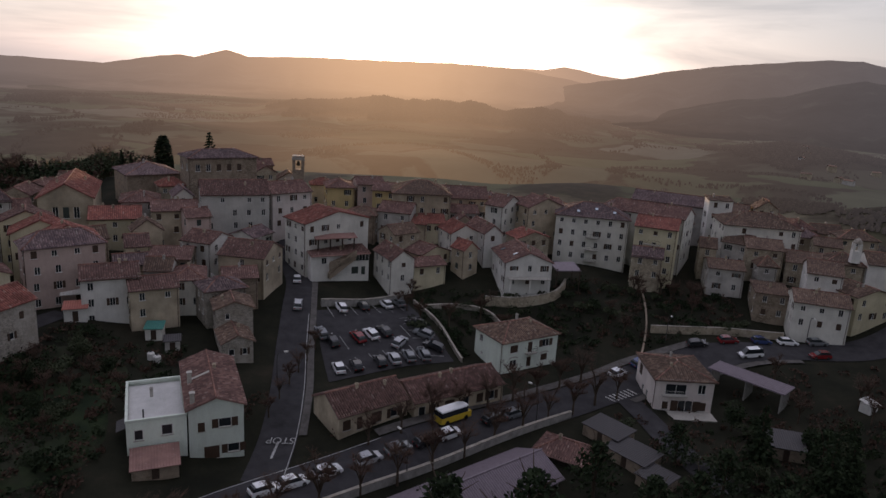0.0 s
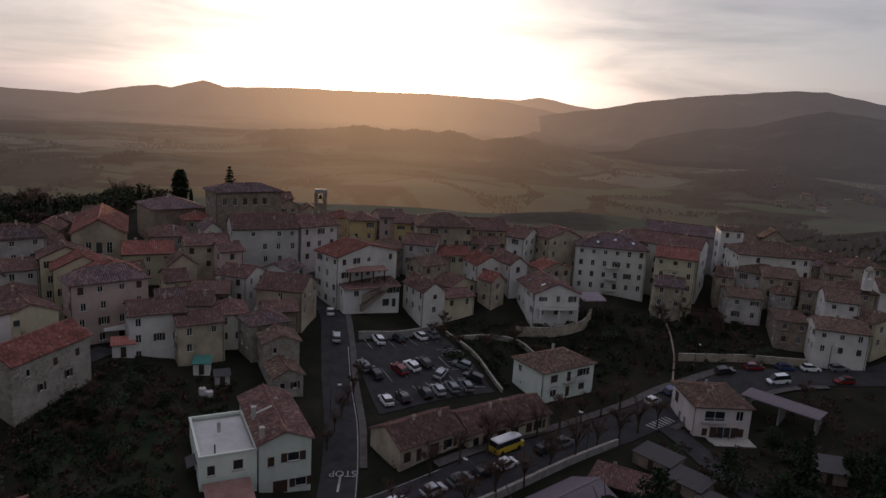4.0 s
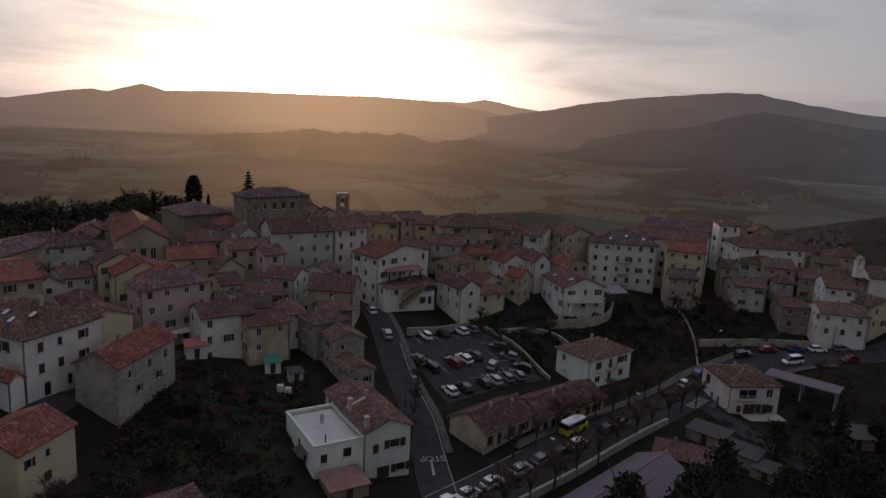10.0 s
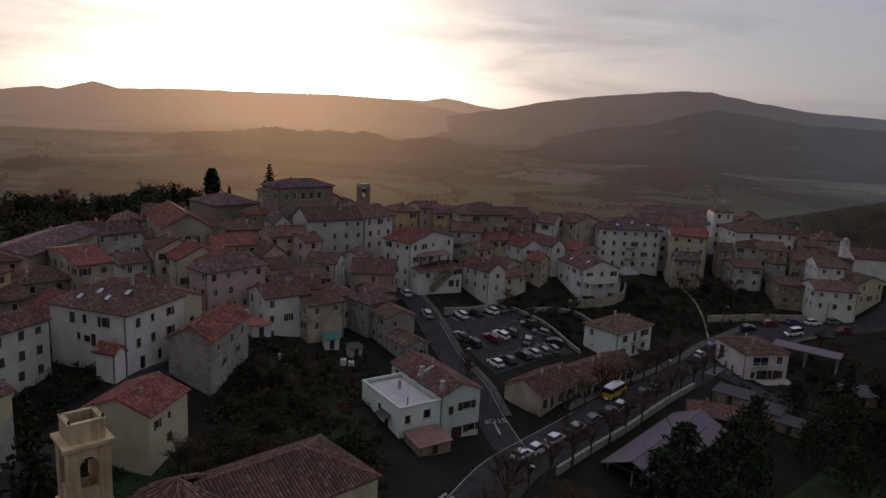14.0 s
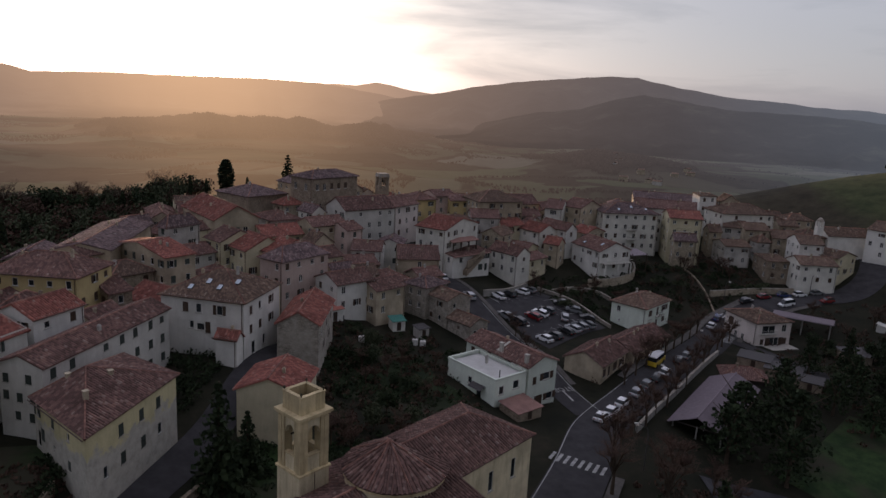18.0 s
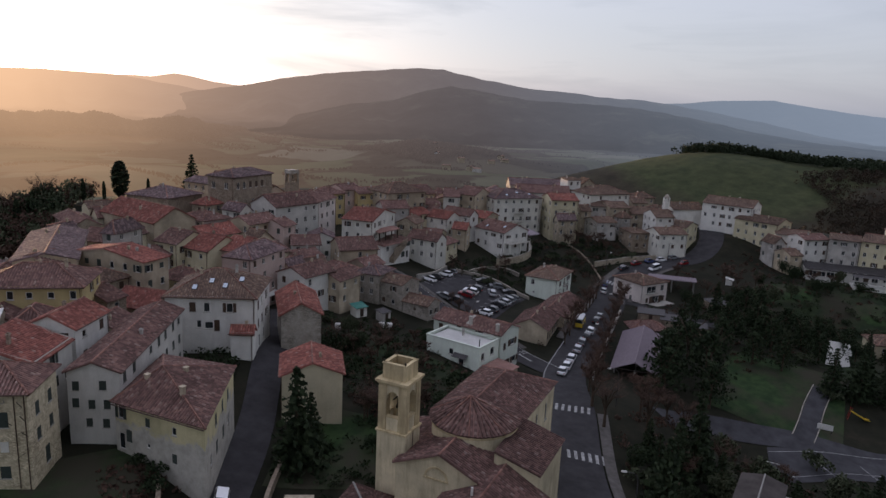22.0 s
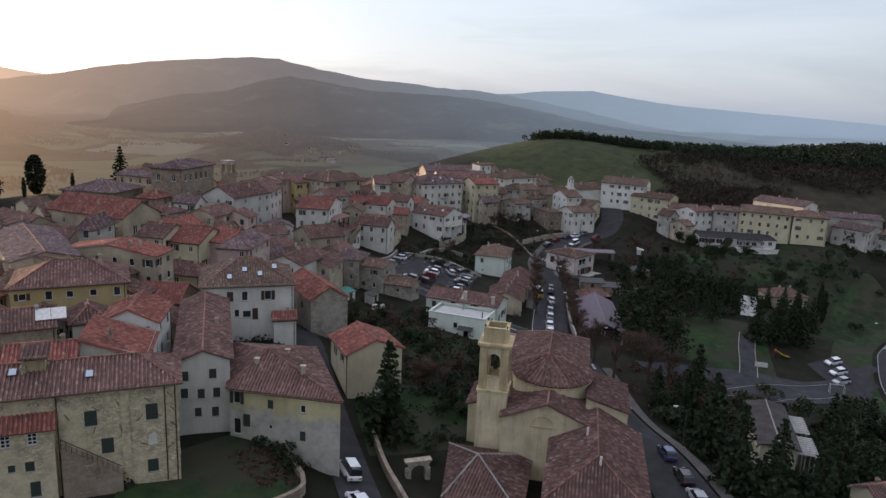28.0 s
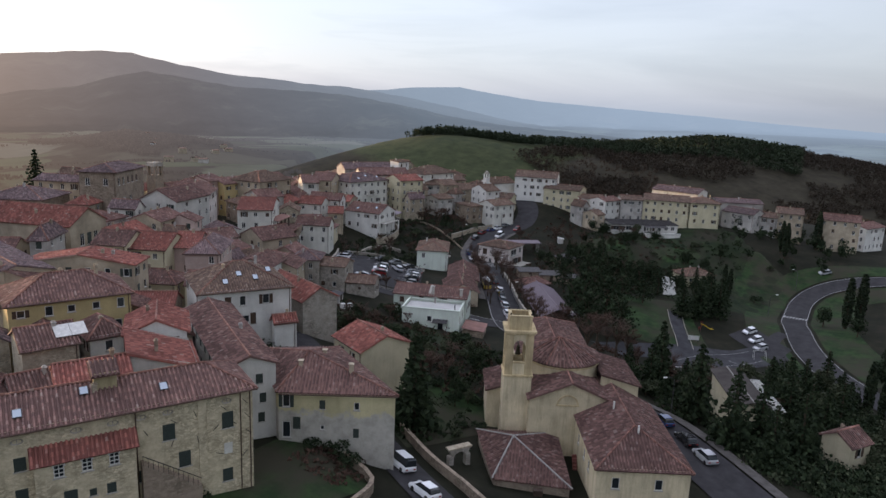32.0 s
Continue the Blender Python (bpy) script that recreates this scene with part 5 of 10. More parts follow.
house("temple_house", "large hall with pedimented front and red roof", -85.0, 157.3, 22, 10.7, 23.0, 23.7, "gabley", 3.0, "tan", "tile_red", win="hall")
house("long_house", "long low tan house on the western edge of the town", -112.6, 135.0, 67, 17.0, 7.0, 18.4, "gablex", 1.5, "tan", "tile_dark")
house("long_house", "long low stone house on the western edge of the town", -105.0, 152.5, 64, 18.0, 7.0, 18.9, "gablex", 1.6, "stone_tan", "tile_grey")
house("low_church", "lilac-grey roofed old church of rough stone", -76.9, 180.1, 37, 13.2, 14.0, 25.5, "hip", 2.2, "stone_brown", "tile_grey", win="")
house("grey_house", "low grey building beside the palazzo", -62.6, 188.6, -60, 12.4, 8.0, 27.5, "gablex", 1.2, "tan", "tile_grey")
house("yellow_house", "yellow plaster house with tiled roof", -26.9, 185.1, 15, 7.2, 9.0, 23.9, "hip", 1.6, "yellow", "tile_dark")
house("pink_house", "tall pink plaster house", -19.3, 189.0, 16, 7.4, 9.0, 24.5, "gablex", 1.4, "pink", "tile_dark")
house("yellow_house", "yellow plaster house with flat eaves", -12.6, 186.6, 1, 9.8, 9.0, 23.5, "gablex", 1.4, "yellow", "tile_dark")
house("white_house", "large white gabled house with loggia", -25.4, 157.3, -49, 9.3, 16.9, 20.6, "gablex", 2.2, "white_grey", "tile_red")
house("sunlit_house", "broad tan house with a low hipped tile roof", -4.5, 179.7, 6, 14.9, 12.0, 24.6, "hip", 2.6, "tan", "tile_brown")
house("brown_house", "brown plaster house in the old town", 6.0, 190.3, 5, 15.1, 11.0, 22.2, "gablex", 2.4, "tan", "tile_dark")
house("grey_house", "grey house with small windows", -9.7, 172.7, -11, 8.4, 9.0, 20.5, "gablex", 1.8, "grey", "tile_dark")
house("white_house", "white house with red roof", 18.0, 180.8, -35, 5.4, 10.0, 22.2, "gablex", 2.2, "white_grey", "tile_dark")
house("brown_house", "brown house with tiled roof", 27.5, 181.3, -64, 7.5, 11.0, 22.4, "gablex", 2.2, "tan", "tile_dark")
house("tan_house", "low tan house with red roof", -5.6, 172.2, -12, 8.4, 8.0, 18, "gablex", 1.4, "tan", "tile_red")
house("tan_house", "tan house with loggia", -1.4, 173.1, 9, 6.4, 9.0, 18.2, "gablex", 1.4, "cream", "tile_red")
house("tall_house", "white gabled house with dark roof", 12.2, 166.2, -69, 11.0, 4.6, 18.2, "gablex", 1.8, "white", "tile_dark")
house("balcony_house", "white house with pillared terrace and dark roof", 20.5, 154.3, -81, 13.0, 10.7, 14.8, "gablex", 2.2, "white", "tile_dark", skylights=2)
house("garden_house", "small cream gabled garden house", -1.6, 160.4, -47, 6.2, 9.0, 13.2, "gablex", 1.6, "cream", "tile_dark")
house("garden_house", "low cream house with flat tiled roof", -2.3, 154.2, 28, 8.1, 7.0, 12, "gablex", 1.0, "cream", "tile_dark")
house("apartment_block", "grey four storey apartment house with balconies", 41.2, 177.7, -11, 18.3, 13.0, 21.6, "hip", 2.6, "white_grey", "tile_grey", win="apt", skylights=3)
house("apartment_block", "yellow apartment house with balcony", 55.3, 166.3, -22, 9.9, 11.0, 21.8, "gablex", 1.8, "yellow_pale", "tile_red")
house("stone_house", "beige stone gabled house", 51.0, 158.1, -15, 6.9, 3.0, 15.8, "gablex", 1.8, "stone_tan", "tile_grey")
house("white_house", "long white house behind the apartments", 57.5, 179.3, -33, 19.6, 10.0, 22.6, "gablex", 2.2, "white_grey", "tile_dark")
house("grey_house", "long grey house with lilac roof", 70.6, 197.0, -28, 25.1, 10.0, 22.8, "gablex", 2.2, "grey", "tile_grey", win="")
house("white_tower", "slim white house above the roofs", 77.4, 185.6, -7, 6.2, 5.0, 26, "flat", 0.5, "white", "tile_brown")
house("grey_house", "tall grey rough house on the slope", 70.6, 160.4, -13, 8.1, 9.0, 13.9, "gablex", 1.2, "grey", "tile_brown")
house("stone_house", "brown stone house on the slope", 77.3, 149.7, -15, 7.1, 9.0, 11.5, "flat", 0.4, "stone_brown", "tile_brown")
house("stone_house", "brown stone house with tiled roof", 90.3, 162.1, -21, 7.9, 10.0, 16, "gablex", 1.8, "stone_tan", "tile_brown")
house("white_house", "white house with red roof and shutters", 83.1, 174.0, -8, 18.4, 12.0, 22.2, "hip", 2.6, "white_grey", "tile_brown")
house("grey_house", "grey house with small roof", 77.7, 169.2, -37, 6.5, 9.0, 18.2, "gablex", 1.6, "grey", "tile_brown")
house("grey_house", "grey house with small windows", 81.3, 165.1, -13, 8.4, 9.0, 18.2, "gablex", 1.6, "stone_tan", "tile_brown")
house("white_house", "white house with a shuttered window", 88.0, 148.7, -22, 7.0, 10.0, 17, "gablex", 2.0, "white", "tile_brown")
house("corner_house", "white three storey corner house with arched door", 83.6, 140.6, -18, 10.8, 9.0, 12.4, "gablex", 1.6, "white_grey", "tile_brown")
house("yellow_house", "yellow house with stepped gable", 93.9, 142.9, 15, 9.7, 8.0, 14, "gabley", 1.5, "yellow_pale", "tile_brown")
house("chapel", "white chapel with small bell gable", 108.4, 154.9, -16, 13.8, 9.0, 18, "gablex", 2.0, "white", "tile_brown", win="")
house("white_house", "tall white house with a sunlit gable", 117.0, 139.4, -72, 18.1, 11.0, 21.4, "gablex", 2.2, "white", "tile_brown")
house("yellow_house", "pale yellow three storey house", 116.7, 125.8, -83, 15.8, 10.0, 17.4, "gablex", 1.6, "yellow_pale", "tile_brown")
house("grey_house", "small grey house among terraces", 117.7, 115.1, -49, 11.1, 9.0, 14.6, "gablex", 1.2, "white_grey", "tile_brown")
house("white_house", "small white house with red roof", 112.3, 105.9, -20, 9.3, 8.0, 15.2, "gablex", 1.2, "white", "tile_dark")
house("grey_house", "grey house with balcony", 120.5, 98.3, -61, 8.8, 9.0, 15.8, "gablex", 1.2, "grey", "tile_brown")
house("long_house", "long yellow house with dark shutters", 127.2, 85.5, -73, 17.7, 11.0, 16.2, "gablex", 1.8, "yellow_pale", "tile_brown")
house("yellow_house", "yellow block with hip roof", 132.9, 72.5, -64, 11.5, 12.0, 16.2, "hip", 1.8, "yellow_pale", "tile_brown")
rest = house("restaurant", "white restaurant with a grey sheet roof and glazed front", 111.5, 90.2, -51, 26.8, 9.0, 7.6, "flat", 0.5, "white", "steel_grey", win="rest")
rest_z = 7.6 - rest.matrix_basis.translation.z
g = bmesh.new()
box(g, -1.0, -9.6, -1.0, 12.4, -4.55, rest_z - 3.2)
part("terrace", g, "white", rest, "white walled dining terrace")
g = bmesh.new()
box(g, -1.2, -9.8, rest_z - 3.2, 12.6, -9.55, rest_z - 2.4)
part("parapet", g, "frame_white", rest)
g = bmesh.new()
slope(g, (-0.6, -7.6, rest_z - 0.75), (8.4, -7.6, rest_z - 0.75), (-0.6, -4.5, rest_z - 0.35), (8.4, -4.5, rest_z - 0.35), 0.5, 0.02, 0.06)
part("veranda_roof", g, "steel_grey", rest)
for k in range(5):
    g = bmesh.new()
    box(g, -0.5 + 2.15 * k, -7.5, rest_z - 3.2, -0.3 + 2.15 * k, -7.3, rest_z - 0.7)
    part("veranda_post", g, "frame_white", rest)
house("grey_house", "grey house row on the ridge", 142.7, 58.1, -104, 12.9, 10.0, 12.6, "gablex", 1.6, "grey", "tile_grey")
house("grey_house", "grey house row on the ridge", 147.6, 50.3, -88, 9.7, 9.0, 11.4, "gablex", 1.4, "grey", "tile_brown")
house("tan_house", "tan house on the ridge", 151.4, 42.1, -78, 9.6, 10.0, 13.4, "gablex", 1.8, "tan", "tile_brown")
house("brown_house", "brown house with red roof on the ridge", 145.2, 23.7, -173, 4.2, 13.8, 13.4, "gabley", 2.0, "tan", "tile_dark")
house("white_house", "white house low on the ridge", 160.9, 16.2, -24, 14.5, 10.0, 10, "gablex", 1.4, "white", "tile_dark")
house("shed", "long shed with lilac roof behind the houses", 151.4, 62.8, -60, 18.8, 10.0, 15.5, "gablex", 1.2, "grey", "tile_grey", win="")
house("shed", "long grey hall behind the houses", 144.4, 84.8, -95, 19.7, 12.0, 18.5, "gablex", 1.6, "white_grey", "tile_grey", win="")
house("hip_house", "pale green plaster house with hip roof", 17.1, 125.8, -59, 9.2, 13.1, 7, "hip", 1.9, "mint", "tile_brown", win="green")
house("villa", "pale pink house with brown hip roof and loggia", 45.8, 117.2, -90, 11.5, 10.3, 4.6, "hip", 1.4, "pinkwhite", "tile_brown", win="villa")
house("low_building", "long low building with red tiled roof", -10.1, 98.5, 37, 12.3, 8.0, 4.6, "gablex", 2.0, "tan", "tile_church", win="low")
house("low_building", "long low building with brown tiled roof", 3.6, 106.2, 32, 17.3, 8.0, 4.2, "gablex", 1.8, "tan", "tile_church", win="low")
house("tin_hall", "open hall with lilac corrugated roof", 6.6, 81.4, -52, 9.1, 26.9, 0, "gabley", 2.0, "dark", "lilac", win="")
house("brick_shed", "shed with brick-red roof", 22.1, 93.2, -30, 8.8, 6.0, 0.3, "hip", 1.5, "dark", "tile_dark", win="")
house("canopy", "long pale lilac canopy roof", 59.9, 117.1, -48, 13.7, 4.0, 3.4, "flat", 0.2, "dark", "lilac", win="")
house("tile_house", "long red tiled roof behind the palace", -120.7, 75.6, -23, 6.9, 6.0, 21.6, "gablex", 1.5, "stone_brown", "tile_red")
house("tile_house", "old stone house with white roof panels", -118.1, 90.4, -16, 5.9, 7.0, 21.4, "gablex", 1.6, "stone_tan", "tile_dark", win="")
house("lean_to", "small tiled lean-to against the stone house", -81.4, 97.8, -42, 4.9, 3.0, 12, "flat", 0.3, "white", "tile_red", win="")
house("tile_house", "old house with red tiled roof", -101.8, 103.3, -50, 8.8, 4.2, 19.6, "gabley", 1.6, "stone_brown", "tile_dark")
house("tan_house", "old tan house with tiled roof", -108.5, 120.3, 40, 4.9, 9.0, 22.2, "gablex", 1.6, "tan", "tile_dark")
house("tan_house", "old tan house with long roof", -106.3, 131.8, 82, 28.0, 10.0, 22.8, "gablex", 1.2, "tan", "tile_grey", win="")
house("blue_house", "pale blue house in the lane", -89.7, 131.5, 37, 6.0, 8.0, 19.5, "gablex", 1.4, "white_grey", "tile_dark")
house("grey_house", "grey plaster house with lilac roof", -92.9, 138.9, 42, 8.4, 3.0, 24, "hip", 2.0, "grey", "tile_grey")

house("tan_house", "faded tan house in the old town", -8.7, 203.8, -89, 8.6, 5.5, 20.2, "gablex", 2.0, "tan", "tile_grey")
house("stone_house", "old brown stone house among tiled roofs", 103.6, 191.7, 80, 7.6, 6.6, 18.8, "hip", 1.9, "stone_brown", "tile_dark")
house("grey_house", "weathered grey house packed among its neighbours", -17.3, 200.8, -75, 7.6, 7.3, 21.0, "gabley", 1.6, "grey", "tile_grey")
house("stone_house", "pale rubble house in the old town", -49.2, 188.4, -56, 8.5, 6.0, 26.1, "gablex", 1.7, "stone_tan", "tile_dark")
house("stone_house", "pale rubble house in the old town", 23.4, 168.3, 24, 8.8, 6.1, 16.6, "gabley", 1.5, "stone_tan", "tile_red")
house("tan_house", "faded tan house in the old town", -95.5, 151.4, 43, 8.2, 6.7, 19.8, "gabley", 2.0, "tan", "tile_dark")
house("tan_house", "faded tan house in the old town", 88.0, 199.8, 61, 9.8, 8.5, 21.2, "gabley", 1.4, "tan", "tile_brown")
house("white_house", "dull white house in the old town", -47.6, 128.2, 19, 6.0, 8.2, 13.9, "hip", 1.4, "white_grey", "tile_dark")
house("grey_house", "weathered grey house packed among its neighbours", -70.7, 161.2, -68, 9.7, 8.1, 21.8, "hip", 1.6, "grey", "tile_dark")
house("stone_house", "pale rubble house in the old town", 36.0, 213.7, 23, 7.1, 7.9, 17.7, "gabley", 1.7, "stone_tan", "tile_dark")
house("stone_house", "pale rubble house in the old town", 31.9, 201.2, 29, 10.3, 7.6, 19.2, "gablex", 1.5, "stone_tan", "tile_dark")
house("stone_house", "old brown stone house among tiled roofs", 44.7, 193.4, -9, 6.4, 7.4, 19.0, "hip", 2.1, "stone_brown", "tile_grey")
house("stone_house", "pale rubble house in the old town", 102.8, 204.0, -6, 7.8, 6.0, 18.3, "hip", 1.4, "stone_tan", "tile_brown")
house("stone_house", "pale rubble house in the old town", -101.3, 92.1, 57, 6.3, 7.9, 17.6, "gablex", 1.9, "stone_tan", "tile_dark")
house("stone_house", "pale rubble house in the old town", 110.7, 208.2, -9, 6.5, 6.9, 16.3, "hip", 1.5, "stone_tan", "tile_grey")
house("cream_house", "stained cream house in the old town", 0.9, 200.7, -82, 6.6, 6.7, 20.5, "gablex", 1.7, "cream", "tile_brown")
house("stone_house", "pale rubble house in the old town", -8.7, 162.6, -49, 6.1, 7.5, 17.2, "gabley", 1.6, "stone_tan", "tile_brown")
house("stone_house", "old brown stone house among tiled roofs", -100.3, 171.0, 9, 6.4, 7.6, 21.6, "gabley", 1.3, "stone_brown", "tile_dark")
house("stone_house", "pale rubble house in the old town", -99.1, 161.5, -79, 8.4, 6.1, 21.6, "gablex", 1.7, "stone_tan", "tile_dark")
house("stone_house", "old brown stone house among tiled roofs", 9.6, 206.8, 1, 8.3, 7.1, 19.0, "hip", 1.9, "stone_brown", "tile_dark")
house("stone_house", "pale rubble house in the old town", -118.7, 129.8, -5, 8.8, 8.5, 19.3, "gabley", 1.9, "stone_tan", "tile_grey")
house("stone_house", "pale rubble house in the old town", 101.6, 172.6, 68, 8.0, 6.4, 18.0, "gabley", 1.5, "stone_tan", "tile_brown")
house("tan_house", "faded tan house in the old town", -127.2, 101.8, -17, 7.1, 8.9, 20.2, "hip", 1.5, "tan", "tile_grey")
house("stone_house", "old brown stone house among tiled roofs", 26.4, 208.1, -68, 7.9, 8.4, 17.7, "gabley", 1.9, "stone_brown", "tile_dark")
house("stone_house", "old brown stone house among tiled roofs", -18.5, 171.7, -13, 8.2, 7.1, 19.5, "hip", 1.3, "stone_brown", "tile_brown")
house("grey_house", "weathered grey house packed among its neighbours", 72.2, 212.0, -32, 9.8, 6.5, 19.6, "hip", 1.8, "grey", "tile_brown")
house("tan_house", "faded tan house in the old town", 100.3, 180.9, 85, 6.1, 6.6, 18.3, "hip", 1.5, "tan", "tile_grey")
house("white_house", "dull white house in the old town", -119.9, 113.1, 37, 6.5, 5.6, 19.4, "hip", 1.8, "white_grey", "tile_red")
house("white_house", "dull white house in the old town", -42.0, 152.8, 69, 7.2, 6.4, 16.8, "gablex", 1.3, "white_grey", "tile_grey")
house("stone_house", "pale rubble house in the old town", 21.6, 189.8, 51, 7.3, 8.0, 19.1, "gablex", 1.8, "stone_tan", "tile_dark")
house("stone_house", "pale rubble house in the old town", 111.4, 191.7, 81, 8.1, 7.9, 17.6, "gabley", 1.9, "stone_tan", "tile_brown")
house("cream_house", "stained cream house in the old town", -83.7, 119.6, -60, 10.1, 6.2, 17.1, "hip", 1.7, "cream", "tile_dark")
house("stone_house", "pale rubble house in the old town", 63.5, 188.0, 54, 7.6, 6.5, 20.6, "hip", 1.9, "stone_tan", "tile_grey")
house("stone_house", "old brown stone house among tiled roofs", -93.6, 106.1, 43, 7.9, 8.0, 16.9, "gabley", 2.1, "stone_brown", "tile_red")
house("stone_house", "old brown stone house among tiled roofs", -25.9, 196.7, 19, 6.3, 7.6, 21.3, "gablex", 1.9, "stone_brown", "tile_dark")
house("cream_house", "stained cream house in the old town", -127.6, 86.8, 70, 9.8, 5.8, 18.4, "gablex", 2.1, "cream", "tile_dark")
house("white_house", "dull white house in the old town", 5.8, 166.4, -67, 8.1, 7.3, 17.5, "gablex", 1.9, "white_grey", "tile_red")
house("tan_house", "faded tan house in the old town", 55.2, 205.9, 62, 7.2, 6.9, 19.6, "hip", 1.9, "tan", "tile_grey")
house("cream_house", "stained cream house in the old town", -71.5, 150.0, 23, 10.4, 8.0, 19.8, "gablex", 2.0, "cream", "tile_red")
house("grey_house", "weathered grey house packed among its neighbours", -42.8, 194.4, -72, 6.0, 6.2, 23.6, "gablex", 1.8, "grey", "tile_brown")
house("cream_house", "stained cream house in the old town", -77.8, 112.3, 42, 8.3, 6.6, 17.0, "gabley", 1.6, "cream", "tile_dark")
house("tan_house", "faded tan house in the old town", 114.8, 182.5, -14, 9.7, 7.3, 18.3, "hip", 1.8, "tan", "tile_brown")
house("grey_house", "weathered grey house packed among its neighbours", 6.8, 180.2, -86, 7.5, 8.1, 19.8, "gabley", 1.4, "grey", "tile_dark")
house("white_house", "dull white house in the old town", -9.1, 151.4, -62, 10.1, 5.5, 14.2, "gablex", 1.9, "white_grey", "tile_dark")
house("stone_house", "pale rubble house in the old town", -100.6, 114.4, 35, 8.3, 7.2, 19.7, "hip", 1.8, "stone_tan", "tile_brown")
house("stone_house", "pale rubble house in the old town", 97.7, 158.5, -18, 8.5, 7.9, 17.0, "hip", 1.9, "stone_tan", "tile_brown")
house("tan_house", "faded tan house in the old town", 93.5, 206.0, -28, 9.6, 6.0, 16.6, "hip", 1.3, "tan", "tile_grey")
house("tan_house", "faded tan house in the old town", -112.3, 114.2, 42, 6.9, 5.2, 20.2, "gabley", 2.0, "tan", "tile_brown")
house("grey_house", "weathered grey house packed among its neighbours", -9.5, 194.4, -87, 6.2, 6.1, 20.4, "hip", 1.4, "grey", "tile_brown")
house("tan_house", "faded tan house in the old town", -62.2, 143.9, -61, 4.8, 5.8, 18.8, "gablex", 2.2, "tan", "tile_brown")
house("grey_house", "weathered grey house packed among its neighbours", 106.1, 114.1, 72, 6.2, 4.2, 12.6, "gablex", 2.0, "grey", "tile_brown")
house("grey_house", "weathered grey house packed among its neighbours", 84.2, 211.1, 65, 5.6, 5.5, 19.6, "gablex", 2.0, "grey", "tile_brown")
house("stone_house", "pale rubble house in the old town", 69.2, 168.5, 75, 5.0, 4.0, 16.7, "gabley", 1.8, "stone_tan", "tile_brown")
house("stone_house", "old brown stone house among tiled roofs", -98.1, 132.4, 78, 4.4, 5.3, 19.0, "gabley", 2.0, "stone_brown", "tile_dark")
house("stone_house", "pale rubble house in the old town", -67.5, 171.7, -59, 5.0, 6.2, 23.8, "hip", 1.6, "stone_tan", "tile_red")
house("tan_house", "faded tan house in the old town", 92.9, 186.2, 85, 5.8, 4.6, 20.9, "gablex", 1.3, "tan", "tile_brown")
house("white_house", "dull white house in the old town", -103.9, 152.7, 44, 7.0, 4.3, 21.1, "gablex", 2.2, "white_grey", "tile_grey")
house("stone_house", "pale rubble house in the old town", 35.1, 190.9, 25, 7.0, 4.1, 18.9, "gabley", 1.9, "stone_tan", "tile_dark")
house("cream_house", "stained cream house in the old town", 16.5, 206.5, 6, 4.6, 5.3, 19.0, "gabley", 1.7, "cream", "tile_grey")
house("tan_house", "faded tan house in the old town", -58.9, 128.4, 28, 6.0, 4.1, 15.6, "gablex", 1.6, "tan", "tile_grey")
house("cream_house", "stained cream house in the old town", -94.2, 175.4, -78, 5.7, 5.8, 23.4, "gabley", 1.3, "cream", "tile_brown")
house("white_house", "dull white house in the old town", -110.8, 91.0, -15, 4.3, 6.4, 20.6, "hip", 1.6, "white_grey", "tile_dark")
house("stone_house", "old brown stone house among tiled roofs", 70.7, 206.3, 60, 5.0, 4.8, 21.2, "gabley", 1.4, "stone_brown", "tile_grey")
house("cream_house", "stained cream house in the old town", -33.6, 197.7, 12, 6.8, 5.2, 22.0, "hip", 1.5, "cream", "tile_red")
house("tan_house", "faded tan house in the old town", 104.5, 107.3, 72, 7.4, 4.6, 10.1, "gabley", 1.5, "tan", "tile_brown")
house("cream_house", "stained cream house in the old town", -92.7, 168.3, 10, 5.9, 5.8, 22.1, "gablex", 2.1, "cream", "tile_dark")
house("stone_house", "pale rubble house in the old town", 41.0, 206.7, 29, 6.9, 5.1, 15.2, "gablex", 1.8, "stone_tan", "tile_dark")
house("white_house", "dull white house in the old town", -92.7, 126.8, 37, 4.5, 4.6, 18.8, "gabley", 1.5, "white_grey", "tile_grey")
house("stone_house", "old brown stone house among tiled roofs", -51.0, 197.0, 33, 5.3, 4.1, 26.6, "gablex", 1.5, "stone_brown", "tile_dark")
house("stone_house", "pale rubble house in the old town", 56.9, 195.3, -29, 7.2, 4.2, 19.5, "gablex", 1.5, "stone_tan", "tile_grey")
house("grey_house", "weathered grey house packed among its neighbours", 66.9, 182.8, -35, 4.7, 6.2, 19.1, "hip", 1.8, "grey", "tile_brown")
house("stone_house", "pale rubble house in the old town", -120.6, 99.7, 72, 5.2, 4.3, 19.9, "gablex", 1.5, "stone_tan", "tile_grey")
house("white_house", "dull white house in the old town", -61.7, 163.4, -62, 6.7, 4.2, 23.1, "gablex", 1.7, "white_grey", "tile_grey")
house("stone_house", "pale rubble house in the old town", 95.7, 196.5, 81, 5.4, 5.9, 22.8, "gablex", 2.1, "stone_tan", "tile_brown")
house("tan_house", "faded tan house in the old town", 6.9, 173.6, 12, 5.0, 4.1, 18.3, "gabley", 1.7, "tan", "tile_dark")
house("grey_house", "weathered grey house packed among its neighbours", -53.4, 129.2, 10, 4.9, 6.1, 14.8, "gablex", 1.8, "grey", "tile_brown")
house("white_house", "dull white house in the old town", -115.3, 95.8, -20, 6.0, 5.0, 19.6, "gabley", 1.5, "white_grey", "tile_dark")
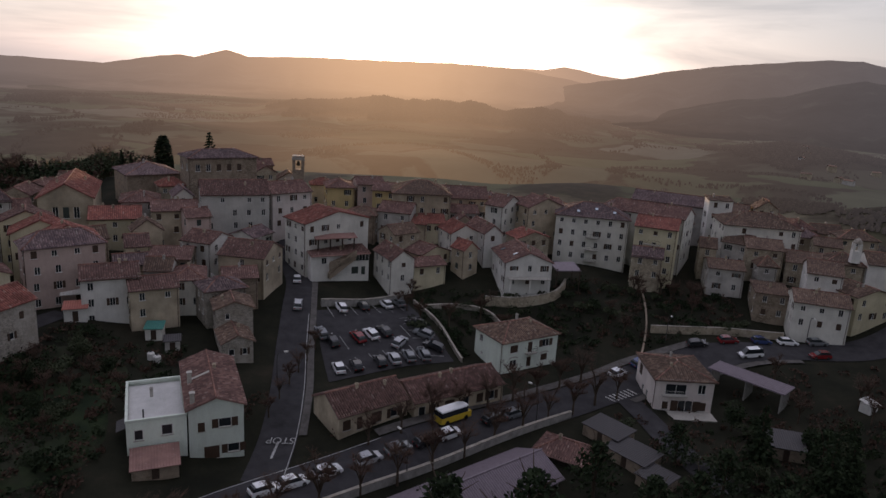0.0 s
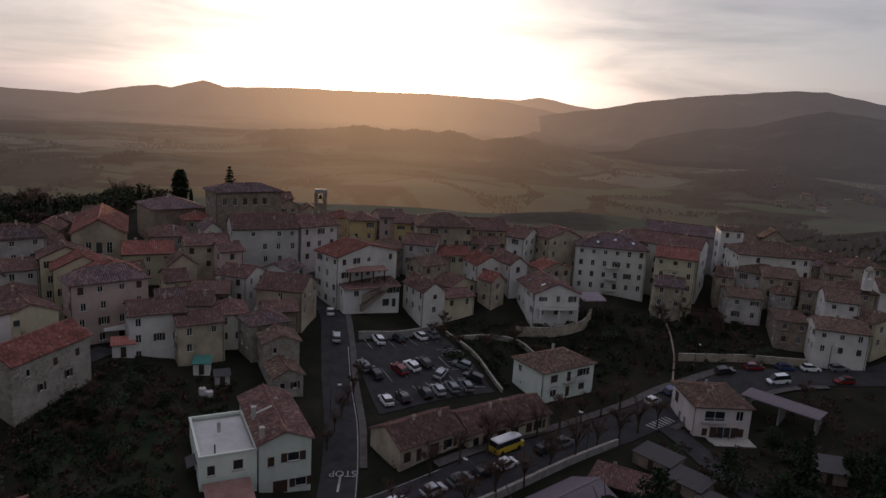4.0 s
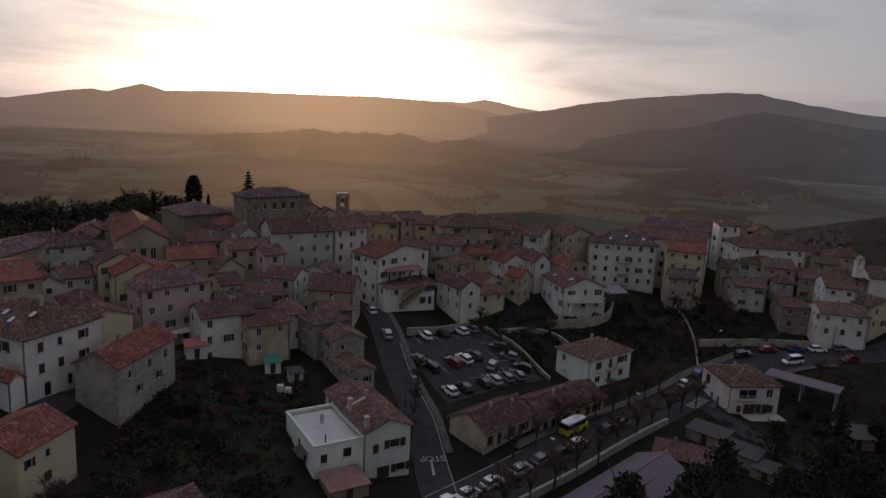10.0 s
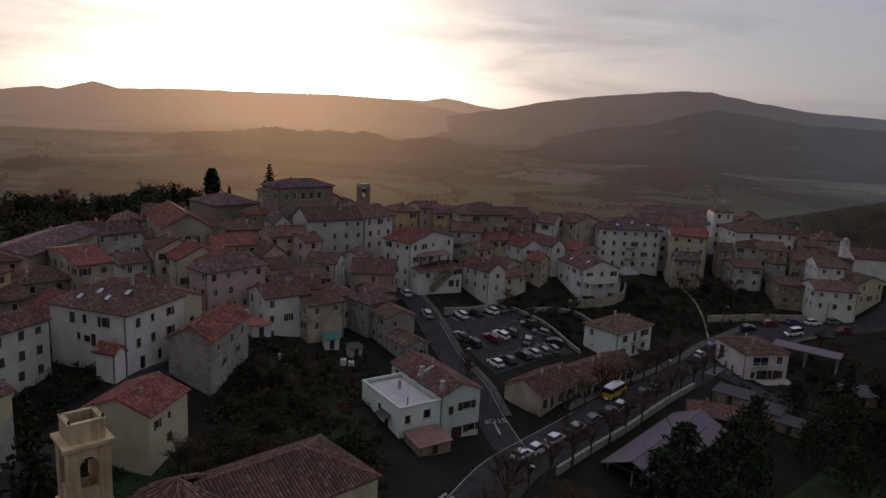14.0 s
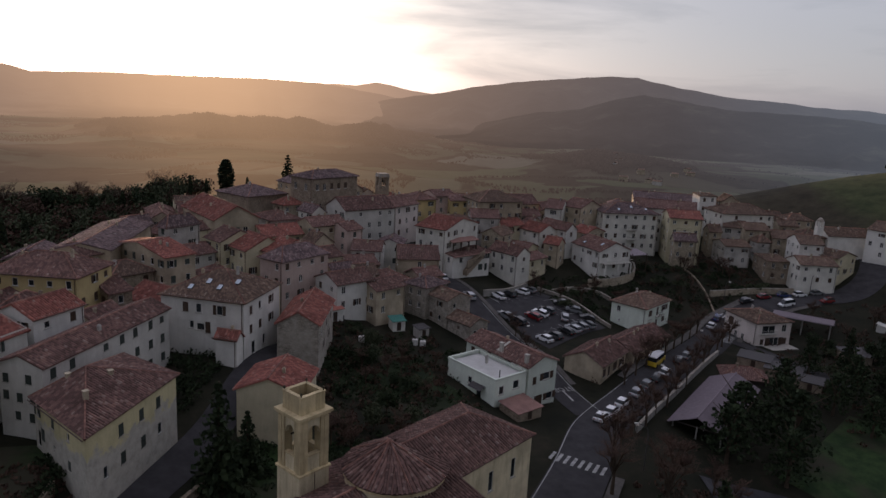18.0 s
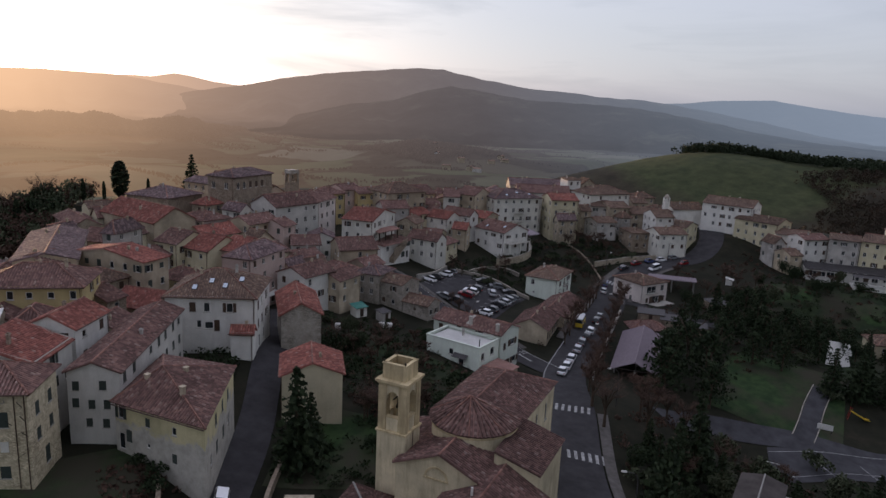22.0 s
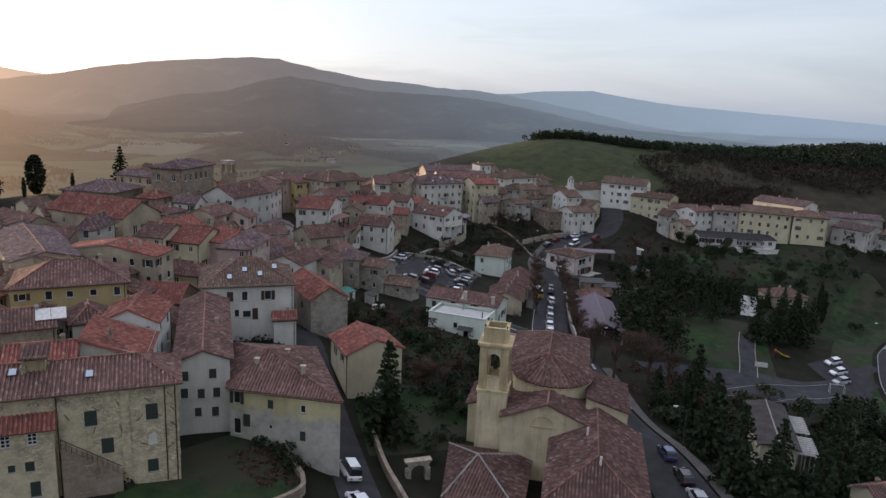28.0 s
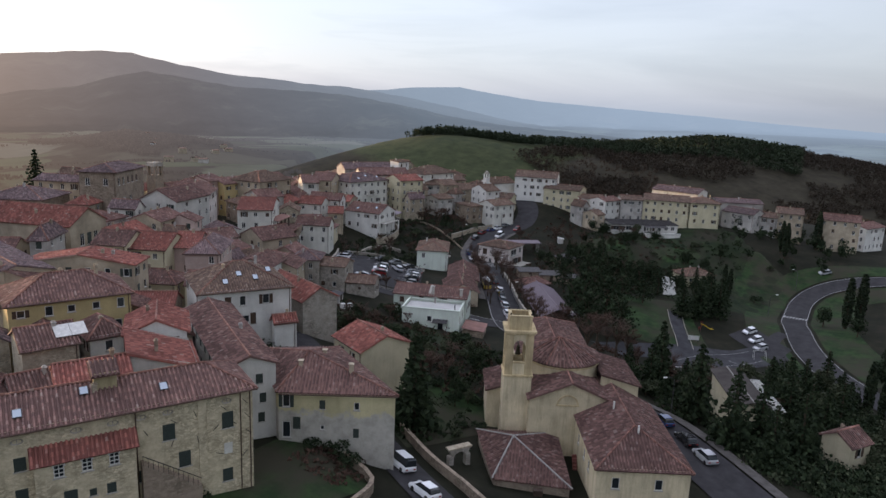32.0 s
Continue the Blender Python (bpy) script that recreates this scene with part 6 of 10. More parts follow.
house("stone_house", "pale rubble house in the old town", -69.0, 134.4, 39, 4.7, 4.4, 18.7, "gablex", 2.0, "stone_tan", "tile_brown")
house("stone_house", "old brown stone house among tiled roofs", 79.0, 202.1, -26, 6.8, 5.4, 21.2, "hip", 1.8, "stone_brown", "tile_brown")
house("grey_house", "weathered grey house packed among its neighbours", 79.6, 158.2, -10, 4.2, 4.6, 15.3, "hip", 1.9, "grey", "tile_brown")
house("tan_house", "faded tan house in the old town", 48.2, 200.1, -29, 5.5, 4.2, 15.5, "gabley", 1.9, "tan", "tile_grey")
house("tan_house", "faded tan house in the old town", 7.3, 157.9, -50, 4.6, 4.3, 15.1, "gablex", 1.7, "tan", "tile_red")
house("tan_house", "faded tan house in the old town", -57.9, 194.8, -64, 5.1, 5.0, 27.5, "gablex", 2.2, "tan", "tile_brown")
house("grey_house", "weathered grey house packed among its neighbours", -121.8, 84.1, 76, 5.0, 6.4, 18.6, "gabley", 1.5, "grey", "tile_dark")
house("tan_house", "faded tan house in the old town", 87.8, 185.0, -9, 4.4, 4.8, 20.8, "hip", 1.6, "tan", "tile_brown")
house("grey_house", "weathered grey house packed among its neighbours", -117.3, 120.3, -54, 7.0, 5.0, 19.6, "gablex", 1.8, "grey", "tile_brown")
house("cream_house", "stained cream house in the old town", -90.2, 145.0, 44, 4.5, 4.3, 21.7, "gablex", 1.4, "cream", "tile_dark")
house("stone_house", "old brown stone house among tiled roofs", 16.0, 196.5, 4, 4.4, 5.1, 19.1, "gablex", 2.0, "stone_brown", "tile_red")


# ---- roads, squares and lawns ----
def along(pts, step=2.0):
    """Points every few metres on a smooth line through the given ones."""
    out = []
    for i in range(len(pts) - 1):
        p0, p1, p2, p3 = (Vector(pts[min(max(j, 0), len(pts) - 1)]) for j in (i - 1, i, i + 1, i + 2))
        n = max(2, int((p2 - p1).length / step))
        for k in range(n):
            t = k / n
            out.append(0.5 * ((2 * p1) + (p2 - p0) * t + (2 * p0 - 5 * p1 + 4 * p2 - p3) * t * t + (3 * p1 - p0 - 3 * p2 + p3) * t ** 3))
    out.append(Vector(pts[-1]))
    return out


def ribbon(name, label, category, pts, width, material, lift=0.16, off=0.0, kind="structure", cross=4):
    """A strip laid on the land along a line."""
    line = along([(x, y, 0) for x, y in pts])
    verts, faces = [], []
    for i, p in enumerate(line):
        d = (line[min(i + 1, len(line) - 1)] - line[max(i - 1, 0)]).normalized()
        nrm = Vector((-d.y, d.x, 0))
        for k in range(cross + 1):
            q = p + nrm * (off + width * (k / cross - 0.5))
            verts.append((q.x, q.y, ground(q.x, q.y) + lift))
    for i in range(len(line) - 1):
        for k in range(cross):
            a = i * (cross + 1) + k
            faces.append((a, a + 1, a + cross + 2, a + cross + 1))
    me = bpy.data.meshes.new(name)
    me.from_pydata(verts, [], faces)
    me.materials.append(MATS[material])
    return tagged(new(name, me), label, category, kind=kind)


def patch(name, label, category, corners, material, lift=0.10, n=14):
    """A four-cornered piece of ground laid on the land."""
    a, b, c, d = (Vector((x, y, 0)) for x, y in corners)
    verts = []
    for j in range(n + 1):
        for i in range(n + 1):
            u, v = i / n, j / n
            p = (a * (1 - u) + b * u) * (1 - v) + (d * (1 - u) + c * u) * v
            verts.append((p.x, p.y, ground(p.x, p.y) + lift))
    me = bpy.data.meshes.new(name)
    me.from_pydata(verts, [], [(j * (n + 1) + i, j * (n + 1) + i + 1, (j + 1) * (n + 1) + i + 1, (j + 1) * (n + 1) + i) for j in range(n) for i in range(n)])
    me.materials.append(MATS[material])
    return tagged(new(name, me), label, category, kind="structure")


MAIN = ((-86, 2), (-66, 21), (-53, 36), (-43, 49), (-32, 62), (-20, 77), (-4, 89), (10, 99), (24, 109), (34, 117), (44, 125), (58, 130), (74, 131.5), (92, 132), (104, 137), (116, 150), (120, 170))
STREET = ((-21, 80), (-21.5, 92), (-22.6, 103), (-25, 117), (-26.8, 129), (-29.4, 145), (-34, 158), (-38, 176))
LANE = ((-104, 34), (-98.5, 45), (-93.6, 54.6), (-86, 69), (-79.5, 83), (-72, 100), (-65.5, 116))
CURVE = ((-30, -15), (-15, -5.5), (0.8, 4.1), (11.5, 9.8), (26, 15.8), (39.5, 21.5), (52, 25), (63, 27), (74, 27.6), (89.5, 27.7), (100, 24), (107.6, 15.3), (113, 3), (119, -12))
ribbon("road", "dark asphalt main road past the church", "road", MAIN, 8.5, "asphalt")
ribbon("road", "steep dark asphalt street into the old town", "road", STREET, 5.6, "asphalt", 0.18)
ribbon("road", "pale worn lane through the park", "road", ((46, 27.5), (38.5, 29.2), (25.8, 24.6), (6.4, 17.7), (-5.3, 11.7), (-11.1, 7.5), (-20, 1)), 3.4, "asphalt", 0.19)
ribbon("road", "grey lane between the lawn and the court", "road", ((-12, 59), (-2, 57), (6, 52), (13, 46.4), (19, 40.6), (24, 35), (31, 31)), 5.6, "court", 0.18)
ribbon("road", "narrow asphalt lane between old houses", "road", LANE, 5.0, "asphalt", 0.17)
ribbon("road", "curving asphalt road below the town", "road", CURVE, 7.0, "asphalt", 0.2)
ribbon("road", "asphalt side road beside the pink villa", "road", ((36, 116), (38, 108), (40, 98), (44, 86)), 5.0, "asphalt", 0.17)
for nm, pts, off, w in (("edge_line", STREET[:5], -2.6, 0.14), ("edge_line", MAIN[3:7], 4.0, 0.14), ("edge_line", CURVE[3:], -3.3, 0.14), ("edge_line", CURVE[3:], 3.3, 0.14)):
    ribbon(nm, "white painted line on the road", "road marking", pts, w, "paint_white", 0.23, off, cross=1)
for nm, pts, off, w in (("pavement", MAIN[:5], -5.4, 1.8), ("pavement", MAIN[6:12], 5.3, 1.7), ("pavement", STREET[1:6], -3.5, 1.2), ("pavement", MAIN[9:13], -5.2, 1.4)):
    ribbon(nm, "raised stone-edged pavement beside the road", "pavement", pts, w, "pavement", 0.30, off)
patch("car_park", "sloping asphalt car park", "car park", ((-16.5, 107), (5, 121), (-5, 142), (-23.5, 131)), "asphalt", 0.14)
patch("lawn", "dark green lawn of the park", "lawn", ((4, 62), (33, 76), (48, 56), (18, 40)), "grass", 0.12)


def lawn(label, cx, cy, rx, ry, yaw, lift=0.17, material="grass"):
    """Grass with an uneven outline that follows the ground."""
    c, s, verts, faces, n = math.cos(radians(yaw)), math.sin(radians(yaw)), [], [], 36
    for j in range(8):
        for i in range(n):
            a = 2 * math.pi * i / n
            f = (j + 0.02) / 7 * (1 + 0.28 * noise.noise((math.cos(a) * 1.6 + cx, math.sin(a) * 1.6 + cy, 0.5)))
            u, v = rx * f * math.cos(a), ry * f * math.sin(a)
            x, y = cx + u * c - v * s, cy + u * s + v * c
            verts.append((x, y, ground(x, y) + lift - (0.3 if j == 7 else 0)))
    for j in range(7):
        for i in range(n):
            faces.append((j * n + i, (j + 1) * n + i, (j + 1) * n + (i + 1) % n, j * n + (i + 1) % n))
    me = bpy.data.meshes.new("lawn")
    me.from_pydata(verts, [], faces)
    me.materials.append(MATS[material])
    return tagged(new("lawn", me), label, "lawn", kind="structure")


lawn("rough green slope under the ridge houses", 90, 66, 46, 36, 5, 0.12, "rough_grass")
lawn("rough green garden slope below the old houses", -53, 88, 10, 20, 12, 0.12, "rough_grass")
lawn("open green meadow above the curving road", 93, 41, 22, 8.5, 12)
lawn("terraced green garden under the ridge houses", 83, 95, 9, 7, -40)
lawn("mown green garden terrace on the slope", 96, 71, 11, 6, -50)
patch("lawn", "walled garden lawn in front of the palace", "lawn", ((-124, 52), (-101.6, 52.4), (-97.5, 66.5), (-116, 66.5)), "grass", 0.12)
ribbon("lawn", "green verge outside the curving road", "lawn", CURVE[3:], 9.0, "grass", 0.13, 9.0)
ribbon("lawn", "green verge inside the curving road", "lawn", CURVE[3:], 11.0, "grass", 0.13, -10.0)
patch("lawn", "rough grass between the lane and the church", "lawn", ((-88, 58), (-70, 52), (-62, 66), (-76, 78)), "grass", 0.1)
patch("sports_court", "worn grey sports court", "court", ((-4, 40), (22, 27), (30, 33), (6, 48)), "court", 0.16)
patch("parking_strip", "asphalt parking strip by the park", "car park", ((26, 27), (36, 24), (46, 36), (36, 40)), "asphalt", 0.15)


def bars(name, label, a, b, n, length, width=0.5, lift=0.24):
    """Painted bars side by side from a to b, each reaching across."""
    a, b = Vector((*a, 0)), Vector((*b, 0))
    d = (b - a).normalized()
    nrm = Vector((-d.y, d.x, 0))
    th = empty(name, Matrix(), label, "road marking", kind="structure")
    for i in range(n):
        c = a.lerp(b, i / max(1, n - 1))
        bm = bmesh.new()
        q = [c + d * sx * width / 2 + nrm * sy * length / 2 for sx, sy in ((-1, -1), (1, -1), (1, 1), (-1, 1))]
        bm.faces.new([bm.verts.new((p.x, p.y, ground(p.x, p.y) + lift)) for p in q])
        part("stripe", bm, "paint_white", th)
    return th


bars("zebra_crossing", "white striped pedestrian crossing by the church", (-34.8, 66.0), (-29.2, 60.5), 8, 2.6)
bars("zebra_crossing", "white striped pedestrian crossing beside the church", (-42.8, 50.6), (-38.6, 47.2), 6, 2.6)
bars("zebra_crossing", "white striped pedestrian crossing near the villa", (33.2, 112.6), (38.4, 117.2), 7, 2.2)
bars("zebra_crossing", "white striped pedestrian crossing on the upper road", (45.2, 130.2), (47.4, 125.6), 6, 2.4)
bars("zebra_crossing", "white striped pedestrian crossing on the curving road", (70.8, 30.4), (70.3, 24.4), 8, 2.6)
for a, b, n in (((-20.5, 132.0), (-6.8, 139.8), 7), ((-16.0, 121.4), (-2.0, 129.4), 6), ((-14.6, 113.4), (-2.6, 120.8), 6), ((1.0, 121.0), (-4.2, 134.0), 6)):
    av, bv = Vector(a), Vector(b)
    th = empty("parking_bays", Matrix(), "white painted bay lines in the car park", "road marking", kind="structure")
    d = (bv - av).normalized()
    nv = Vector((-d.y, d.x))
    for i in range(n):
        c = av.lerp(bv, i / (n - 1))
        bm = bmesh.new()
        q = [c + d * sx * 0.06 + nv * sy for sx, sy in ((-1, -2.3), (1, -2.3), (1, 2.3), (-1, 2.3))]
        bm.faces.new([bm.verts.new((p.x, p.y, ground(p.x, p.y) + 0.24)) for p in q])
        part("stripe", bm, "paint_white", th)
# the stop marking at the foot of the street
stop = bpy.data.curves.new("road_word", "FONT")
stop.body, stop.size, stop.align_x = "STOP", 1.7, "CENTER"
stop_ob = new("road_word", stop)
stop.materials.append(MATS["paint_white"])
stop_ob.matrix_basis = pose(-21.0, 91.5, ground(-21, 91.5) + 0.26, 0.6, 0, 184) @ Matrix.Diagonal((1, 1.5, 1, 1))
tagged(stop_ob, "white stop lettering painted on the street", "road marking", kind="structure")
bars("stop_line", "white stop line across the street mouth", (-21.2, 88.2), (-21.2, 88.3), 2, 0.35, 4.4)


# ---- walls ----
def garden_wall(label, pts, height, thick=0.35, material="stone_tan", cap="stone_grey", below=0.6):
    line = along([(x, y, 0) for x, y in pts], 1.5)
    th = empty("garden_wall", Matrix(), label, "wall")
    for nm, w, z0, z1, mat in (("wall_body", thick, -below, height, material), ("coping", thick + 0.12, height, height + 0.1, cap)):
        bm = bmesh.new()
        prev = None
        for i, p in enumerate(line):
            d = (line[min(i + 1, len(line) - 1)] - line[max(i - 1, 0)]).normalized()
            nrm = Vector((-d.y, d.x, 0)) * w / 2
            g = ground(p.x, p.y)
            ring = [bm.verts.new((q.x, q.y, g + z)) for q, z in ((p + nrm, z0), (p - nrm, z0), (p - nrm, z1), (p + nrm, z1))]
            if prev:
                for k in range(4):
                    bm.faces.new((prev[k], prev[(k + 1) % 4], ring[(k + 1) % 4], ring[k]))
            else:
                bm.faces.new(ring)
            prev = ring
        bm.faces.new(prev[::-1])
        part(nm, bm, mat, th)
    return th


garden_wall("pale retaining wall behind the car park", ((-22.5, 133.5), (-14, 139), (-6.2, 144.5)), 1.5, 0.4, "concrete")
garden_wall("long concrete wall below the parked cars", ((-16, 73), (-6, 81.5), (4.5, 89.5), (14, 96.5), (24.5, 104.5)), 1.2, 0.4, "concrete")
garden_wall("rough stone wall along the steep lane", ((44, 131.5), (47, 140), (49, 150), (50, 157)), 0.45, 0.25, "stone_brown", "stone_brown")
garden_wall("stone retaining wall beside the upper road", ((47.5, 138.5), (56, 138), (66, 138.5), (76, 138)), 1.6)
garden_wall("stone wall round the palace lawn", ((-118, 48.5), (-109, 50.0), (-101.8, 52.8), (-100.0, 58.5)), 1.2, 0.4, "stone_brown", "stone_brown")
garden_wall("stone wall beside the lane", ((-84, 62), (-88.4, 54.5), (-91.5, 48), (-95, 41)), 1.3, 0.4, "stone_brown", "stone_brown")
garden_wall("old garden wall below the terrace house", ((12, 144.5), (20, 145), (28, 148), (31, 153)), 2.2, 0.4, "stone_tan")
garden_wall("stone garden terrace wall", ((-1, 140), (6, 142), (12, 141), (15, 137)), 1.0, 0.4, "stone_grey")
garden_wall("low wall along the car park", ((-3.8, 143), (2, 132), (6.5, 121.5)), 0.8, 0.3, "stone_grey")


# ---- the church ----
CH = pose(-64, 47.5, 0, 0, 0, 32.7)


def roofed_block(thing, x0, x1, y0, y1, z0, ze, rise, ridge, wall="church_wall", tile="tile_church", hips=(False, False), o=0.35, holes=()):
    """A walled block with a tiled roof under a thing; ridge: 'x', 'y' or the side that a lean-to falls to."""
    bm = bmesh.new()
    ring = ((Vector((x0, y0, 0)), Vector((1, 0, 0)), x1 - x0), (Vector((x1, y0, 0)), Vector((0, 1, 0)), y1 - y0), (Vector((x1, y1, 0)), Vector((-1, 0, 0)), x1 - x0), (Vector((x0, y1, 0)), Vector((0, -1, 0)), y1 - y0))
    for k, (p0, ux, length) in enumerate(ring):
        hs = [(u - w / 2, u + w / 2, z - h / 2, z + h / 2) for s, u, z, w, h in holes if s == k]
        facade(bm, p0, ux, length, z0, ze, hs)
        for s, u, z, w, h in holes:
            if s == k:
                fr, pa, sh, si = window_mesh(w, h, "")
                if not fr.materials:
                    fr.materials.append(MATS["frame_white"]), pa.materials.append(MATS["glass"]), si.materials.append(MATS["stone_trim"])
                wob = share("window", fr, thing, Matrix.Translation(p0 + ux * u + Vector((0, 0, z))) @ Matrix.Rotation(math.atan2(ux.y, ux.x), 4, "Z"))
                share("pane", pa, wob, Matrix()), share("sill", si, wob, Matrix())
    rm, cap = bmesh.new(), bmesh.new()
    mx, my = (x0 + x1) / 2, (y0 + y1) / 2
    if ridge in ("-x", "+x", "-y", "+y"):
        lo = ze - 0.1
        c = {"-y": ((x0 - o, y0 - o, lo), (x1 + o, y0 - o, lo), (x0 - o, y1, ze + rise), (x1 + o, y1, ze + rise)),
             "+y": ((x1 + o, y1 + o, lo), (x0 - o, y1 + o, lo), (x1 + o, y0, ze + rise), (x0 - o, y0, ze + rise)),
             "-x": ((x0 - o, y1 + o, lo), (x0 - o, y0 - o, lo), (x1, y1 + o, ze + rise), (x1, y0 - o, ze + rise)),
             "+x": ((x1 + o, y0 - o, lo), (x1 + o, y1 + o, lo), (x0, y0 - o, ze + rise), (x0, y1 + o, ze + rise))}[ridge]
        slope(rm, *c, fine=True)
        f = {"-y": ((x0, y0), (x0, y1), (x1, y0), (x1, y1)), "+y": ((x0, y1), (x0, y0), (x1, y1), (x1, y0)), "-x": ((x0, y0), (x1, y0), (x0, y1), (x1, y1)), "+x": ((x1, y0), (x0, y0), (x1, y1), (x0, y1))}[ridge]
        for lo_p, hi_p in (f[:2], f[2:]):
            bm.faces.new([bm.verts.new(p) for p in ((*lo_p, ze), (*hi_p, ze), (*hi_p, ze + rise - 0.1))])
    else:
        if ridge == "x":
            h0, h1 = ((y1 - y0) / 2 if h else 0 for h in hips)
            a, c = Vector((x0 + h0 - (0 if h0 else o), my, ze + rise)), Vector((x1 - h1 + (0 if h1 else o), my, ze + rise))
            d = o * rise / ((y1 - y0) / 2)
            P = [Vector((x0 - o, y0 - o, ze - d)), Vector((x1 + o, y0 - o, ze - d)), Vector((x1 + o, y1 + o, ze - d)), Vector((x0 - o, y1 + o, ze - d))]
            slope(rm, P[0], P[1], a, c, fine=True), slope(rm, P[2], P[3], c, a, fine=True)
            if h1:
                slope(rm, P[1], P[2], c, c, fine=True), caps(cap, P[1], c), caps(cap, P[2], c)
            if h0:
                slope(rm, P[3], P[0], a, a, fine=True), caps(cap, P[0], a), caps(cap, P[3], a)
            gab = [(x0, h0), (x1, h1)]
            for gx_, hh in gab:
                if not hh:
                    bm.faces.new([bm.verts.new(p) for p in ((gx_, y0, ze), (gx_, y1, ze), (gx_, my, ze + rise - 0.08))])
        else:
            a, c = Vector((mx, y0 - o, ze + rise)), Vector((mx, y1 + o, ze + rise))
            d = o * rise / ((x1 - x0) / 2)
            slope(rm, (x1 + o, y0 - o, ze - d), (x1 + o, y1 + o, ze - d), a, c, fine=True), slope(rm, (x0 - o, y1 + o, ze - d), (x0 - o, y0 - o, ze - d), c, a, fine=True)
            for gy_ in (y0, y1):
                bm.faces.new([bm.verts.new(p) for p in ((x0, gy_, ze), (x1, gy_, ze), (mx, gy_, ze + rise - 0.08))])
        caps(cap, a, c)
    part("wall", bm, wall, thing)
    part("roof", rm, tile, thing)
    if cap.verts:
        part("ridge_tiles", cap, "ridge", thing)
    else:
        cap.free()


church = empty("church", CH, "pale yellow plaster church with dark tiled roofs and round apse", "church")
roofed_block(church, 1.5, 19.2, -5.8, 5.8, 0, 12.9, 2.6, "x", hips=(False, True), holes=((0, 9.5, 9.6, 0.9, 2.6), (0, 14.0, 9.6, 0.9, 2.6)))
roofed_block(church, -10.2, 1.5, -6.5, 5.1, 0, 11.1, 2.45, "x", holes=())
roofed_block(church, -5.6, 4.2, -11.3, -5.7, 0, 11.7, 1.5, "-y")
roofed_block(church, -3.5, 4.0, 5.8, 10.6, 0, 9.2, 1.5, "+y")
# round apse with its fan of a roof
bm, rm, cap, band = bmesh.new(), bmesh.new(), bmesh.new(), bmesh.new()
seg = 18
angs = [radians(40) + radians(280) * i / seg for i in range(seg + 1)]
R = 5.5
for i in range(seg):
    p, q = ((R * math.cos(a), R * math.sin(a) - 0.75) for a in (angs[i], angs[i + 1]))
    bm.faces.new([bm.verts.new(v) for v in ((*p, 4), (*q, 4), (*q, 13.95), (*p, 13.95))])
    p2, q2 = ((1.07 * x, 1.07 * (y + 0.75) - 0.75) for x, y in (p, q))
    fan = bmesh.new()
    slope(fan, (*p2, 14.0), (*q2, 14.0), (-0.5, -0.2, 16.8), (-0.5, -0.2, 16.8), 0.4, fine=True)
    part("apse_roof", fan, "tile_church", church, "fan-shaped dark tiled apse roof")
    box_p, box_q = ((1.04 * x, 1.04 * (y + 0.75) - 0.75) for x, y in (p, q))
    band.faces.new([band.verts.new(v) for v in ((*box_p, 13.5), (*box_q, 13.5), (*box_q, 13.94), (*box_p, 13.94))])
    if i % 3 == 1:
        caps(cap, (*p2, 14.05), (-0.5, -0.2, 16.85), 0.11)
part("apse_wall", bm, "church_wall", church, "round cream apse wall")
rm.free()
part("hip_ridge", cap, "ridge", church)
part("cornice", band, "church_trim", church)
# the lunette over the choir gable
bm = bmesh.new()
pts = [(math.cos(math.pi * k / 10) * 1.3, math.sin(math.pi * k / 10) * 1.3) for k in range(11)]
for (a, b), (c, d) in zip(pts, pts[1:]):
    for r0, r1, dx in ((1.0, 1.18, -0.12),):
        q = [(-10.2 + dx, a * r0 - 0.3, 10.2 + b * r0), (-10.2 + dx, c * r0 - 0.3, 10.2 + d * r0), (-10.2 + dx, c * r1 - 0.3, 10.2 + d * r1), (-10.2 + dx, a * r1 - 0.3, 10.2 + b * r1)]
        bm.faces.new([bm.verts.new(p) for p in q])
        bm.faces.new([bm.verts.new(p) for p in (q[2], q[3], (-10.2, q[3][1], q[3][2]), (-10.2, q[2][1], q[2][2]))])
box(bm, -10.35, -1.9, 10.05, -10.2, 1.3, 10.22)
part("lunette_moulding", bm, "church_trim", church)

# bell tower
tower = empty("bell_tower", CH @ pose(-6.7, 6.75, 0) @ Matrix.Diagonal((0.83, 0.83, 1.02, 1)), "square cream plaster bell tower with open belfry", "tower")
h = 2.25
bm = bmesh.new()
box(bm, -h - 0.12, -h - 0.12, 2.5, h + 0.12, h + 0.12, 13.2)
part("shaft", bm, "church_wall", tower)
bm = bmesh.new()
box(bm, -h - 0.32, -h - 0.32, 13.2, h + 0.32, h + 0.32, 13.42)
part("cornice", bm, "church_trim", tower)
for sx, sy in ((-1, -1), (1, -1), (1, 1), (-1, 1)):
    bm = bmesh.new()
    box(bm, sx * (h - 0.62) - 0.62, sy * (h - 0.62) - 0.62, 13.42, sx * (h - 0.62) + 0.62, sy * (h - 0.62) + 0.62, 19.3)
    box(bm, sx * (h - 0.3) - 0.36, sy * (h - 0.3) - 0.36, 13.42, sx * (h - 0.3) + 0.36, sy * (h - 0.3) + 0.36, 19.1)
    part("corner_pier", bm, "church_trim", tower)
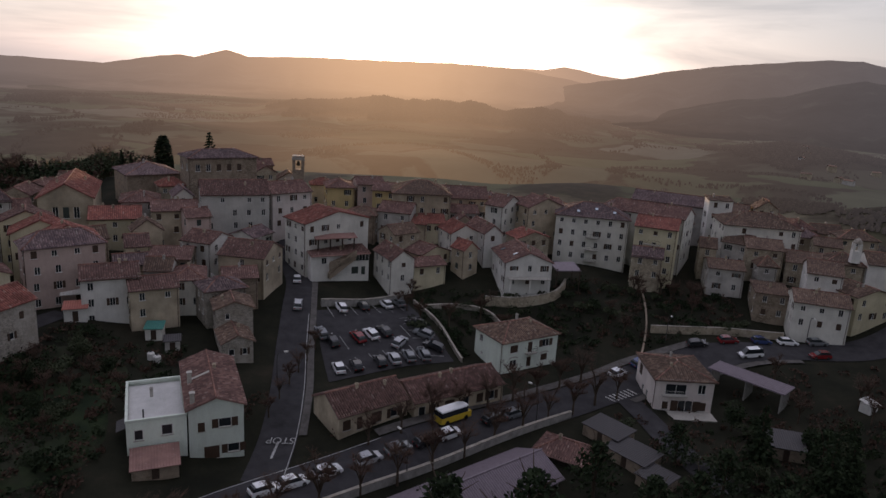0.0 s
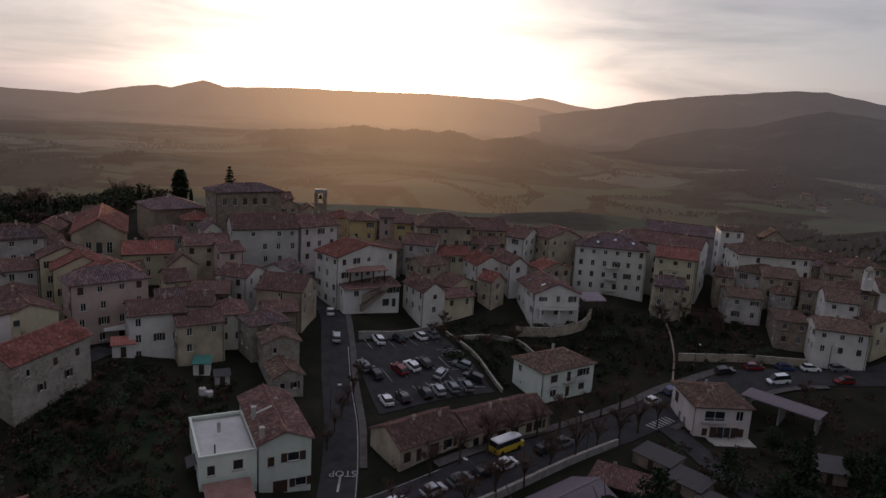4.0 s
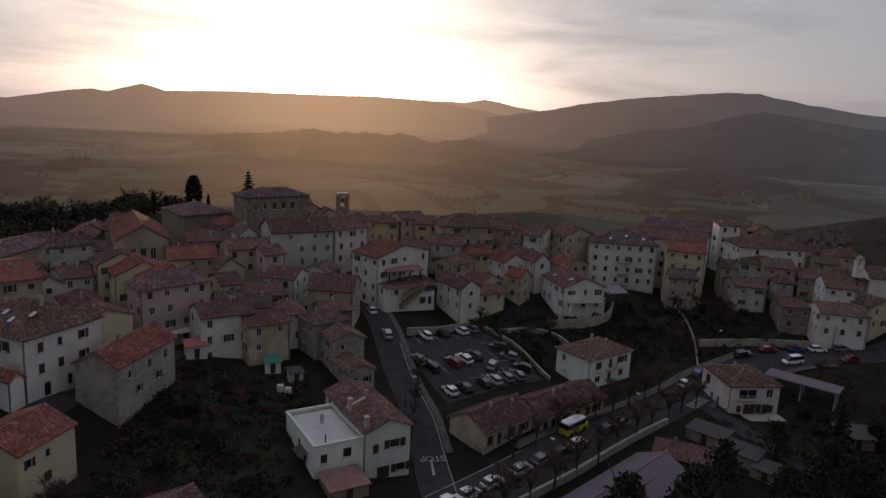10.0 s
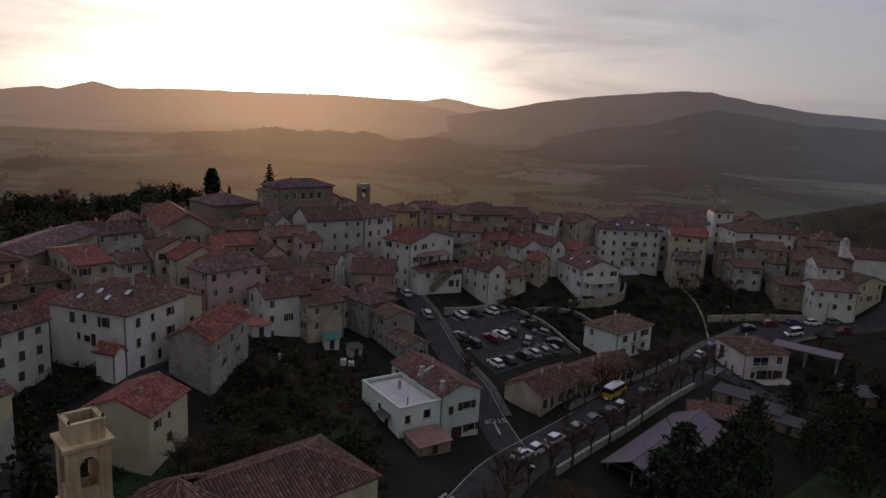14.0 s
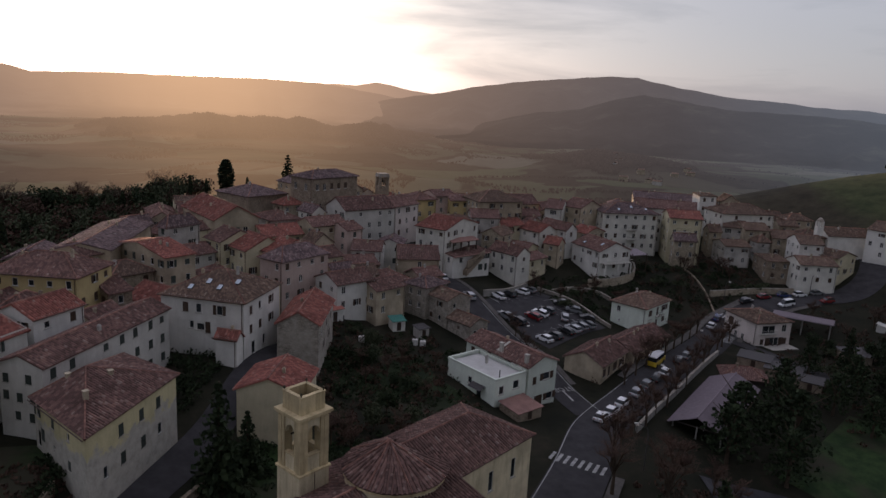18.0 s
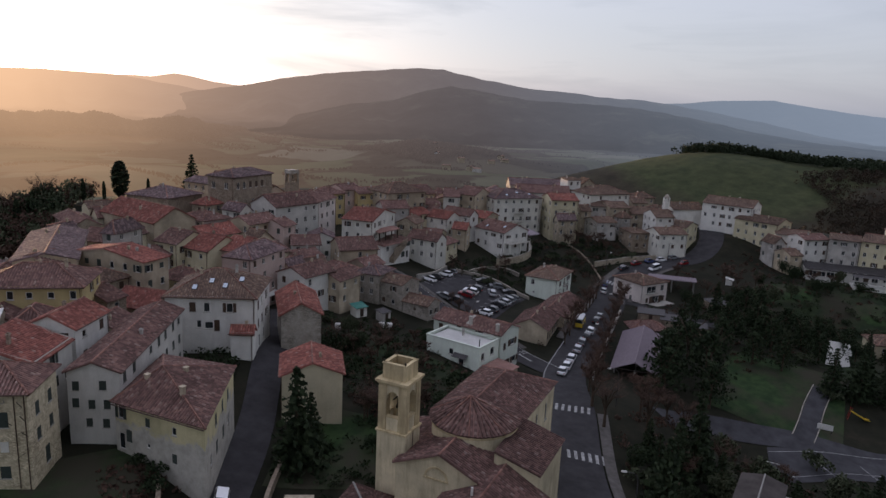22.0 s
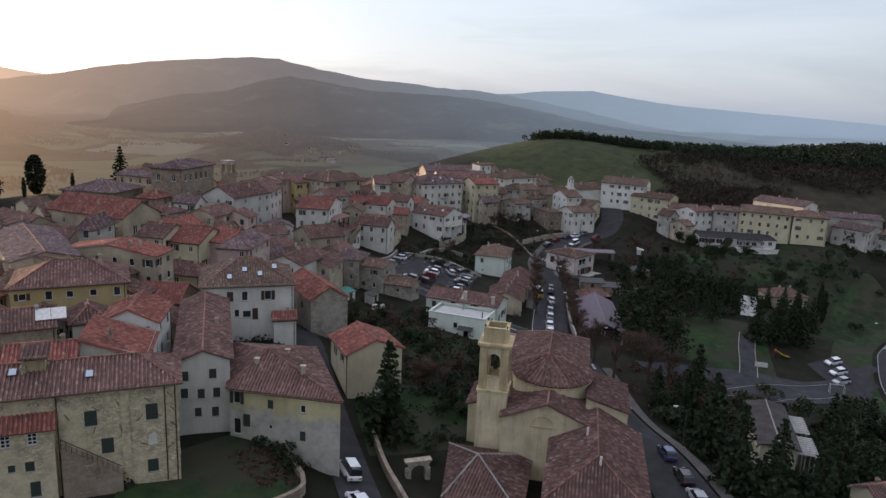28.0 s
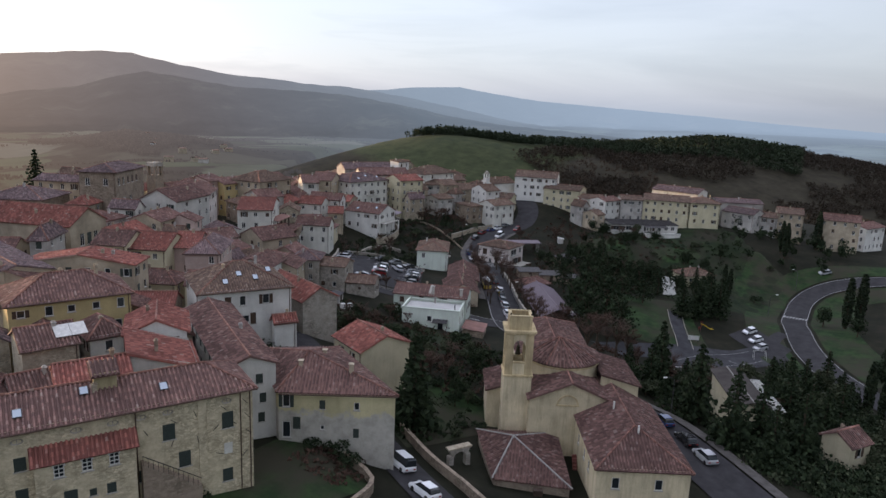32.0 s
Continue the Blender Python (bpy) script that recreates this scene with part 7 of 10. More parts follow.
for k in range(4):
    bm = bmesh.new()
    w = h - 1.24
    box(bm, -w, -h + 0.15, 13.42, w, -h + 0.7, 15.1)
    pf = part("belfry_panel", bm, "church_wall", tower)
    pf.matrix_basis = pose(0, 0, 0, 0, 0, 90 * k)
    bm = bmesh.new()
    arch = [(w * math.cos(math.pi * i / 8), 17.4 + w * math.sin(math.pi * i / 8)) for i in range(9)]
    for (xa, za), (xb, zb) in zip(arch, arch[1:]):
        for yy in (-h + 0.15, -h + 0.7):
            bm.faces.new([bm.verts.new(p) for p in ((xa, yy, za), (xb, yy, zb), (xb, yy, 19.3), (xa, yy, 19.3))])
        bm.faces.new([bm.verts.new(p) for p in ((xa, -h + 0.15, za), (xb, -h + 0.15, zb), (xb, -h + 0.7, zb), (xa, -h + 0.7, za))])
    bmesh.ops.remove_doubles(bm, verts=bm.verts, dist=0.002)
    pf = part("belfry_arch", bm, "church_wall", tower)
    pf.matrix_basis = pose(0, 0, 0, 0, 0, 90 * k)
    bm = bmesh.new()
    box(bm, -w - 0.05, -h + 0.02, 15.1, w + 0.05, -h + 0.75, 15.25)
    sf = part("ledge", bm, "church_trim", tower)
    sf.matrix_basis = pose(0, 0, 0, 0, 0, 90 * k)
bm = bmesh.new()
box(bm, -h - 0.2, -h - 0.2, 19.3, h + 0.2, h + 0.2, 19.55)
box(bm, -h - 0.45, -h - 0.45, 19.55, h + 0.45, h + 0.45, 19.85)
part("cornice", bm, "church_trim", tower)
for x0, y0, x1, y1 in ((-1.9, -1.9, 1.9, -1.5), (-1.9, 1.5, 1.9, 1.9), (-1.9, -1.5, -1.5, 1.5), (1.5, -1.5, 1.9, 1.5)):
    bm = bmesh.new()
    box(bm, x0, y0, 19.85, x1, y1, 21.7)
    box(bm, x0 - 0.08, y0 - 0.08, 21.7, x1 + 0.08, y1 + 0.08, 21.85)
    part("parapet", bm, "church_trim", tower)
for sx, sy in ((-1, -1), (1, -1), (1, 1), (-1, 1)):
    bm = bmesh.new()
    bmesh.ops.create_uvsphere(bm, u_segments=8, v_segments=6, radius=0.16, matrix=Matrix.Translation((sx * 1.75, sy * 1.75, 22.1)))
    tube(bm, ((sx * 1.75, sy * 1.75, 21.85), (sx * 1.75, sy * 1.75, 22.05)), 0.07)
    part("finial", bm, "bronze", tower)
bm = bmesh.new()
prof = ((0.0, 17.2), (0.2, 17.15), (0.3, 16.8), (0.36, 16.3), (0.5, 15.95), (0.55, 15.85))
rings = [[bm.verts.new((r * math.cos(math.pi * k / 6), r * math.sin(math.pi * k / 6), z)) for k in range(12)] for r, z in prof[1:]]
for r0, r1 in zip(rings, rings[1:]):
    for k in range(12):
        bm.faces.new((r0[k], r0[(k + 1) % 12], r1[(k + 1) % 12], r1[k]))
bm.faces.new(rings[0])
tube(bm, ((-2, 0, 17.4), (2, 0, 17.4)), 0.1)
part("bell", bm, "bronze", tower, "dark bronze bell on its beam")
bm = bmesh.new()
tube(bm, ((0, -h - 0.2, 13.2), (0, -h - 0.2, 3)), 0.05)
part("downpipe", bm, "gutter", tower)

# rectory and sacristy
rectory = empty("rectory", CH, "cream plaster rectory with hipped tile roof", "house")
roofed_block(rectory, -24.6, -5.7, -12.9, -1.6, 0, 8.9, 2.9, "x", hips=(True, False), holes=(
    (3, 2.4, 6.9, 0.95, 1.5), (3, 7.6, 6.9, 0.95, 1.4), (3, 2.4, 3.7, 0.95, 1.4), (3, 7.6, 3.7, 0.95, 1.4), (2, 3.5, 6.7, 0.9, 1.4), (2, 7.5, 6.7, 0.9, 1.4), (2, 11.5, 6.7, 0.9, 1.4), (2, 14.5, 6.7, 0.9, 1.4), (0, 4, 6.7, 0.9, 1.4), (0, 9, 6.7, 0.9, 1.4)))
for u, w in ((-13, -6), (-20, -7.5)):
    bm = bmesh.new()
    tube(bm, ((u, w, 9.5), (u, w, 12.3)), 0.14)
    part("flue", bm, "frame_white", rectory)
sacristy = empty("sacristy", CH, "low sacristy with lichen-spotted tiled roofs", "house")
SACRISTY_RING = [Vector(p) for p in ((-23.0, 0.8, 4.9), (-8.6, 0.6, 5.2), (-8.3, 12.2, 5.0), (-21.4, 10.6, 4.9))]
bm = bmesh.new()
for p, q in zip(SACRISTY_RING, SACRISTY_RING[1:] + SACRISTY_RING[:1]):
    a, b = (r + (Vector((-14.5, 6, 5)) - r).normalized() * 0.45 for r in (p, q))
    bm.faces.new([bm.verts.new(v) for v in ((a.x, a.y, -1), (b.x, b.y, -1), (b.x, b.y, b.z), (a.x, a.y, a.z))])
part("wall", bm, "stone_brown", sacristy)
SACRISTY_TOP = Vector((-14.0, 7.4, 7.1))
cap = bmesh.new()
for p, q in zip(SACRISTY_RING, SACRISTY_RING[1:] + SACRISTY_RING[:1]):
    rm = bmesh.new()
    slope(rm, p, q, SACRISTY_TOP, SACRISTY_TOP, fine=True)
    part("roof_slope", rm, "tile_church", sacristy)
    caps(cap, p, SACRISTY_TOP)
part("ridge_tiles", cap, "concrete", sacristy, "pale mortared ridge tiles")
bm = bmesh.new()
box(bm, -23.15, 4.4, 2.4, -22.45, 5.5, 4.5)
part("door", bm, "wood_door", sacristy)
for i in range(9):
    bm = bmesh.new()
    box(bm, -15.5 + 0.3 * i, -1.55, 1.0 + 0.35 * i, -15.2 + 0.3 * i, -0.95, 1.35 + 0.35 * i)
    part("stair_step", bm, "tile_red", sacristy, "red brick step")
gateway = empty("stone_gateway", pose(-85.6, 51.2, 2.6, 0, 0, -28), "weathered stone gateway arch beside the lane", "gateway")
for sx in (-1.6, 0.95):
    bm = bmesh.new()
    box(bm, sx, -0.4, 0, sx + 0.65, 0.4, 2.6)
    part("pier", bm, "stone_grey", gateway)
bm = bmesh.new()
for k in range(8):
    a0, a1 = math.pi * k / 8, math.pi * (k + 1) / 8
    lo, hi = ((0.95 * math.cos(a), 2.3 + 0.85 * math.sin(a)) for a in (a0, a1))
    box_pts = [(lo[0], lo[1]), (hi[0], hi[1]), (hi[0] * 1.68, 3.6), (lo[0] * 1.68, 3.6)]
    front, back = ([bm.verts.new((x, yy, z)) for x, z in box_pts] for yy in (-0.4, 0.4))
    bm.faces.new(front), bm.faces.new(back[::-1])
    for m in range(4):
        bm.faces.new((front[m], front[(m + 1) % 4], back[(m + 1) % 4], back[m]))
bmesh.ops.remove_doubles(bm, verts=bm.verts, dist=0.002)
part("arch", bm, "stone_grey", gateway)
bm = bmesh.new()
box(bm, -1.75, -0.5, 3.6, 1.75, 0.5, 3.8)
part("coping", bm, "stone_tan", gateway)


# ---- cars ----
def lofted(bm, rings, mi=0, close=True):
    vs = [[bm.verts.new(p) for p in r] for r in rings]
    n = len(vs[0])
    for a, b in zip(vs, vs[1:]):
        for k in range(n):
            bm.faces.new((a[k], a[(k + 1) % n], b[(k + 1) % n], b[k])).material_index = mi
    if close:
        bm.faces.new(vs[0][::-1]), bm.faces.new(vs[-1])


def make_car(paint, label, length=4.2, high=1.48, van=False):
    """A small car on its wheels, nose to +x."""
    s = length / 4.2
    car = empty("van" if van else "car", Matrix(), label, "van" if van else "car", "parked cars")
    w = 0.86
    body = bmesh.new()
    prof = [(-2.1, 0.45, 0.80), (-2.0, 0.28, 0.95), (-1.2, 0.2, 0.98), (0.6, 0.2, 0.95), (1.2, 0.2, 0.90), (1.9, 0.25, 0.74), (2.1, 0.4, 0.62)]
    lofted(body, [[(x * s, -w, lo), (x * s, w, lo), (x * s, w, (lo + hi) / 2), (x * s, w - 0.08, hi), (x * s, -w + 0.08, hi), (x * s, -w, (lo + hi) / 2)] for x, lo, hi in prof])
    part("body", body, paint, car)
    cab = bmesh.new()
    cp = [(-1.95, 0.95, 1.0), (-1.75, 0.95, high - 0.1), (-1.2, 0.95, high), (0.1, 0.95, high), (0.45, 0.95, high - 0.08), (1.15, 0.9, 0.93)] if not van else [(-2.0, 0.95, high - 0.1), (-1.9, 0.95, high), (0.6, 0.95, high), (0.9, 0.95, high - 0.1), (1.5, 0.9, 1.0)]
    lofted(cab, [[(x * s, -w + 0.08, lo), (x * s, w - 0.08, lo), (x * s, w - 0.2, hi), (x * s, -w + 0.2, hi)] for x, lo, hi in cp])
    part("cabin_glass", cab, "glass", car, "dark window glass")
    roof = bmesh.new()
    box(roof, -1.45 * s, -w + 0.2, high - 0.02, 0.2 * s if not van else 0.6 * s, w - 0.2, high + 0.03)
    part("roof", roof, paint, car)
    for sx in (-1.3, 1.3):
        for sy in (-1, 1):
            t = bmesh.new()
            tube(t, ((sx * s, sy * (w - 0.18), 0.31), (sx * s, sy * (w + 0.01), 0.31)), 0.31, 12)
            wh = part("wheel", t, "rubber", car)
            t = bmesh.new()
            tube(t, ((sx * s, sy * (w + 0.01), 0.31), (sx * s, sy * (w + 0.03), 0.31)), 0.19, 8)
            part("rim", t, "chrome", wh)
    for sx, mat, nm in ((2.06, "chrome", "headlight"), (-2.08, "light_red", "tail_light")):
        for sy in (-0.6, 0.6):
            t = bmesh.new()
            box(t, sx * s - 0.05, sy - 0.17, 0.58, sx * s + 0.05, sy + 0.17, 0.74)
            part(nm, t, mat, car)
    return car


CARS = {}


def put_car(paint, x, y, heading, van=False):
    words = {"car_white": "white", "car_grey": "dark grey", "car_black": "black", "car_red": "red", "car_blue": "dark blue", "car_silver": "silver"}[paint]
    m = pose(x, y, ground(x, y) + 0.2, 0, 0, heading)
    # settle on the slope
    dx, dy = ground(x + 1.5, y) - ground(x - 1.5, y), ground(x, y + 1.5) - ground(x, y - 1.5)
    up = Vector((-dx / 3, -dy / 3, 1)).normalized()
    q = Vector((0, 0, 1)).rotation_difference(up).to_matrix().to_4x4()
    m = Matrix.Translation((x, y, ground(x, y) + 0.17)) @ q @ pose(0, 0, 0, 0, 0, heading)
    if (paint, van) not in CARS:
        CARS[(paint, van)] = make_car(paint, f"{words} {'delivery van' if van else 'hatchback car'} parked on the asphalt", 4.6 if van else 4.1, 1.85 if van else 1.48, van)
        CARS[(paint, van)].matrix_basis = m
    else:
        copy_thing(CARS[(paint, van)], m)


for paint, x, y, hd in (
        ("car_white", -20.0, 77.6, 38), ("car_white", -16.8, 79.8, 38), ("car_white", -12.8, 82.9, 38), ("car_silver", -7.6, 86.6, 38), ("car_grey", -3.6, 89.6, 38), ("car_white", 3.9, 94.6, 38), ("car_black", 0.4, 92.2, 38), ("car_black", 11.0, 99.9, 38), ("car_grey", 14.6, 102.4, 38),
        ("car_white", 37.0, 123.4, 40), ("car_blue", 42.5, 128.2, 38),
        ("car_black", 56.0, 133.8, 5), ("car_red", 62.8, 134.8, 4), ("car_blue", 70.0, 135.2, 2), ("car_white", 75.6, 135.2, 0), ("car_grey", 82.0, 135.4, 0), ("car_red", 79.0, 128.6, 183),
        ("car_white", -18.6, 134.0, 118), ("car_black", -14.4, 137.0, 118), ("car_white", -9.6, 139.6, 118), ("car_grey", -7.0, 141.0, 118),
        ("car_white", -11.2, 124.4, 125), ("car_red", -13.6, 123.0, 125), ("car_black", -8.8, 125.8, 125), ("car_silver", -5.6, 122.6, 66), ("car_black", -2.9, 130.6, 160), ("car_grey", -1.2, 127.0, 160), ("car_black", 0.9, 123.6, 160),
        ("car_grey", -0.9, 119.8, 112), ("car_grey", -3.6, 118.2, 112), ("car_silver", -6.2, 116.6, 112), ("car_black", -8.6, 115.2, 112), ("car_white", -15.6, 111.6, 112), ("car_black", -12.6, 113.0, 112), ("car_black", -18.2, 121.0, 120), ("car_grey", -20.6, 123.0, 120),
        ("car_white", -29.9, 145.2, 100), ("car_silver", -26.9, 131.6, 98),
        ("car_white", -97.6, 48.4, 74), ("car_silver", -61.0, 25.0, 45), ("car_black", -57.4, 28.6, 45), ("car_blue", -53.0, 33.2, 45),
        ("car_white", 41.0, 35.6, 150), ("car_white", 36.6, 33.2, 150), ("car_silver", 32.0, 31.2, 150), ("car_silver", 112.0, 24.0, 128)):
    put_car(paint, x, y, hd)
put_car("car_white", -94.0, 54.7, 70, True)
put_car("car_white", 65.0, 128.6, 182, True)


# ---- school bus ----
bus = empty("minibus", pose(4.5, 99.0, ground(4.5, 99.0) + 0.18, 0, 0, 38), "yellow minibus with a white roof standing on the road", "bus")
bm = bmesh.new()
lofted(bm, [[(x, -1.05, 0.35), (x, 1.05, 0.35), (x, 1.05, 1.35), (x, -1.05, 1.35)] for x in (-3.0, 2.7, 3.0)])
part("body", bm, "bus_yellow", bus)
bm = bmesh.new()
lofted(bm, [[(x, -1.0, 1.35), (x, 1.0, 1.35), (x, 0.95, 2.25), (x, -0.95, 2.25)] for x in (-2.95, 2.3)])
part("window_band", bm, "glass", bus, "dark window band")
bm = bmesh.new()
lofted(bm, [[(x, -0.98 + i, 2.25), (x, 0.98 - i, 2.25), (x, 0.9 - i, 2.45), (x, -0.9 + i, 2.45)] for x, i in ((-2.95, 0.05), (-2.6, 0), (2.0, 0), (2.4, 0.1))])
part("roof", bm, "car_white", bus)
for sx in (-1.9, 1.9):
    for sy in (-0.95, 0.95):
        bm = bmesh.new()
        tube(bm, ((sx, sy - 0.12, 0.42), (sx, sy + 0.12, 0.42)), 0.42, 12)
        part("wheel", bm, "rubber", bus)


# ---- the skewed plaster house and the gabled house behind it ----
def tri_roof(thing, ring, apex, tile="tile_dark"):
    """A pyramid roof over any ring of eave corners; each side is one slope."""
    cap = bmesh.new()
    for p, q in zip(ring, ring[1:] + ring[:1]):
        rm = bmesh.new()
        slope(rm, p, q, apex, apex, fine=True)
        part("roof_slope", rm, tile, thing)
        caps(cap, p, apex)
    part("ridge_tiles", cap, "ridge", thing)


def openings(thing, p0, ux, spots, shutter="", frame_only=False):
    """Windows on a wall line; spots: (along, height, width, height of the opening, state)."""
    for u, z, w, h, state in spots:
        fr, pa, sh, si = window_mesh(w, h, "")
        if not fr.materials:
            fr.materials.append(MATS["frame_white"]), pa.materials.append(MATS["glass"]), si.materials.append(MATS["stone_trim"])
        wob = share("window", fr, thing, Matrix.Translation(p0 + ux * u + Vector((0, 0, z))) @ Matrix.Rotation(math.atan2(ux.y, ux.x), 4, "Z"))
        share("pane", pa, wob, Matrix()), share("sill", si, wob, Matrix())
        if state == "closed":
            sm = shutter_mesh(sh, shutter)
            share("shutter", sm, wob, pose(-w / 4, 0.03, 0)), share("shutter", sm, wob, pose(w / 4, 0.03, 0))
        elif state == "open":
            sm = shutter_mesh(sh, shutter)
            share("shutter", sm, wob, pose(-w * 0.76, 0, 0)), share("shutter", sm, wob, pose(w * 0.76, 0, 0))


skew = empty("plaster_house", Matrix(), "tall ochre and grey plaster house with hipped red tile roof", "house")
ring = [Vector((-103.4, 66.2, 0)), Vector((-95.55, 54.5, 0)), Vector((-88.0, 70.6, 0)), Vector((-95.5, 79.0, 0))]
SKEW_WINS = {0: [(0.95, 15.0, 0.9, 1.7, "open"), (5.3, 14.6, 0.7, 1.1, "closed"), (9.45, 14.5, 0.7, 1.0, ""), (0.95, 11.2, 1.0, 2.1, ""), (2.2, 12.1, 0.9, 1.6, "closed"), (5.3, 11.6, 0.5, 0.6, ""), (9.4, 11.0, 0.7, 1.2, "closed")],
             1: [(3.0, 10.5, 0.8, 1.5, ""), (6.0, 14.2, 0.9, 1.5, "closed"), (6.2, 10.6, 0.9, 1.5, "closed"), (10.0, 14.2, 0.9, 1.5, "closed"), (10.2, 10.6, 0.9, 1.5, "closed"), (13.6, 14.2, 0.9, 1.5, "closed"), (13.8, 10.6, 0.9, 1.5, "")]}
bm = bmesh.new()
for k, (p, q) in enumerate(zip(ring, ring[1:] + ring[:1])):
    ux = (q - p).normalized()
    spots = SKEW_WINS.get(k, [])
    facade(bm, p, ux, (q - p).length, 5.0, 16.3, [(u - w / 2, u + w / 2, z - h / 2, z + h / 2) for u, z, w, h, st in spots])
    openings(skew, p, ux, spots, "shutter_green")
part("wall", bm, "ochre_house", skew, "ochre plaster fading to bare grey render")
mid = sum(ring, Vector()) / 4
tri_roof(skew, [p + (p - mid).normalized() * 0.55 + Vector((0, 0, 16.2)) for p in ring], Vector((-97.7, 66.6, 19.5)))
bm = bmesh.new()
tube(bm, (tuple(ring[0] + Vector((-0.5, -0.5, 16.05))), tuple(ring[1] + Vector((-0.2, -0.5, 16.05)))), 0.08, 5)
part("gutter", bm, "gutter", skew)
for px, py in ((-99.6, 66.2), (-96.6, 60.6), (-95.0, 66.5)):
    bm = bmesh.new()
    box(bm, -0.25, -0.25, 16.5, 0.25, 0.25, 18.9)
    box(bm, -0.33, -0.33, 18.9, 0.33, 0.33, 19.0)
    part("chimney", bm, "tan", skew).matrix_basis = pose(px, py, 0, 0, 0, -56)

# ---- palace details ----
palace = bpy.data.objects["stone_palace"]
PZ = palace.matrix_basis.translation.z
FRONT = -3.8


def on_front(name, make, material, u, z, turn=0.0, out=0.0, label=""):
    bm = bmesh.new()
    make(bm)
    ob = part(name, bm, material, palace, label)
    ob.matrix_basis = pose(u, FRONT - out, z - PZ, 0, turn, 0)
    return ob


def oval(bm):
    ring_out, ring_in = ([bm.verts.new((r * math.cos(math.pi * k / 8), y, r * 0.55 * math.sin(math.pi * k / 8))) for k in range(16)] for r, y in ((0.52, -0.06), (0.34, 0.03)))
    bm.faces.new(ring_in).material_index = 1
    for k in range(16):
        bm.faces.new((ring_out[k], ring_out[(k + 1) % 16], ring_in[(k + 1) % 16], ring_in[k]))
    box(bm, -0.04, -0.05, -0.2, 0.04, 0.0, 0.2)


for u in (-8.0, -2.84, 1.77, 4.81, 7.21, 9.66, 15.32):
    on_front("oval_vent", oval, ("stone_grey", "dark"), u, 20.3, out=0.02, label="oval attic vent with stone rim")
for u, z, a in ((7.6, 18.6, 60), (10.2, 19.2, 40), (10.0, 17.0, -70), (12.4, 16.8, 80), (12.2, 19.6, 70), (14.2, 17.6, -45), (16.0, 17.8, 40), (17.4, 18.3, 50), (17.5, 16.5, 40), (17.2, 19.9, 50), (15.0, 19.6, 45), (14.5, 14.7, 20), (17.1, 14.1, -40)):
    on_front("wall_anchor", lambda bm: box(bm, -0.4, -0.05, -0.03, 0.4, 0.02, 0.03), "iron", u, z, a)
on_front("blind_panel", lambda bm: box(bm, -0.42, -0.05, -0.6, 0.42, 0.02, 0.6), "white_grey", 15.4, 15.07)
on_front("pilaster", lambda bm: box(bm, -0.4, -0.12, 0, 0.4, 0.05, 11.4), "stone", 12.9, 9.7)
for u in (6.75, 16.7):
    on_front("downpipe", lambda bm: tube(bm, ((0, -0.1, 0), (0, -0.1, 10.9)), 0.06, 5), "gutter", u, 10.2)
# annex with its lean-to roof
bm = bmesh.new()
AX0, AX1, AY = -1.75, 6.5, FRONT - 1.1
aw = [(0.12, 17.2), (2.38, 17.25), (4.64, 17.25)]
al = [(4.27, 14.4, 0.8, 1.0), (0.92, 14.5, 1.1, 1.2), (2.72, 14.4, 0.6, 0.7), (4.6, 11.9, 0.9, 1.6), (1.0, 11.8, 0.9, 1.4)]
facade(bm, Vector((AX0, AY, 0)), Vector((1, 0, 0)), AX1 - AX0, 0, 18.25 - PZ, [(u - AX0 - 0.43, u - AX0 + 0.43, z - PZ - 0.62, z - PZ + 0.62) for u, z in aw] + [(u - AX0 - w / 2, u - AX0 + w / 2, z - PZ - h / 2, z - PZ + h / 2) for u, z, w, h in al])
for ux0 in (AX0, AX1):
    bm.faces.new([bm.verts.new(p) for p in ((ux0, AY, 0), (ux0, FRONT, 0), (ux0, FRONT, 19.35 - PZ), (ux0, AY, 18.25 - PZ))])
annex = part("annex_wall", bm, "stone", palace)
openings(palace, Vector((AX0, AY, 0)), Vector((1, 0, 0)), [(u - AX0, z - PZ, 0.86, 1.24, "") for u, z in aw] + [(u - AX0, z - PZ, w, h, "closed") for u, z, w, h in al], "shutter_green")
for u, z in aw:
    for px, pz, sx, sz in ((0, 0, 0.04, 0.6), (0, -0.2, 0.4, 0.035), (0, 0.2, 0.4, 0.035)):
        on_front("glazing_bar", lambda bm: box(bm, -sx, -1.07, -sz, sx, -1.0, sz), "frame_white", u + px, z + pz)
    for a in range(5):
        on_front("arch_head", lambda bm: box(bm, -0.16, -1.16, -0.06, 0.16, -1.08, 0.06), "frame_white", u + 0.46 * math.cos(math.pi * (a + 0.5) / 5), z + 0.55 + 0.22 * math.sin(math.pi * (a + 0.5) / 5), 90 - 180 * (a + 0.5) / 5)
rm = bmesh.new()
slope(rm, (AX0 - 0.35, AY - 0.35, 18.1 - PZ), (AX1 + 0.3, AY - 0.35, 18.1 - PZ), (AX0 - 0.35, FRONT, 19.5 - PZ), (AX1 + 0.3, FRONT, 19.5 - PZ), fine=True)
part("annex_roof", rm, "tile_red", palace, "lean-to roof of red clay tiles")
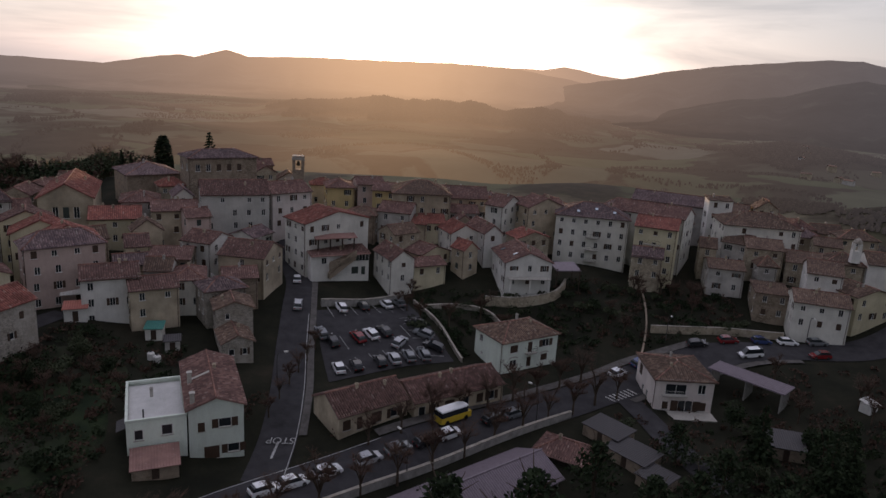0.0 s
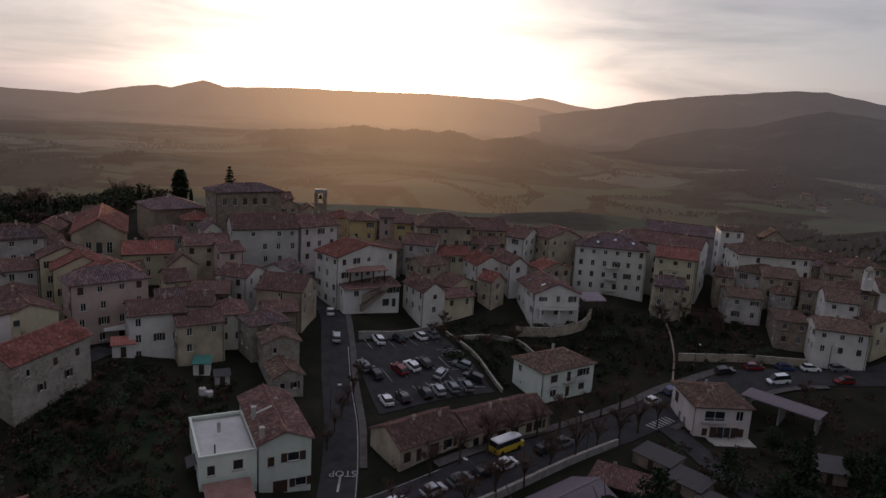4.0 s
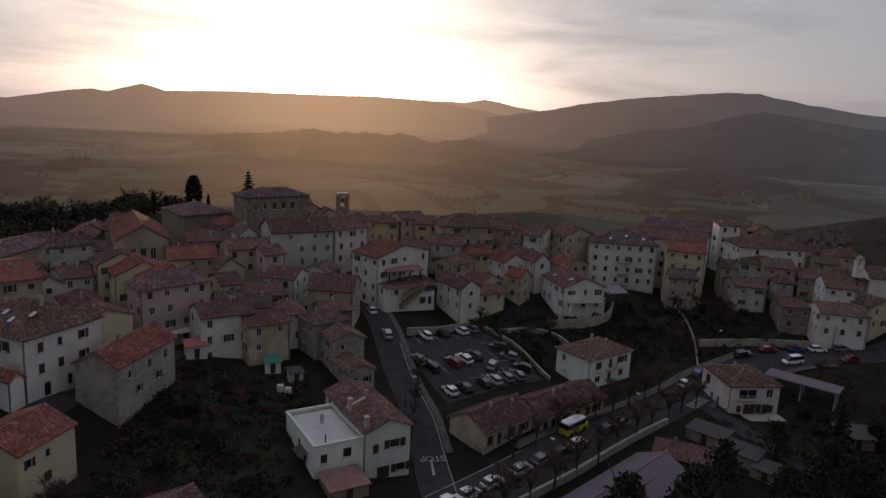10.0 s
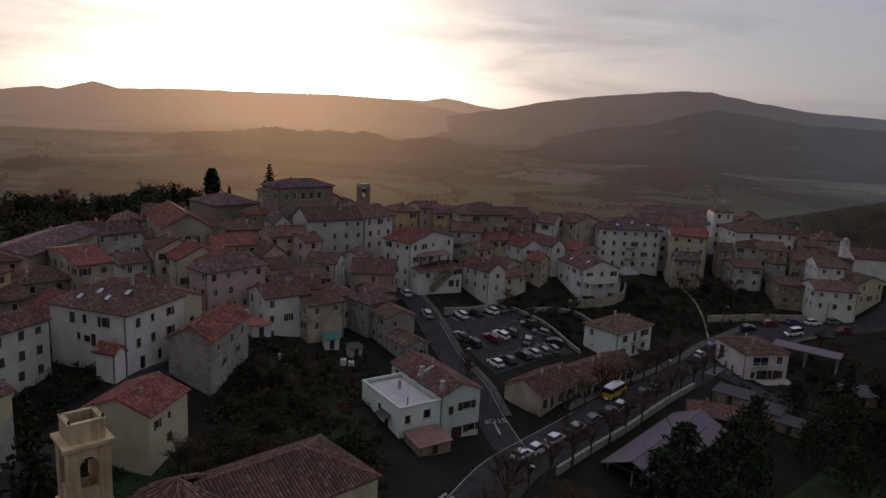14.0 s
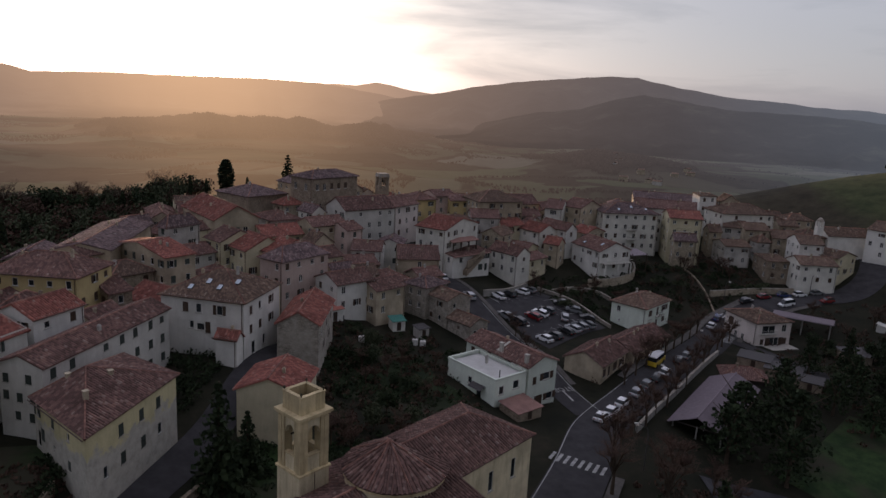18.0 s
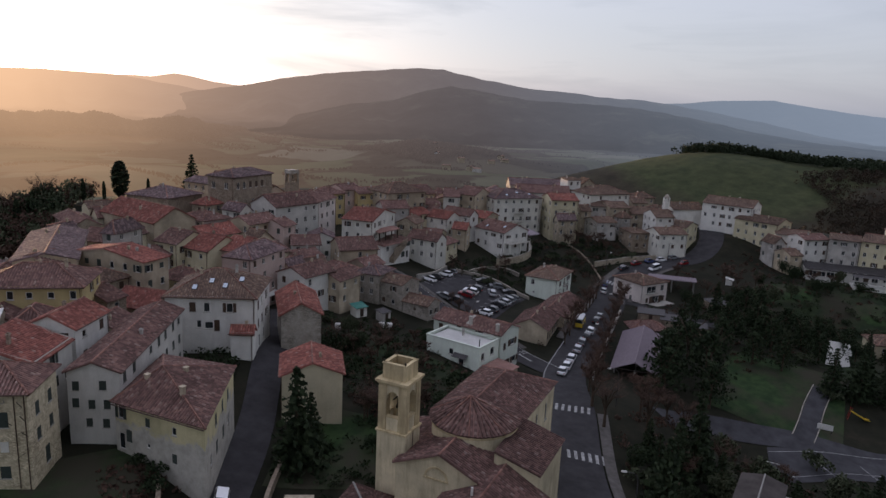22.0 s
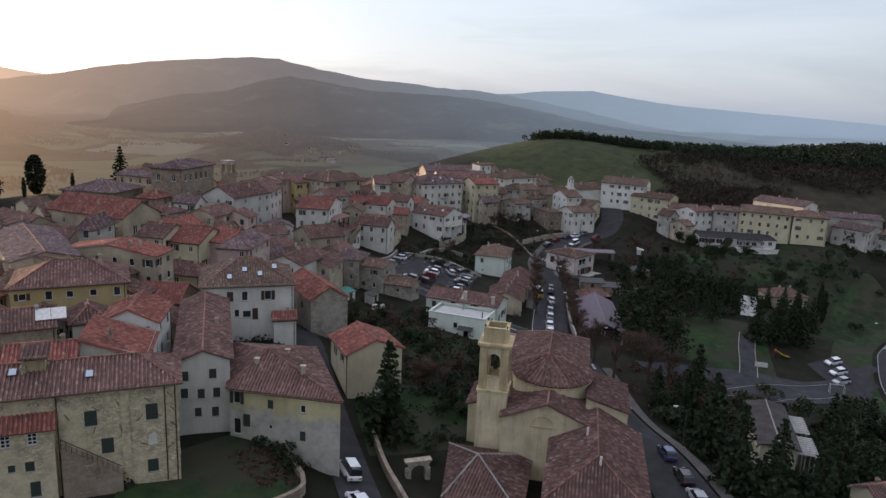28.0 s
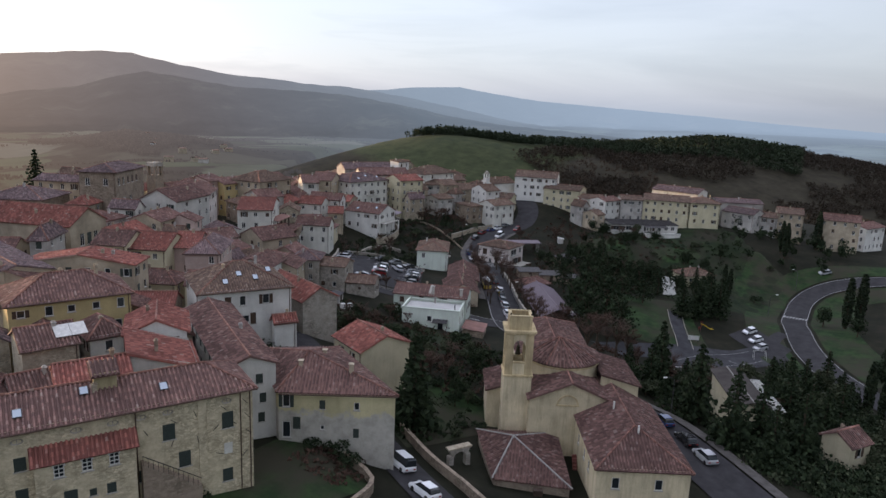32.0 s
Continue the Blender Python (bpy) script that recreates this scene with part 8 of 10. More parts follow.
# roof turret and outer stair
bm = bmesh.new()
box(bm, 3.7, -1.1, 21.6 - PZ, 5.7, 0.9, 24.3 - PZ)
part("roof_turret", bm, "ochre_worn", palace)
rm = bmesh.new()
slope(rm, (3.4, -1.5, 24.2 - PZ), (6.0, -1.5, 24.2 - PZ), (3.4, 1.2, 24.9 - PZ), (6.0, 1.2, 24.9 - PZ), fine=True)
part("turret_roof", rm, "tile_dark", palace)
for k in range(20):
    bm = bmesh.new()
    box(bm, 7.0 + 0.27 * k, FRONT - 1.2, 10.0 - PZ, 7.27 + 0.27 * k, FRONT - 0.01, 15.9 - 0.19 * k - PZ)
    part("stair_step", bm, "stone_brown", palace)
bm = bmesh.new()
tube(bm, ((7.0, FRONT - 1.2, 16.9 - PZ), (12.4, FRONT - 1.2, 13.1 - PZ)), 0.045, 5)
part("handrail", bm, "iron", palace)
for k in range(12):
    bm = bmesh.new()
    tube(bm, ((7.05 + 0.45 * k, FRONT - 1.2, 15.85 - 0.317 * k - PZ), (7.05 + 0.45 * k, FRONT - 1.2, 16.85 - 0.317 * k - PZ)), 0.03, 4)
    part("baluster", bm, "iron", palace)
for u, v in ((9.69, 0.45), (2.81, 0.72), (-2.64, 0.4)):
    bm = bmesh.new()
    box(bm, -0.4, -0.5, 0.08, 0.4, 0.5, 0.2)
    sk = part("skylight", bm, "steel_grey", palace)
    sk.matrix_basis = pose(u, FRONT + 3.8 * v, 21.4 + 1.9 * v - PZ, math.degrees(math.atan2(1.9, 3.8)), 0, 0)
    bm = bmesh.new()
    box(bm, -0.33, -0.43, 0.2, 0.33, 0.43, 0.22)
    part("pane", bm, "skylight", sk)

# ---- balconies and terraces ----
def balcony(owner, side, u, z, wide, deep=1.1, rail="iron", canopy=False):
    """A slab with a bar railing on a house's side (0 front, 1 right, 3 left), z above the house's base."""
    ob = bpy.data.objects[owner] if isinstance(owner, str) else owner
    g = bmesh.new()
    box(g, -wide / 2, -deep, -0.15, wide / 2, 0, 0)
    slab = part("balcony", g, "stone_trim", ob)
    walls = [c for c in ob.children if c.name.startswith("wall")][0]
    xs, ys = [v.co.x for v in walls.data.vertices], [v.co.y for v in walls.data.vertices]
    x0, x1, y0, y1 = min(xs), max(xs), min(ys), max(ys)
    slab.matrix_basis = {0: pose(x0 + u, y0, z), 1: pose(x1, y0 + u, z, 0, 0, 90), 3: pose(x0, y1 - u, z, 0, 0, -90)}[side]
    g = bmesh.new()
    for pts in (((-wide / 2, 0, 1), (-wide / 2, -deep, 1), (wide / 2, -deep, 1), (wide / 2, 0, 1)),):
        for a, b in zip(pts, pts[1:]):
            tube(g, (a, b), 0.03, 4)
    part("handrail", g, rail, slab)
    g = bmesh.new()
    tube(g, ((0, -deep, 0), (0, -deep, 1.0)), 0.018, 4)
    first = part("baluster", g, rail, slab)
    first.matrix_basis = pose(-wide / 2, 0, 0)
    n = int(wide / 0.3)
    for k in range(1, n + 1):
        share("baluster", first.data, slab, pose(-wide / 2 + wide * k / n, 0, 0))
    return slab


def named(label):
    return [o for o in bpy.data.objects if o.parent is None and o.get("label") == label][0]


panels = named("old stone house with white roof panels")
for k in range(2):
    bm = bmesh.new()
    box(bm, -0.85, -1.1, 0.16, 0.85, 1.1, 0.24)
    wp = part("roof_panel", bm, "frame_white", panels, "white corrugated roof panel")
    wp.matrix_basis = pose(1.6 + 1.75 * k, -1.7, 21.4 + 0.85 - panels.matrix_basis.translation.z, 24, 0, 0)
apt = named("grey four storey apartment house with balconies")
for u, dz in ((9.6, 5.4), (9.6, 8.6), (9.6, 11.6)):
    balcony(apt, 0, u, 21.6 - apt.matrix_basis.translation.z - dz, 3.4)
ya = named("yellow apartment house with balcony")
balcony(ya, 0, 4.4, 21.8 - ya.matrix_basis.translation.z - 4.2, 4.2)
hh = named("pale green plaster house with hip roof")
balcony(hh, 1, 6.4, 7.0 - hh.matrix_basis.translation.z - 2.95, 2.4, 0.9)
for u in (2.6, 10.0):
    g = bmesh.new()
    pts = [(math.cos(math.pi * k / 8) * 1.05, 0.35 * math.sin(math.pi * k / 8)) for k in range(9)]
    for (xa, za), (xb, zb) in zip(pts, pts[1:]):
        vs = [g.verts.new(p) for p in ((xa, -0.07, za), (xb, -0.07, zb), (xb, -0.07, zb + 0.2), (xa, -0.07, za + 0.2))]
        g.faces.new(vs)
        g.faces.new([g.verts.new(p) for p in ((xa, -0.07, za + 0.2), (xb, -0.07, zb + 0.2), (xb, 0.0, zb + 0.2), (xa, 0.0, za + 0.2))])
    ar = part("window_arch", g, "stone_trim", hh)
    ar.matrix_basis = pose(4.6, -6.55 + u, 7.0 - hh.matrix_basis.translation.z - 3.85, 0, 0, 90)
vl = named("pale pink house with brown hip roof and loggia")
vz = vl.matrix_basis.translation.z
balcony(vl, 1, 3.4, 4.6 - vz - 2.9, 4.4, 0.8, "frame_white")
g = bmesh.new()
box(g, -5.2, -0.1, 0, 5.2, 3.2, 0.2)
terr = part("terrace_slab", g, "stone_trim", vl)
terr.matrix_basis = pose(5.75, 0, 4.6 - vz - 6.2, 0, 0, 90) @ pose(0, -3.2, 0)
bh = named("white house with pillared terrace and dark roof")
bz = bh.matrix_basis.translation.z
sl = balcony(bh, 1, 5.3, 14.8 - bz - 3.4, 9.4, 2.2, "frame_white")
for x in (-4.4, 0.0, 4.4):
    g = bmesh.new()
    box(g, -0.16, -0.16, -3.0, 0.16, 0.16, -0.15)
    part("pillar", g, "white", sl).matrix_basis = pose(x, -2.0, 0)
# outdoor stair and pergola of the low white house
lw = named("low white house with outdoor stair")
lz = 14.2 - lw.matrix_basis.translation.z
for k in range(20):
    g = bmesh.new()
    box(g, 0, -1.5, -1.2, 0.3, 0.0, 0.2)
    part("stair_step", g, "stone_brown", lw).matrix_basis = pose(-2.9 + 0.3 * k, -3.02, lz - 4.4 + 0.22 * k)
g = bmesh.new()
vs = [g.verts.new((x, y, z)) for y in (-1.68, -1.5) for x, z in ((-3.0, -1.4), (3.3, -0.6), (3.3, 1.0), (-3.0, -3.5))]
for q in ((0, 1, 2, 3), (7, 6, 5, 4), (0, 4, 5, 1), (1, 5, 6, 2), (2, 6, 7, 3), (3, 7, 4, 0)):
    g.faces.new([vs[i] for i in q])
part("stair_parapet", g, "stone_brown", lw, "sloping brown parapet").matrix_basis = pose(0, -3.0, lz - 0.1)
for x in (-4.6, -1.8, 1.0, 3.8):
    g = bmesh.new()
    box(g, x, -0.6, 0, x + 0.28, -0.32, 2.9)
    part("pergola_post", g, "wood_door", lw).matrix_basis = pose(0, 0, lz)
g = bmesh.new()
slope(g, (-5.2, -1.0, 2.9), (4.6, -1.0, 2.9), (-5.2, 1.6, 3.5), (4.6, 1.6, 3.5), 0.35, 0.05)
part("pergola_roof", g, "tile_dark", lw).matrix_basis = pose(0, 0, lz)
g = bmesh.new()
slope(g, (-6.9, -3.7, -0.35), (6.9, -3.7, -0.35), (-6.9, -2.95, 0.0), (6.9, -2.95, 0.0), 0.35, 0.05)
part("eave_strip", g, "tile_dark", lw).matrix_basis = pose(0, 0, lz)
# lean-to shelter beside the terrace house
shelter = empty("shelter", pose(30.6, 152.5, ground(30.6, 152.5), 0, 0, 12), "open timber shelter with a pale sheet roof", "shed")
g = bmesh.new()
slope(g, (-3, -2.4, 5.2), (3, -2.4, 5.2), (-3, 2.4, 6.0), (3, 2.4, 6.0), 0.5, 0.03)
part("roof", g, "lilac", shelter)
for sx in (-2.8, 2.8):
    for sy in (-2.2, 2.2):
        g = bmesh.new()
        box(g, sx - 0.1, sy - 0.1, -0.4, sx + 0.1, sy + 0.1, 5.6)
        part("post", g, "wood_door", shelter)

# ---- far campanile, chapel turret ----
camp = empty("campanile", pose(-38.3, 186.4, 14, 0, 0, 12), "old square stone campanile above the roofs", "tower")
g = bmesh.new()
box(g, -1.6, -1.6, 0, 1.6, 1.6, 13.2)
part("shaft", g, "stone_brown", camp)
for sx, sy in ((-1, -1), (1, -1), (1, 1), (-1, 1)):
    g = bmesh.new()
    box(g, sx * 1.2 - 0.4, sy * 1.2 - 0.4, 13.2, sx * 1.2 + 0.4, sy * 1.2 + 0.4, 15.8)
    part("corner_pier", g, "stone_brown", camp)
g = bmesh.new()
box(g, -1.75, -1.75, 15.8, 1.75, 1.75, 16.15)
box(g, -1.6, -1.6, 16.15, 1.6, 1.6, 16.9)
part("crown", g, "stone_grey", camp)
g = bmesh.new()
tube(g, ((0, 0, 15.4), (0, 0, 14.9), (0, 0, 14.2)), [0.25, 0.4, 0.6], 10)
part("bell", g, "bronze", camp)
tur = empty("bell_turret", pose(98.1, 154.3, 17.6, 0, 0, -16), "small white bell turret on the chapel", "tower")
for sx, sy in ((-1, -1), (1, -1), (1, 1), (-1, 1)):
    g = bmesh.new()
    box(g, sx * 0.7 - 0.22, sy * 0.7 - 0.22, 0, sx * 0.7 + 0.22, sy * 0.7 + 0.22, 4.6)
    part("corner_pier", g, "white", tur)
g = bmesh.new()
box(g, -0.95, -0.95, 0, 0.95, 0.95, 2.8)
part("shaft", g, "white", tur)
g = bmesh.new()
tube(g, ((0, 0, 4.6), (0, 0, 5.0), (0, 0, 5.6), (0, 0, 5.9)), [1.05, 1.0, 0.55, 0.1], 10)
part("dome", g, "stone_grey", tur)


# ---- sheds, garden things ----
def shed(label, x, y, yaw, L, D, high, wall, roofmat, drop=0.4, name="shed"):
    th = empty(name, pose(x, y, ground(x, y) - 0.3, 0, 0, yaw), label, "shed")
    g = bmesh.new()
    box(g, -L / 2, -D / 2, 0, L / 2, D / 2, high + 0.3)
    part("wall", g, wall, th)
    g = bmesh.new()
    slope(g, (-L / 2 - 0.25, -D / 2 - 0.3, high + 0.3), (L / 2 + 0.25, -D / 2 - 0.3, high + 0.3), (-L / 2 - 0.25, D / 2 + 0.2, high + 0.35 + drop), (L / 2 + 0.25, D / 2 + 0.2, high + 0.35 + drop), 0.35, 0.04, 0.1)
    part("roof", g, roofmat, th)
    g = bmesh.new()
    box(g, -0.45, -D / 2 - 0.05, 0.3, 0.45, -D / 2 + 0.02, min(2.2, high))
    part("door", g, "wood_door", th)
    return th


shed("garden shed with a teal sheet roof", -48.6, 114.0, 10, 2.8, 2.4, 2.1, "white_grey", "teal", 0.5)
shed("grey kiosk with flat roof panels", 29.3, 98.2, -50, 6.6, 4.4, 2.2, "stone_brown", "steel_grey", 0.3, "kiosk")
shed("low stall with dark roof panels", 31.6, 92.2, -50, 7.0, 4.4, 1.9, "stone_brown", "steel_grey", 0.4, "kiosk")
shed("small white stall beside the hall", 33.6, 86.6, -50, 4.4, 3.8, 1.8, "stone_brown", "steel_grey", 0.3, "kiosk")
shed("tin-roofed garden shed below the villa", 57.6, 98.6, -14, 5.6, 5.2, 2.2, "stone_brown", "steel_grey", 0.5)
shed("small tin shed beside the garden shed", 62.2, 98.8, -10, 3.0, 3.0, 2.0, "stone_brown", "steel_grey", 0.4)
shed("grey timber shed among the gardens", -44.2, 110.6, 20, 2.4, 2.2, 2.0, "grey", "steel_grey", 0.3)
shed("small white garden hut in the trees", 77.5, 109.3, 30, 2.2, 2.0, 1.5, "white", "frame_white", 0.5)
shed("low annex with a dark lean-to tile roof", -34.6, 79.4, 23, 5.6, 4.4, 1.7, "stone_brown", "tile_dark", 0.5)
shed("white garden shed with a tiled roof", -62.2, 113.8, 22, 3.6, 2.8, 2.4, "white", "tile_red", 0.5)
for x, y in ((-45.0, 105.9), (-46.4, 106.8), (-57.6, 104.8)):
    th = empty("water_tank", pose(x, y, ground(x, y)), "white plastic water tank in the garden", "tank")
    g = bmesh.new()
    tube(g, ((0, 0, -0.1), (0, 0, 1.1), (0, 0, 1.3)), [0.6, 0.6, 0.3], 12)
    part("drum", g, "frame_white", th)
    g = bmesh.new()
    tube(g, ((0, 0, 1.3), (0, 0, 1.42)), 0.2, 10)
    part("lid", g, "iron", th)
# fittings of the pale green houses
for k, v in enumerate((-4.6, -6.2)):
    g = bmesh.new()
    box(g, -0.32, -0.4, 0, 0, 0.4, 0.6)
    part("cooling_unit", g, "frame_white", pale_gable, "white cooling unit over the terrace").matrix_basis = pose(-3.62, v, 8.7 - pale_gable.matrix_basis.translation.z - 0.95 + 0.1 * k)
for v, high in ((-0.6, 1.9), (-7.0, 1.7)):
    g = bmesh.new()
    box(g, -0.3, -0.3, -1.2, 0.3, 0.3, high)
    box(g, -0.38, -0.38, high, 0.38, 0.38, high + 0.12)
    part("chimney", g, "stone_trim", pale_gable, "tall pale plastered chimney").matrix_basis = pose(-3.0, v, 8.7 - pale_gable.matrix_basis.translation.z)
g = bmesh.new()
box(g, -0.25, -3.2, -0.04, 0.25, 8.2, 0.04)
part("roof_verge", g, "stone_trim", pale_gable, "pale ridge band across the roof").matrix_basis = pose(-1.75, 0, 8.7 - pale_gable.matrix_basis.translation.z + 0.86, 0, -21, 0) @ Matrix.Diagonal((6.6, 0.05, 1, 1))
g = bmesh.new()
slope(g, (-1.6, -1.3, 0), (1.6, -1.3, 0), (-1.6, 0, 0.5), (1.6, 0, 0.5), 0.4, 0.02, 0.05)
part("door_canopy", g, "steel_grey", pale_flat, "grey sheet canopy over the garden door").matrix_basis = pose(-3.76, 6.2 - 8.4, 8.0 - pale_flat.matrix_basis.translation.z - 2.7, 0, 0, -90)
g = bmesh.new()
tube(g, ((0, 0, 0), (0, 0, 1.5)), 0.1, 6)
part("vent_pipe", g, "iron", pale_flat).matrix_basis = pose(-1.6, -4.9, 8.0 - pale_flat.matrix_basis.translation.z - 0.75)
aw_ob = empty("awning", pose(-66.9, 121.6, ground(-66.9, 121.6), 0, 0, 27), "white canvas awning over a back terrace", "awning")
g = bmesh.new()
slope(g, (-2.0, -2.2, 2.6), (2.0, -2.2, 2.6), (-2.0, 0, 3.3), (2.0, 0, 3.3), 0.5, 0.02, 0.05)
part("canvas", g, "frame_white", aw_ob)
for sx in (-1.9, 1.9):
    g = bmesh.new()
    tube(g, ((sx, -2.1, -0.3), (sx, -2.1, 2.6)), 0.05)
    part("pole", g, "iron", aw_ob)

# ---- the park ----
pav = empty("pavilion", pose(-33.2, 25.6, -4.4, 0, 0, 26.6), "low park pavilion with a dark felt roof and slatted pergolas", "building")
for x0, x1, y0, y1, z, up in ((-7.6, 7.8, -2.4, 2.6, 8.2, 0.7),):
    g = bmesh.new()
    box(g, x0, y0, -1, x1, y1, z)
    part("wall", g, "cream", pav)
    ym = (y0 + y1) / 2
    for a, b, c, d in (((x0 - 0.5, y0 - 0.5, z), (x1 + 0.5, y0 - 0.5, z), (x0 - 0.5, ym, z + up), (x1 + 0.5, ym, z + up)), ((x1 + 0.5, y1 + 0.5, z), (x0 - 0.5, y1 + 0.5, z), (x1 + 0.5, ym, z + up), (x0 - 0.5, ym, z + up))):
        g = bmesh.new()
        vs = [g.verts.new((p[0], p[1], p[2] + h)) for h in (0.05, 0.2) for p in (a, b, d, c)]
        for q in ((3, 2, 1, 0), (4, 5, 6, 7), (0, 1, 5, 4), (1, 2, 6, 5), (2, 3, 7, 6), (3, 0, 4, 7)):
            g.faces.new([vs[k] for k in q])
        part("roof", g, "felt", pav)
    g = bmesh.new()
    tube(g, ((x0 - 0.5, ym, z + up + 0.2), (x1 + 0.5, ym, z + up + 0.2)), 0.12, 5)
    part("ridge_cap", g, "concrete", pav)
for x0, y0 in ((-7.0, -5.5), (0.6, -5.5)):
    for k in range(9):
        g = bmesh.new()
        box(g, x0 + 0.72 * k, y0, 7.4, x0 + 0.72 * k + 0.15, y0 + 3.1, 7.6)
        part("pergola_slat", g, "frame_white", pav)
    for dy in (0.4, 2.6):
        g = bmesh.new()
        box(g, x0, y0 + dy, 7.2, x0 + 6.0, y0 + dy + 0.15, 7.4)
        part("pergola_beam", g, "concrete", pav)
    for dx in (0.2, 2.9, 5.7):
        g = bmesh.new()
        box(g, x0 + dx, y0 + 0.4, -1.5, x0 + dx + 0.15, y0 + 0.55, 7.2)
        part("pergola_post", g, "concrete", pav)


def goal(x, y, yaw):
    th = empty("goal", pose(x, y, ground(x, y) + 0.1, 0, 0, yaw), "white metal football goal on the court", "goal")
    g = bmesh.new()
    tube(g, ((-1.5, 0, 0), (-1.5, 0, 2.0), (1.5, 0, 2.0), (1.5, 0, 0)), 0.07, 6)
    part("frame", g, "frame_white", th)
    for sx in (-1.5, 1.5):
        g = bmesh.new()
        tube(g, ((sx, 0, 2.0), (sx, 0.6, 1.9), (sx, 1.2, 0)), 0.04, 5)
        part("stay", g, "frame_white", th)


goal(25.5, 30.5, 120)
goal(-1.5, 43.0, -60)
for a, b in (((3.0, 43.6), (1.0, 39.0)), ((9.5, 40.0), (7.5, 35.6)), ((16.5, 36.0), (14.0, 31.4)), ((-3, 41.5), (24, 29.2)), ((5, 47), (28.6, 33.4))):
    ribbon("court_line", "thin white line painted on the court", "road marking", (a, ((a[0] + b[0]) / 2, (a[1] + b[1]) / 2), b), 0.12, "paint_white", 0.2, cross=1)
ribbon("path", "paved park path between low kerbs", "path", ((14.5, 46.0), (20, 48.2), (28, 51.8), (37, 55.2)), 3.6, "court", 0.17)
for off in (-1.95, 1.95):
    ribbon("kerb", "pale stone kerb of the park path", "kerb", ((14.5, 46.0), (20, 48.2), (28, 51.8), (37, 55.2)), 0.18, "stone_grey", 0.34, off, cross=1)
slide = empty("slide", pose(33.4, 45.4, ground(33.4, 45.4), 0, 0, -40), "yellow playground slide with ladder", "slide")
g = bmesh.new()
lofted(g, [[(x, -0.3, z), (x, 0.3, z), (x, 0.34, z + 0.25), (x, 0.28, z + 0.05), (x, -0.28, z + 0.05), (x, -0.34, z + 0.25)] for x, z in ((-1.6, 1.9), (-1.0, 1.6), (0, 1.0), (1.2, 0.35), (2.2, 0.2))])
part("chute", g, "bus_yellow", slide)
for sy in (-0.3, 0.3):
    g = bmesh.new()
    tube(g, ((-2.3, sy, -0.2), (-1.6, sy, 2.8)), 0.05, 5)
    part("ladder_rail", g, "light_red", slide)
board = empty("notice_board", pose(22.0, 46.0, ground(22.0, 46.0), 0, 0, -60), "low white board beside the park path", "board")
g = bmesh.new()
box(g, -1.4, -0.06, 0.5, 1.4, 0.06, 1.6)
part("panel", g, "frame_white", board)
for sx in (-1.2, 1.2):
    g = bmesh.new()
    box(g, sx - 0.06, -0.05, -0.3, sx + 0.06, 0.05, 0.5)
    part("leg", g, "iron", board)
roofp = empty("panel_shelter", pose(55.5, 62.0, ground(55.5, 62.0)), "open shelter with a steep roof of two white sheet panels", "shelter")
low_z = -5.0 - roofp.matrix_basis.translation.z
LOW, ALONG, UP = Vector((-5.0, 0.4, low_z + 1.2)), Vector((7.6, -2.2, -1.6)), Vector((4.4, 2.2, 4.6))
for k in (0, 1):
    g = bmesh.new()
    e = LOW + UP * (0.51 * k)
    slope(g, e, e + ALONG, e + UP * 0.49, e + ALONG + UP * 0.49, 0.5, 0.02, 0.1)
    part("roof_panel", g, "frame_white", roofp)
for foot in (LOW, LOW + ALONG, LOW + UP, LOW + ALONG + UP):
    g = bmesh.new()
    tube(g, ((foot.x, foot.y, -1.5), (foot.x, foot.y, foot.z - 0.05)), 0.09, 6)
    part("post", g, "steel_grey", roofp)
house("villa", "low house with a brown hip roof among firs", 78.0, 60.5, -40, 11, 8, -1.6, "hip", 1.6, "cream", "tile_brown")
house("cream_house", "cream gabled house behind the hedge", -43.6, 8.6, 60, 4.6, 4.6, 4.2, "gabley", 1.4, "cream", "tile_dark")


# ---- street lamps, posts and wires ----
def street_lamp(x, y, high, arm, heading):
    th = empty("street_lamp", pose(x, y, ground(x, y) + 0.1, 0, 0, heading), "grey steel street lamp with a curved arm", "lamp", "street lamps")
    g = bmesh.new()
    tube(g, ((0, 0, -0.3), (0, 0, high * 0.8), (0.1, 0, high * 0.93), (arm * 0.4, 0, high), (arm, 0, high + 0.1)), [0.09, 0.07, 0.06, 0.05, 0.05], 6)
    part("pole", g, "steel_grey", th)
    g = bmesh.new()
    lofted(g, [[(x_, -w, high + 0.02), (x_, w, high + 0.02), (x_, w * 0.7, high + 0.2), (x_, -w * 0.7, high + 0.2)] for x_, w in ((arm - 0.1, 0.08), (arm + 0.15, 0.16), (arm + 0.6, 0.12))])
    part("lamp_head", g, "frame_white", th)


for x, y, hi, arm, hd in ((-47.0, 33.6, 6.6, 1.6, 140), (-22.5, 60.5, 7.0, 1.6, 140), (-2.0, 84.5, 7.0, 1.5, 140), (18.0, 100.0, 7.0, 1.5, 140), (50.0, 135.6, 6.0, 1.2, -90), (80.0, 136.0, 6.0, 1.2, -90), (-24.6, 104.0, 6.0, 1.2, 10), (98.0, 31.0, 7.0, 1.6, 60), (66.0, 34.5, 7.0, 1.6, -60)):
    street_lamp(x, y, hi, arm, hd)



# ---- trees ----
TREES = {}


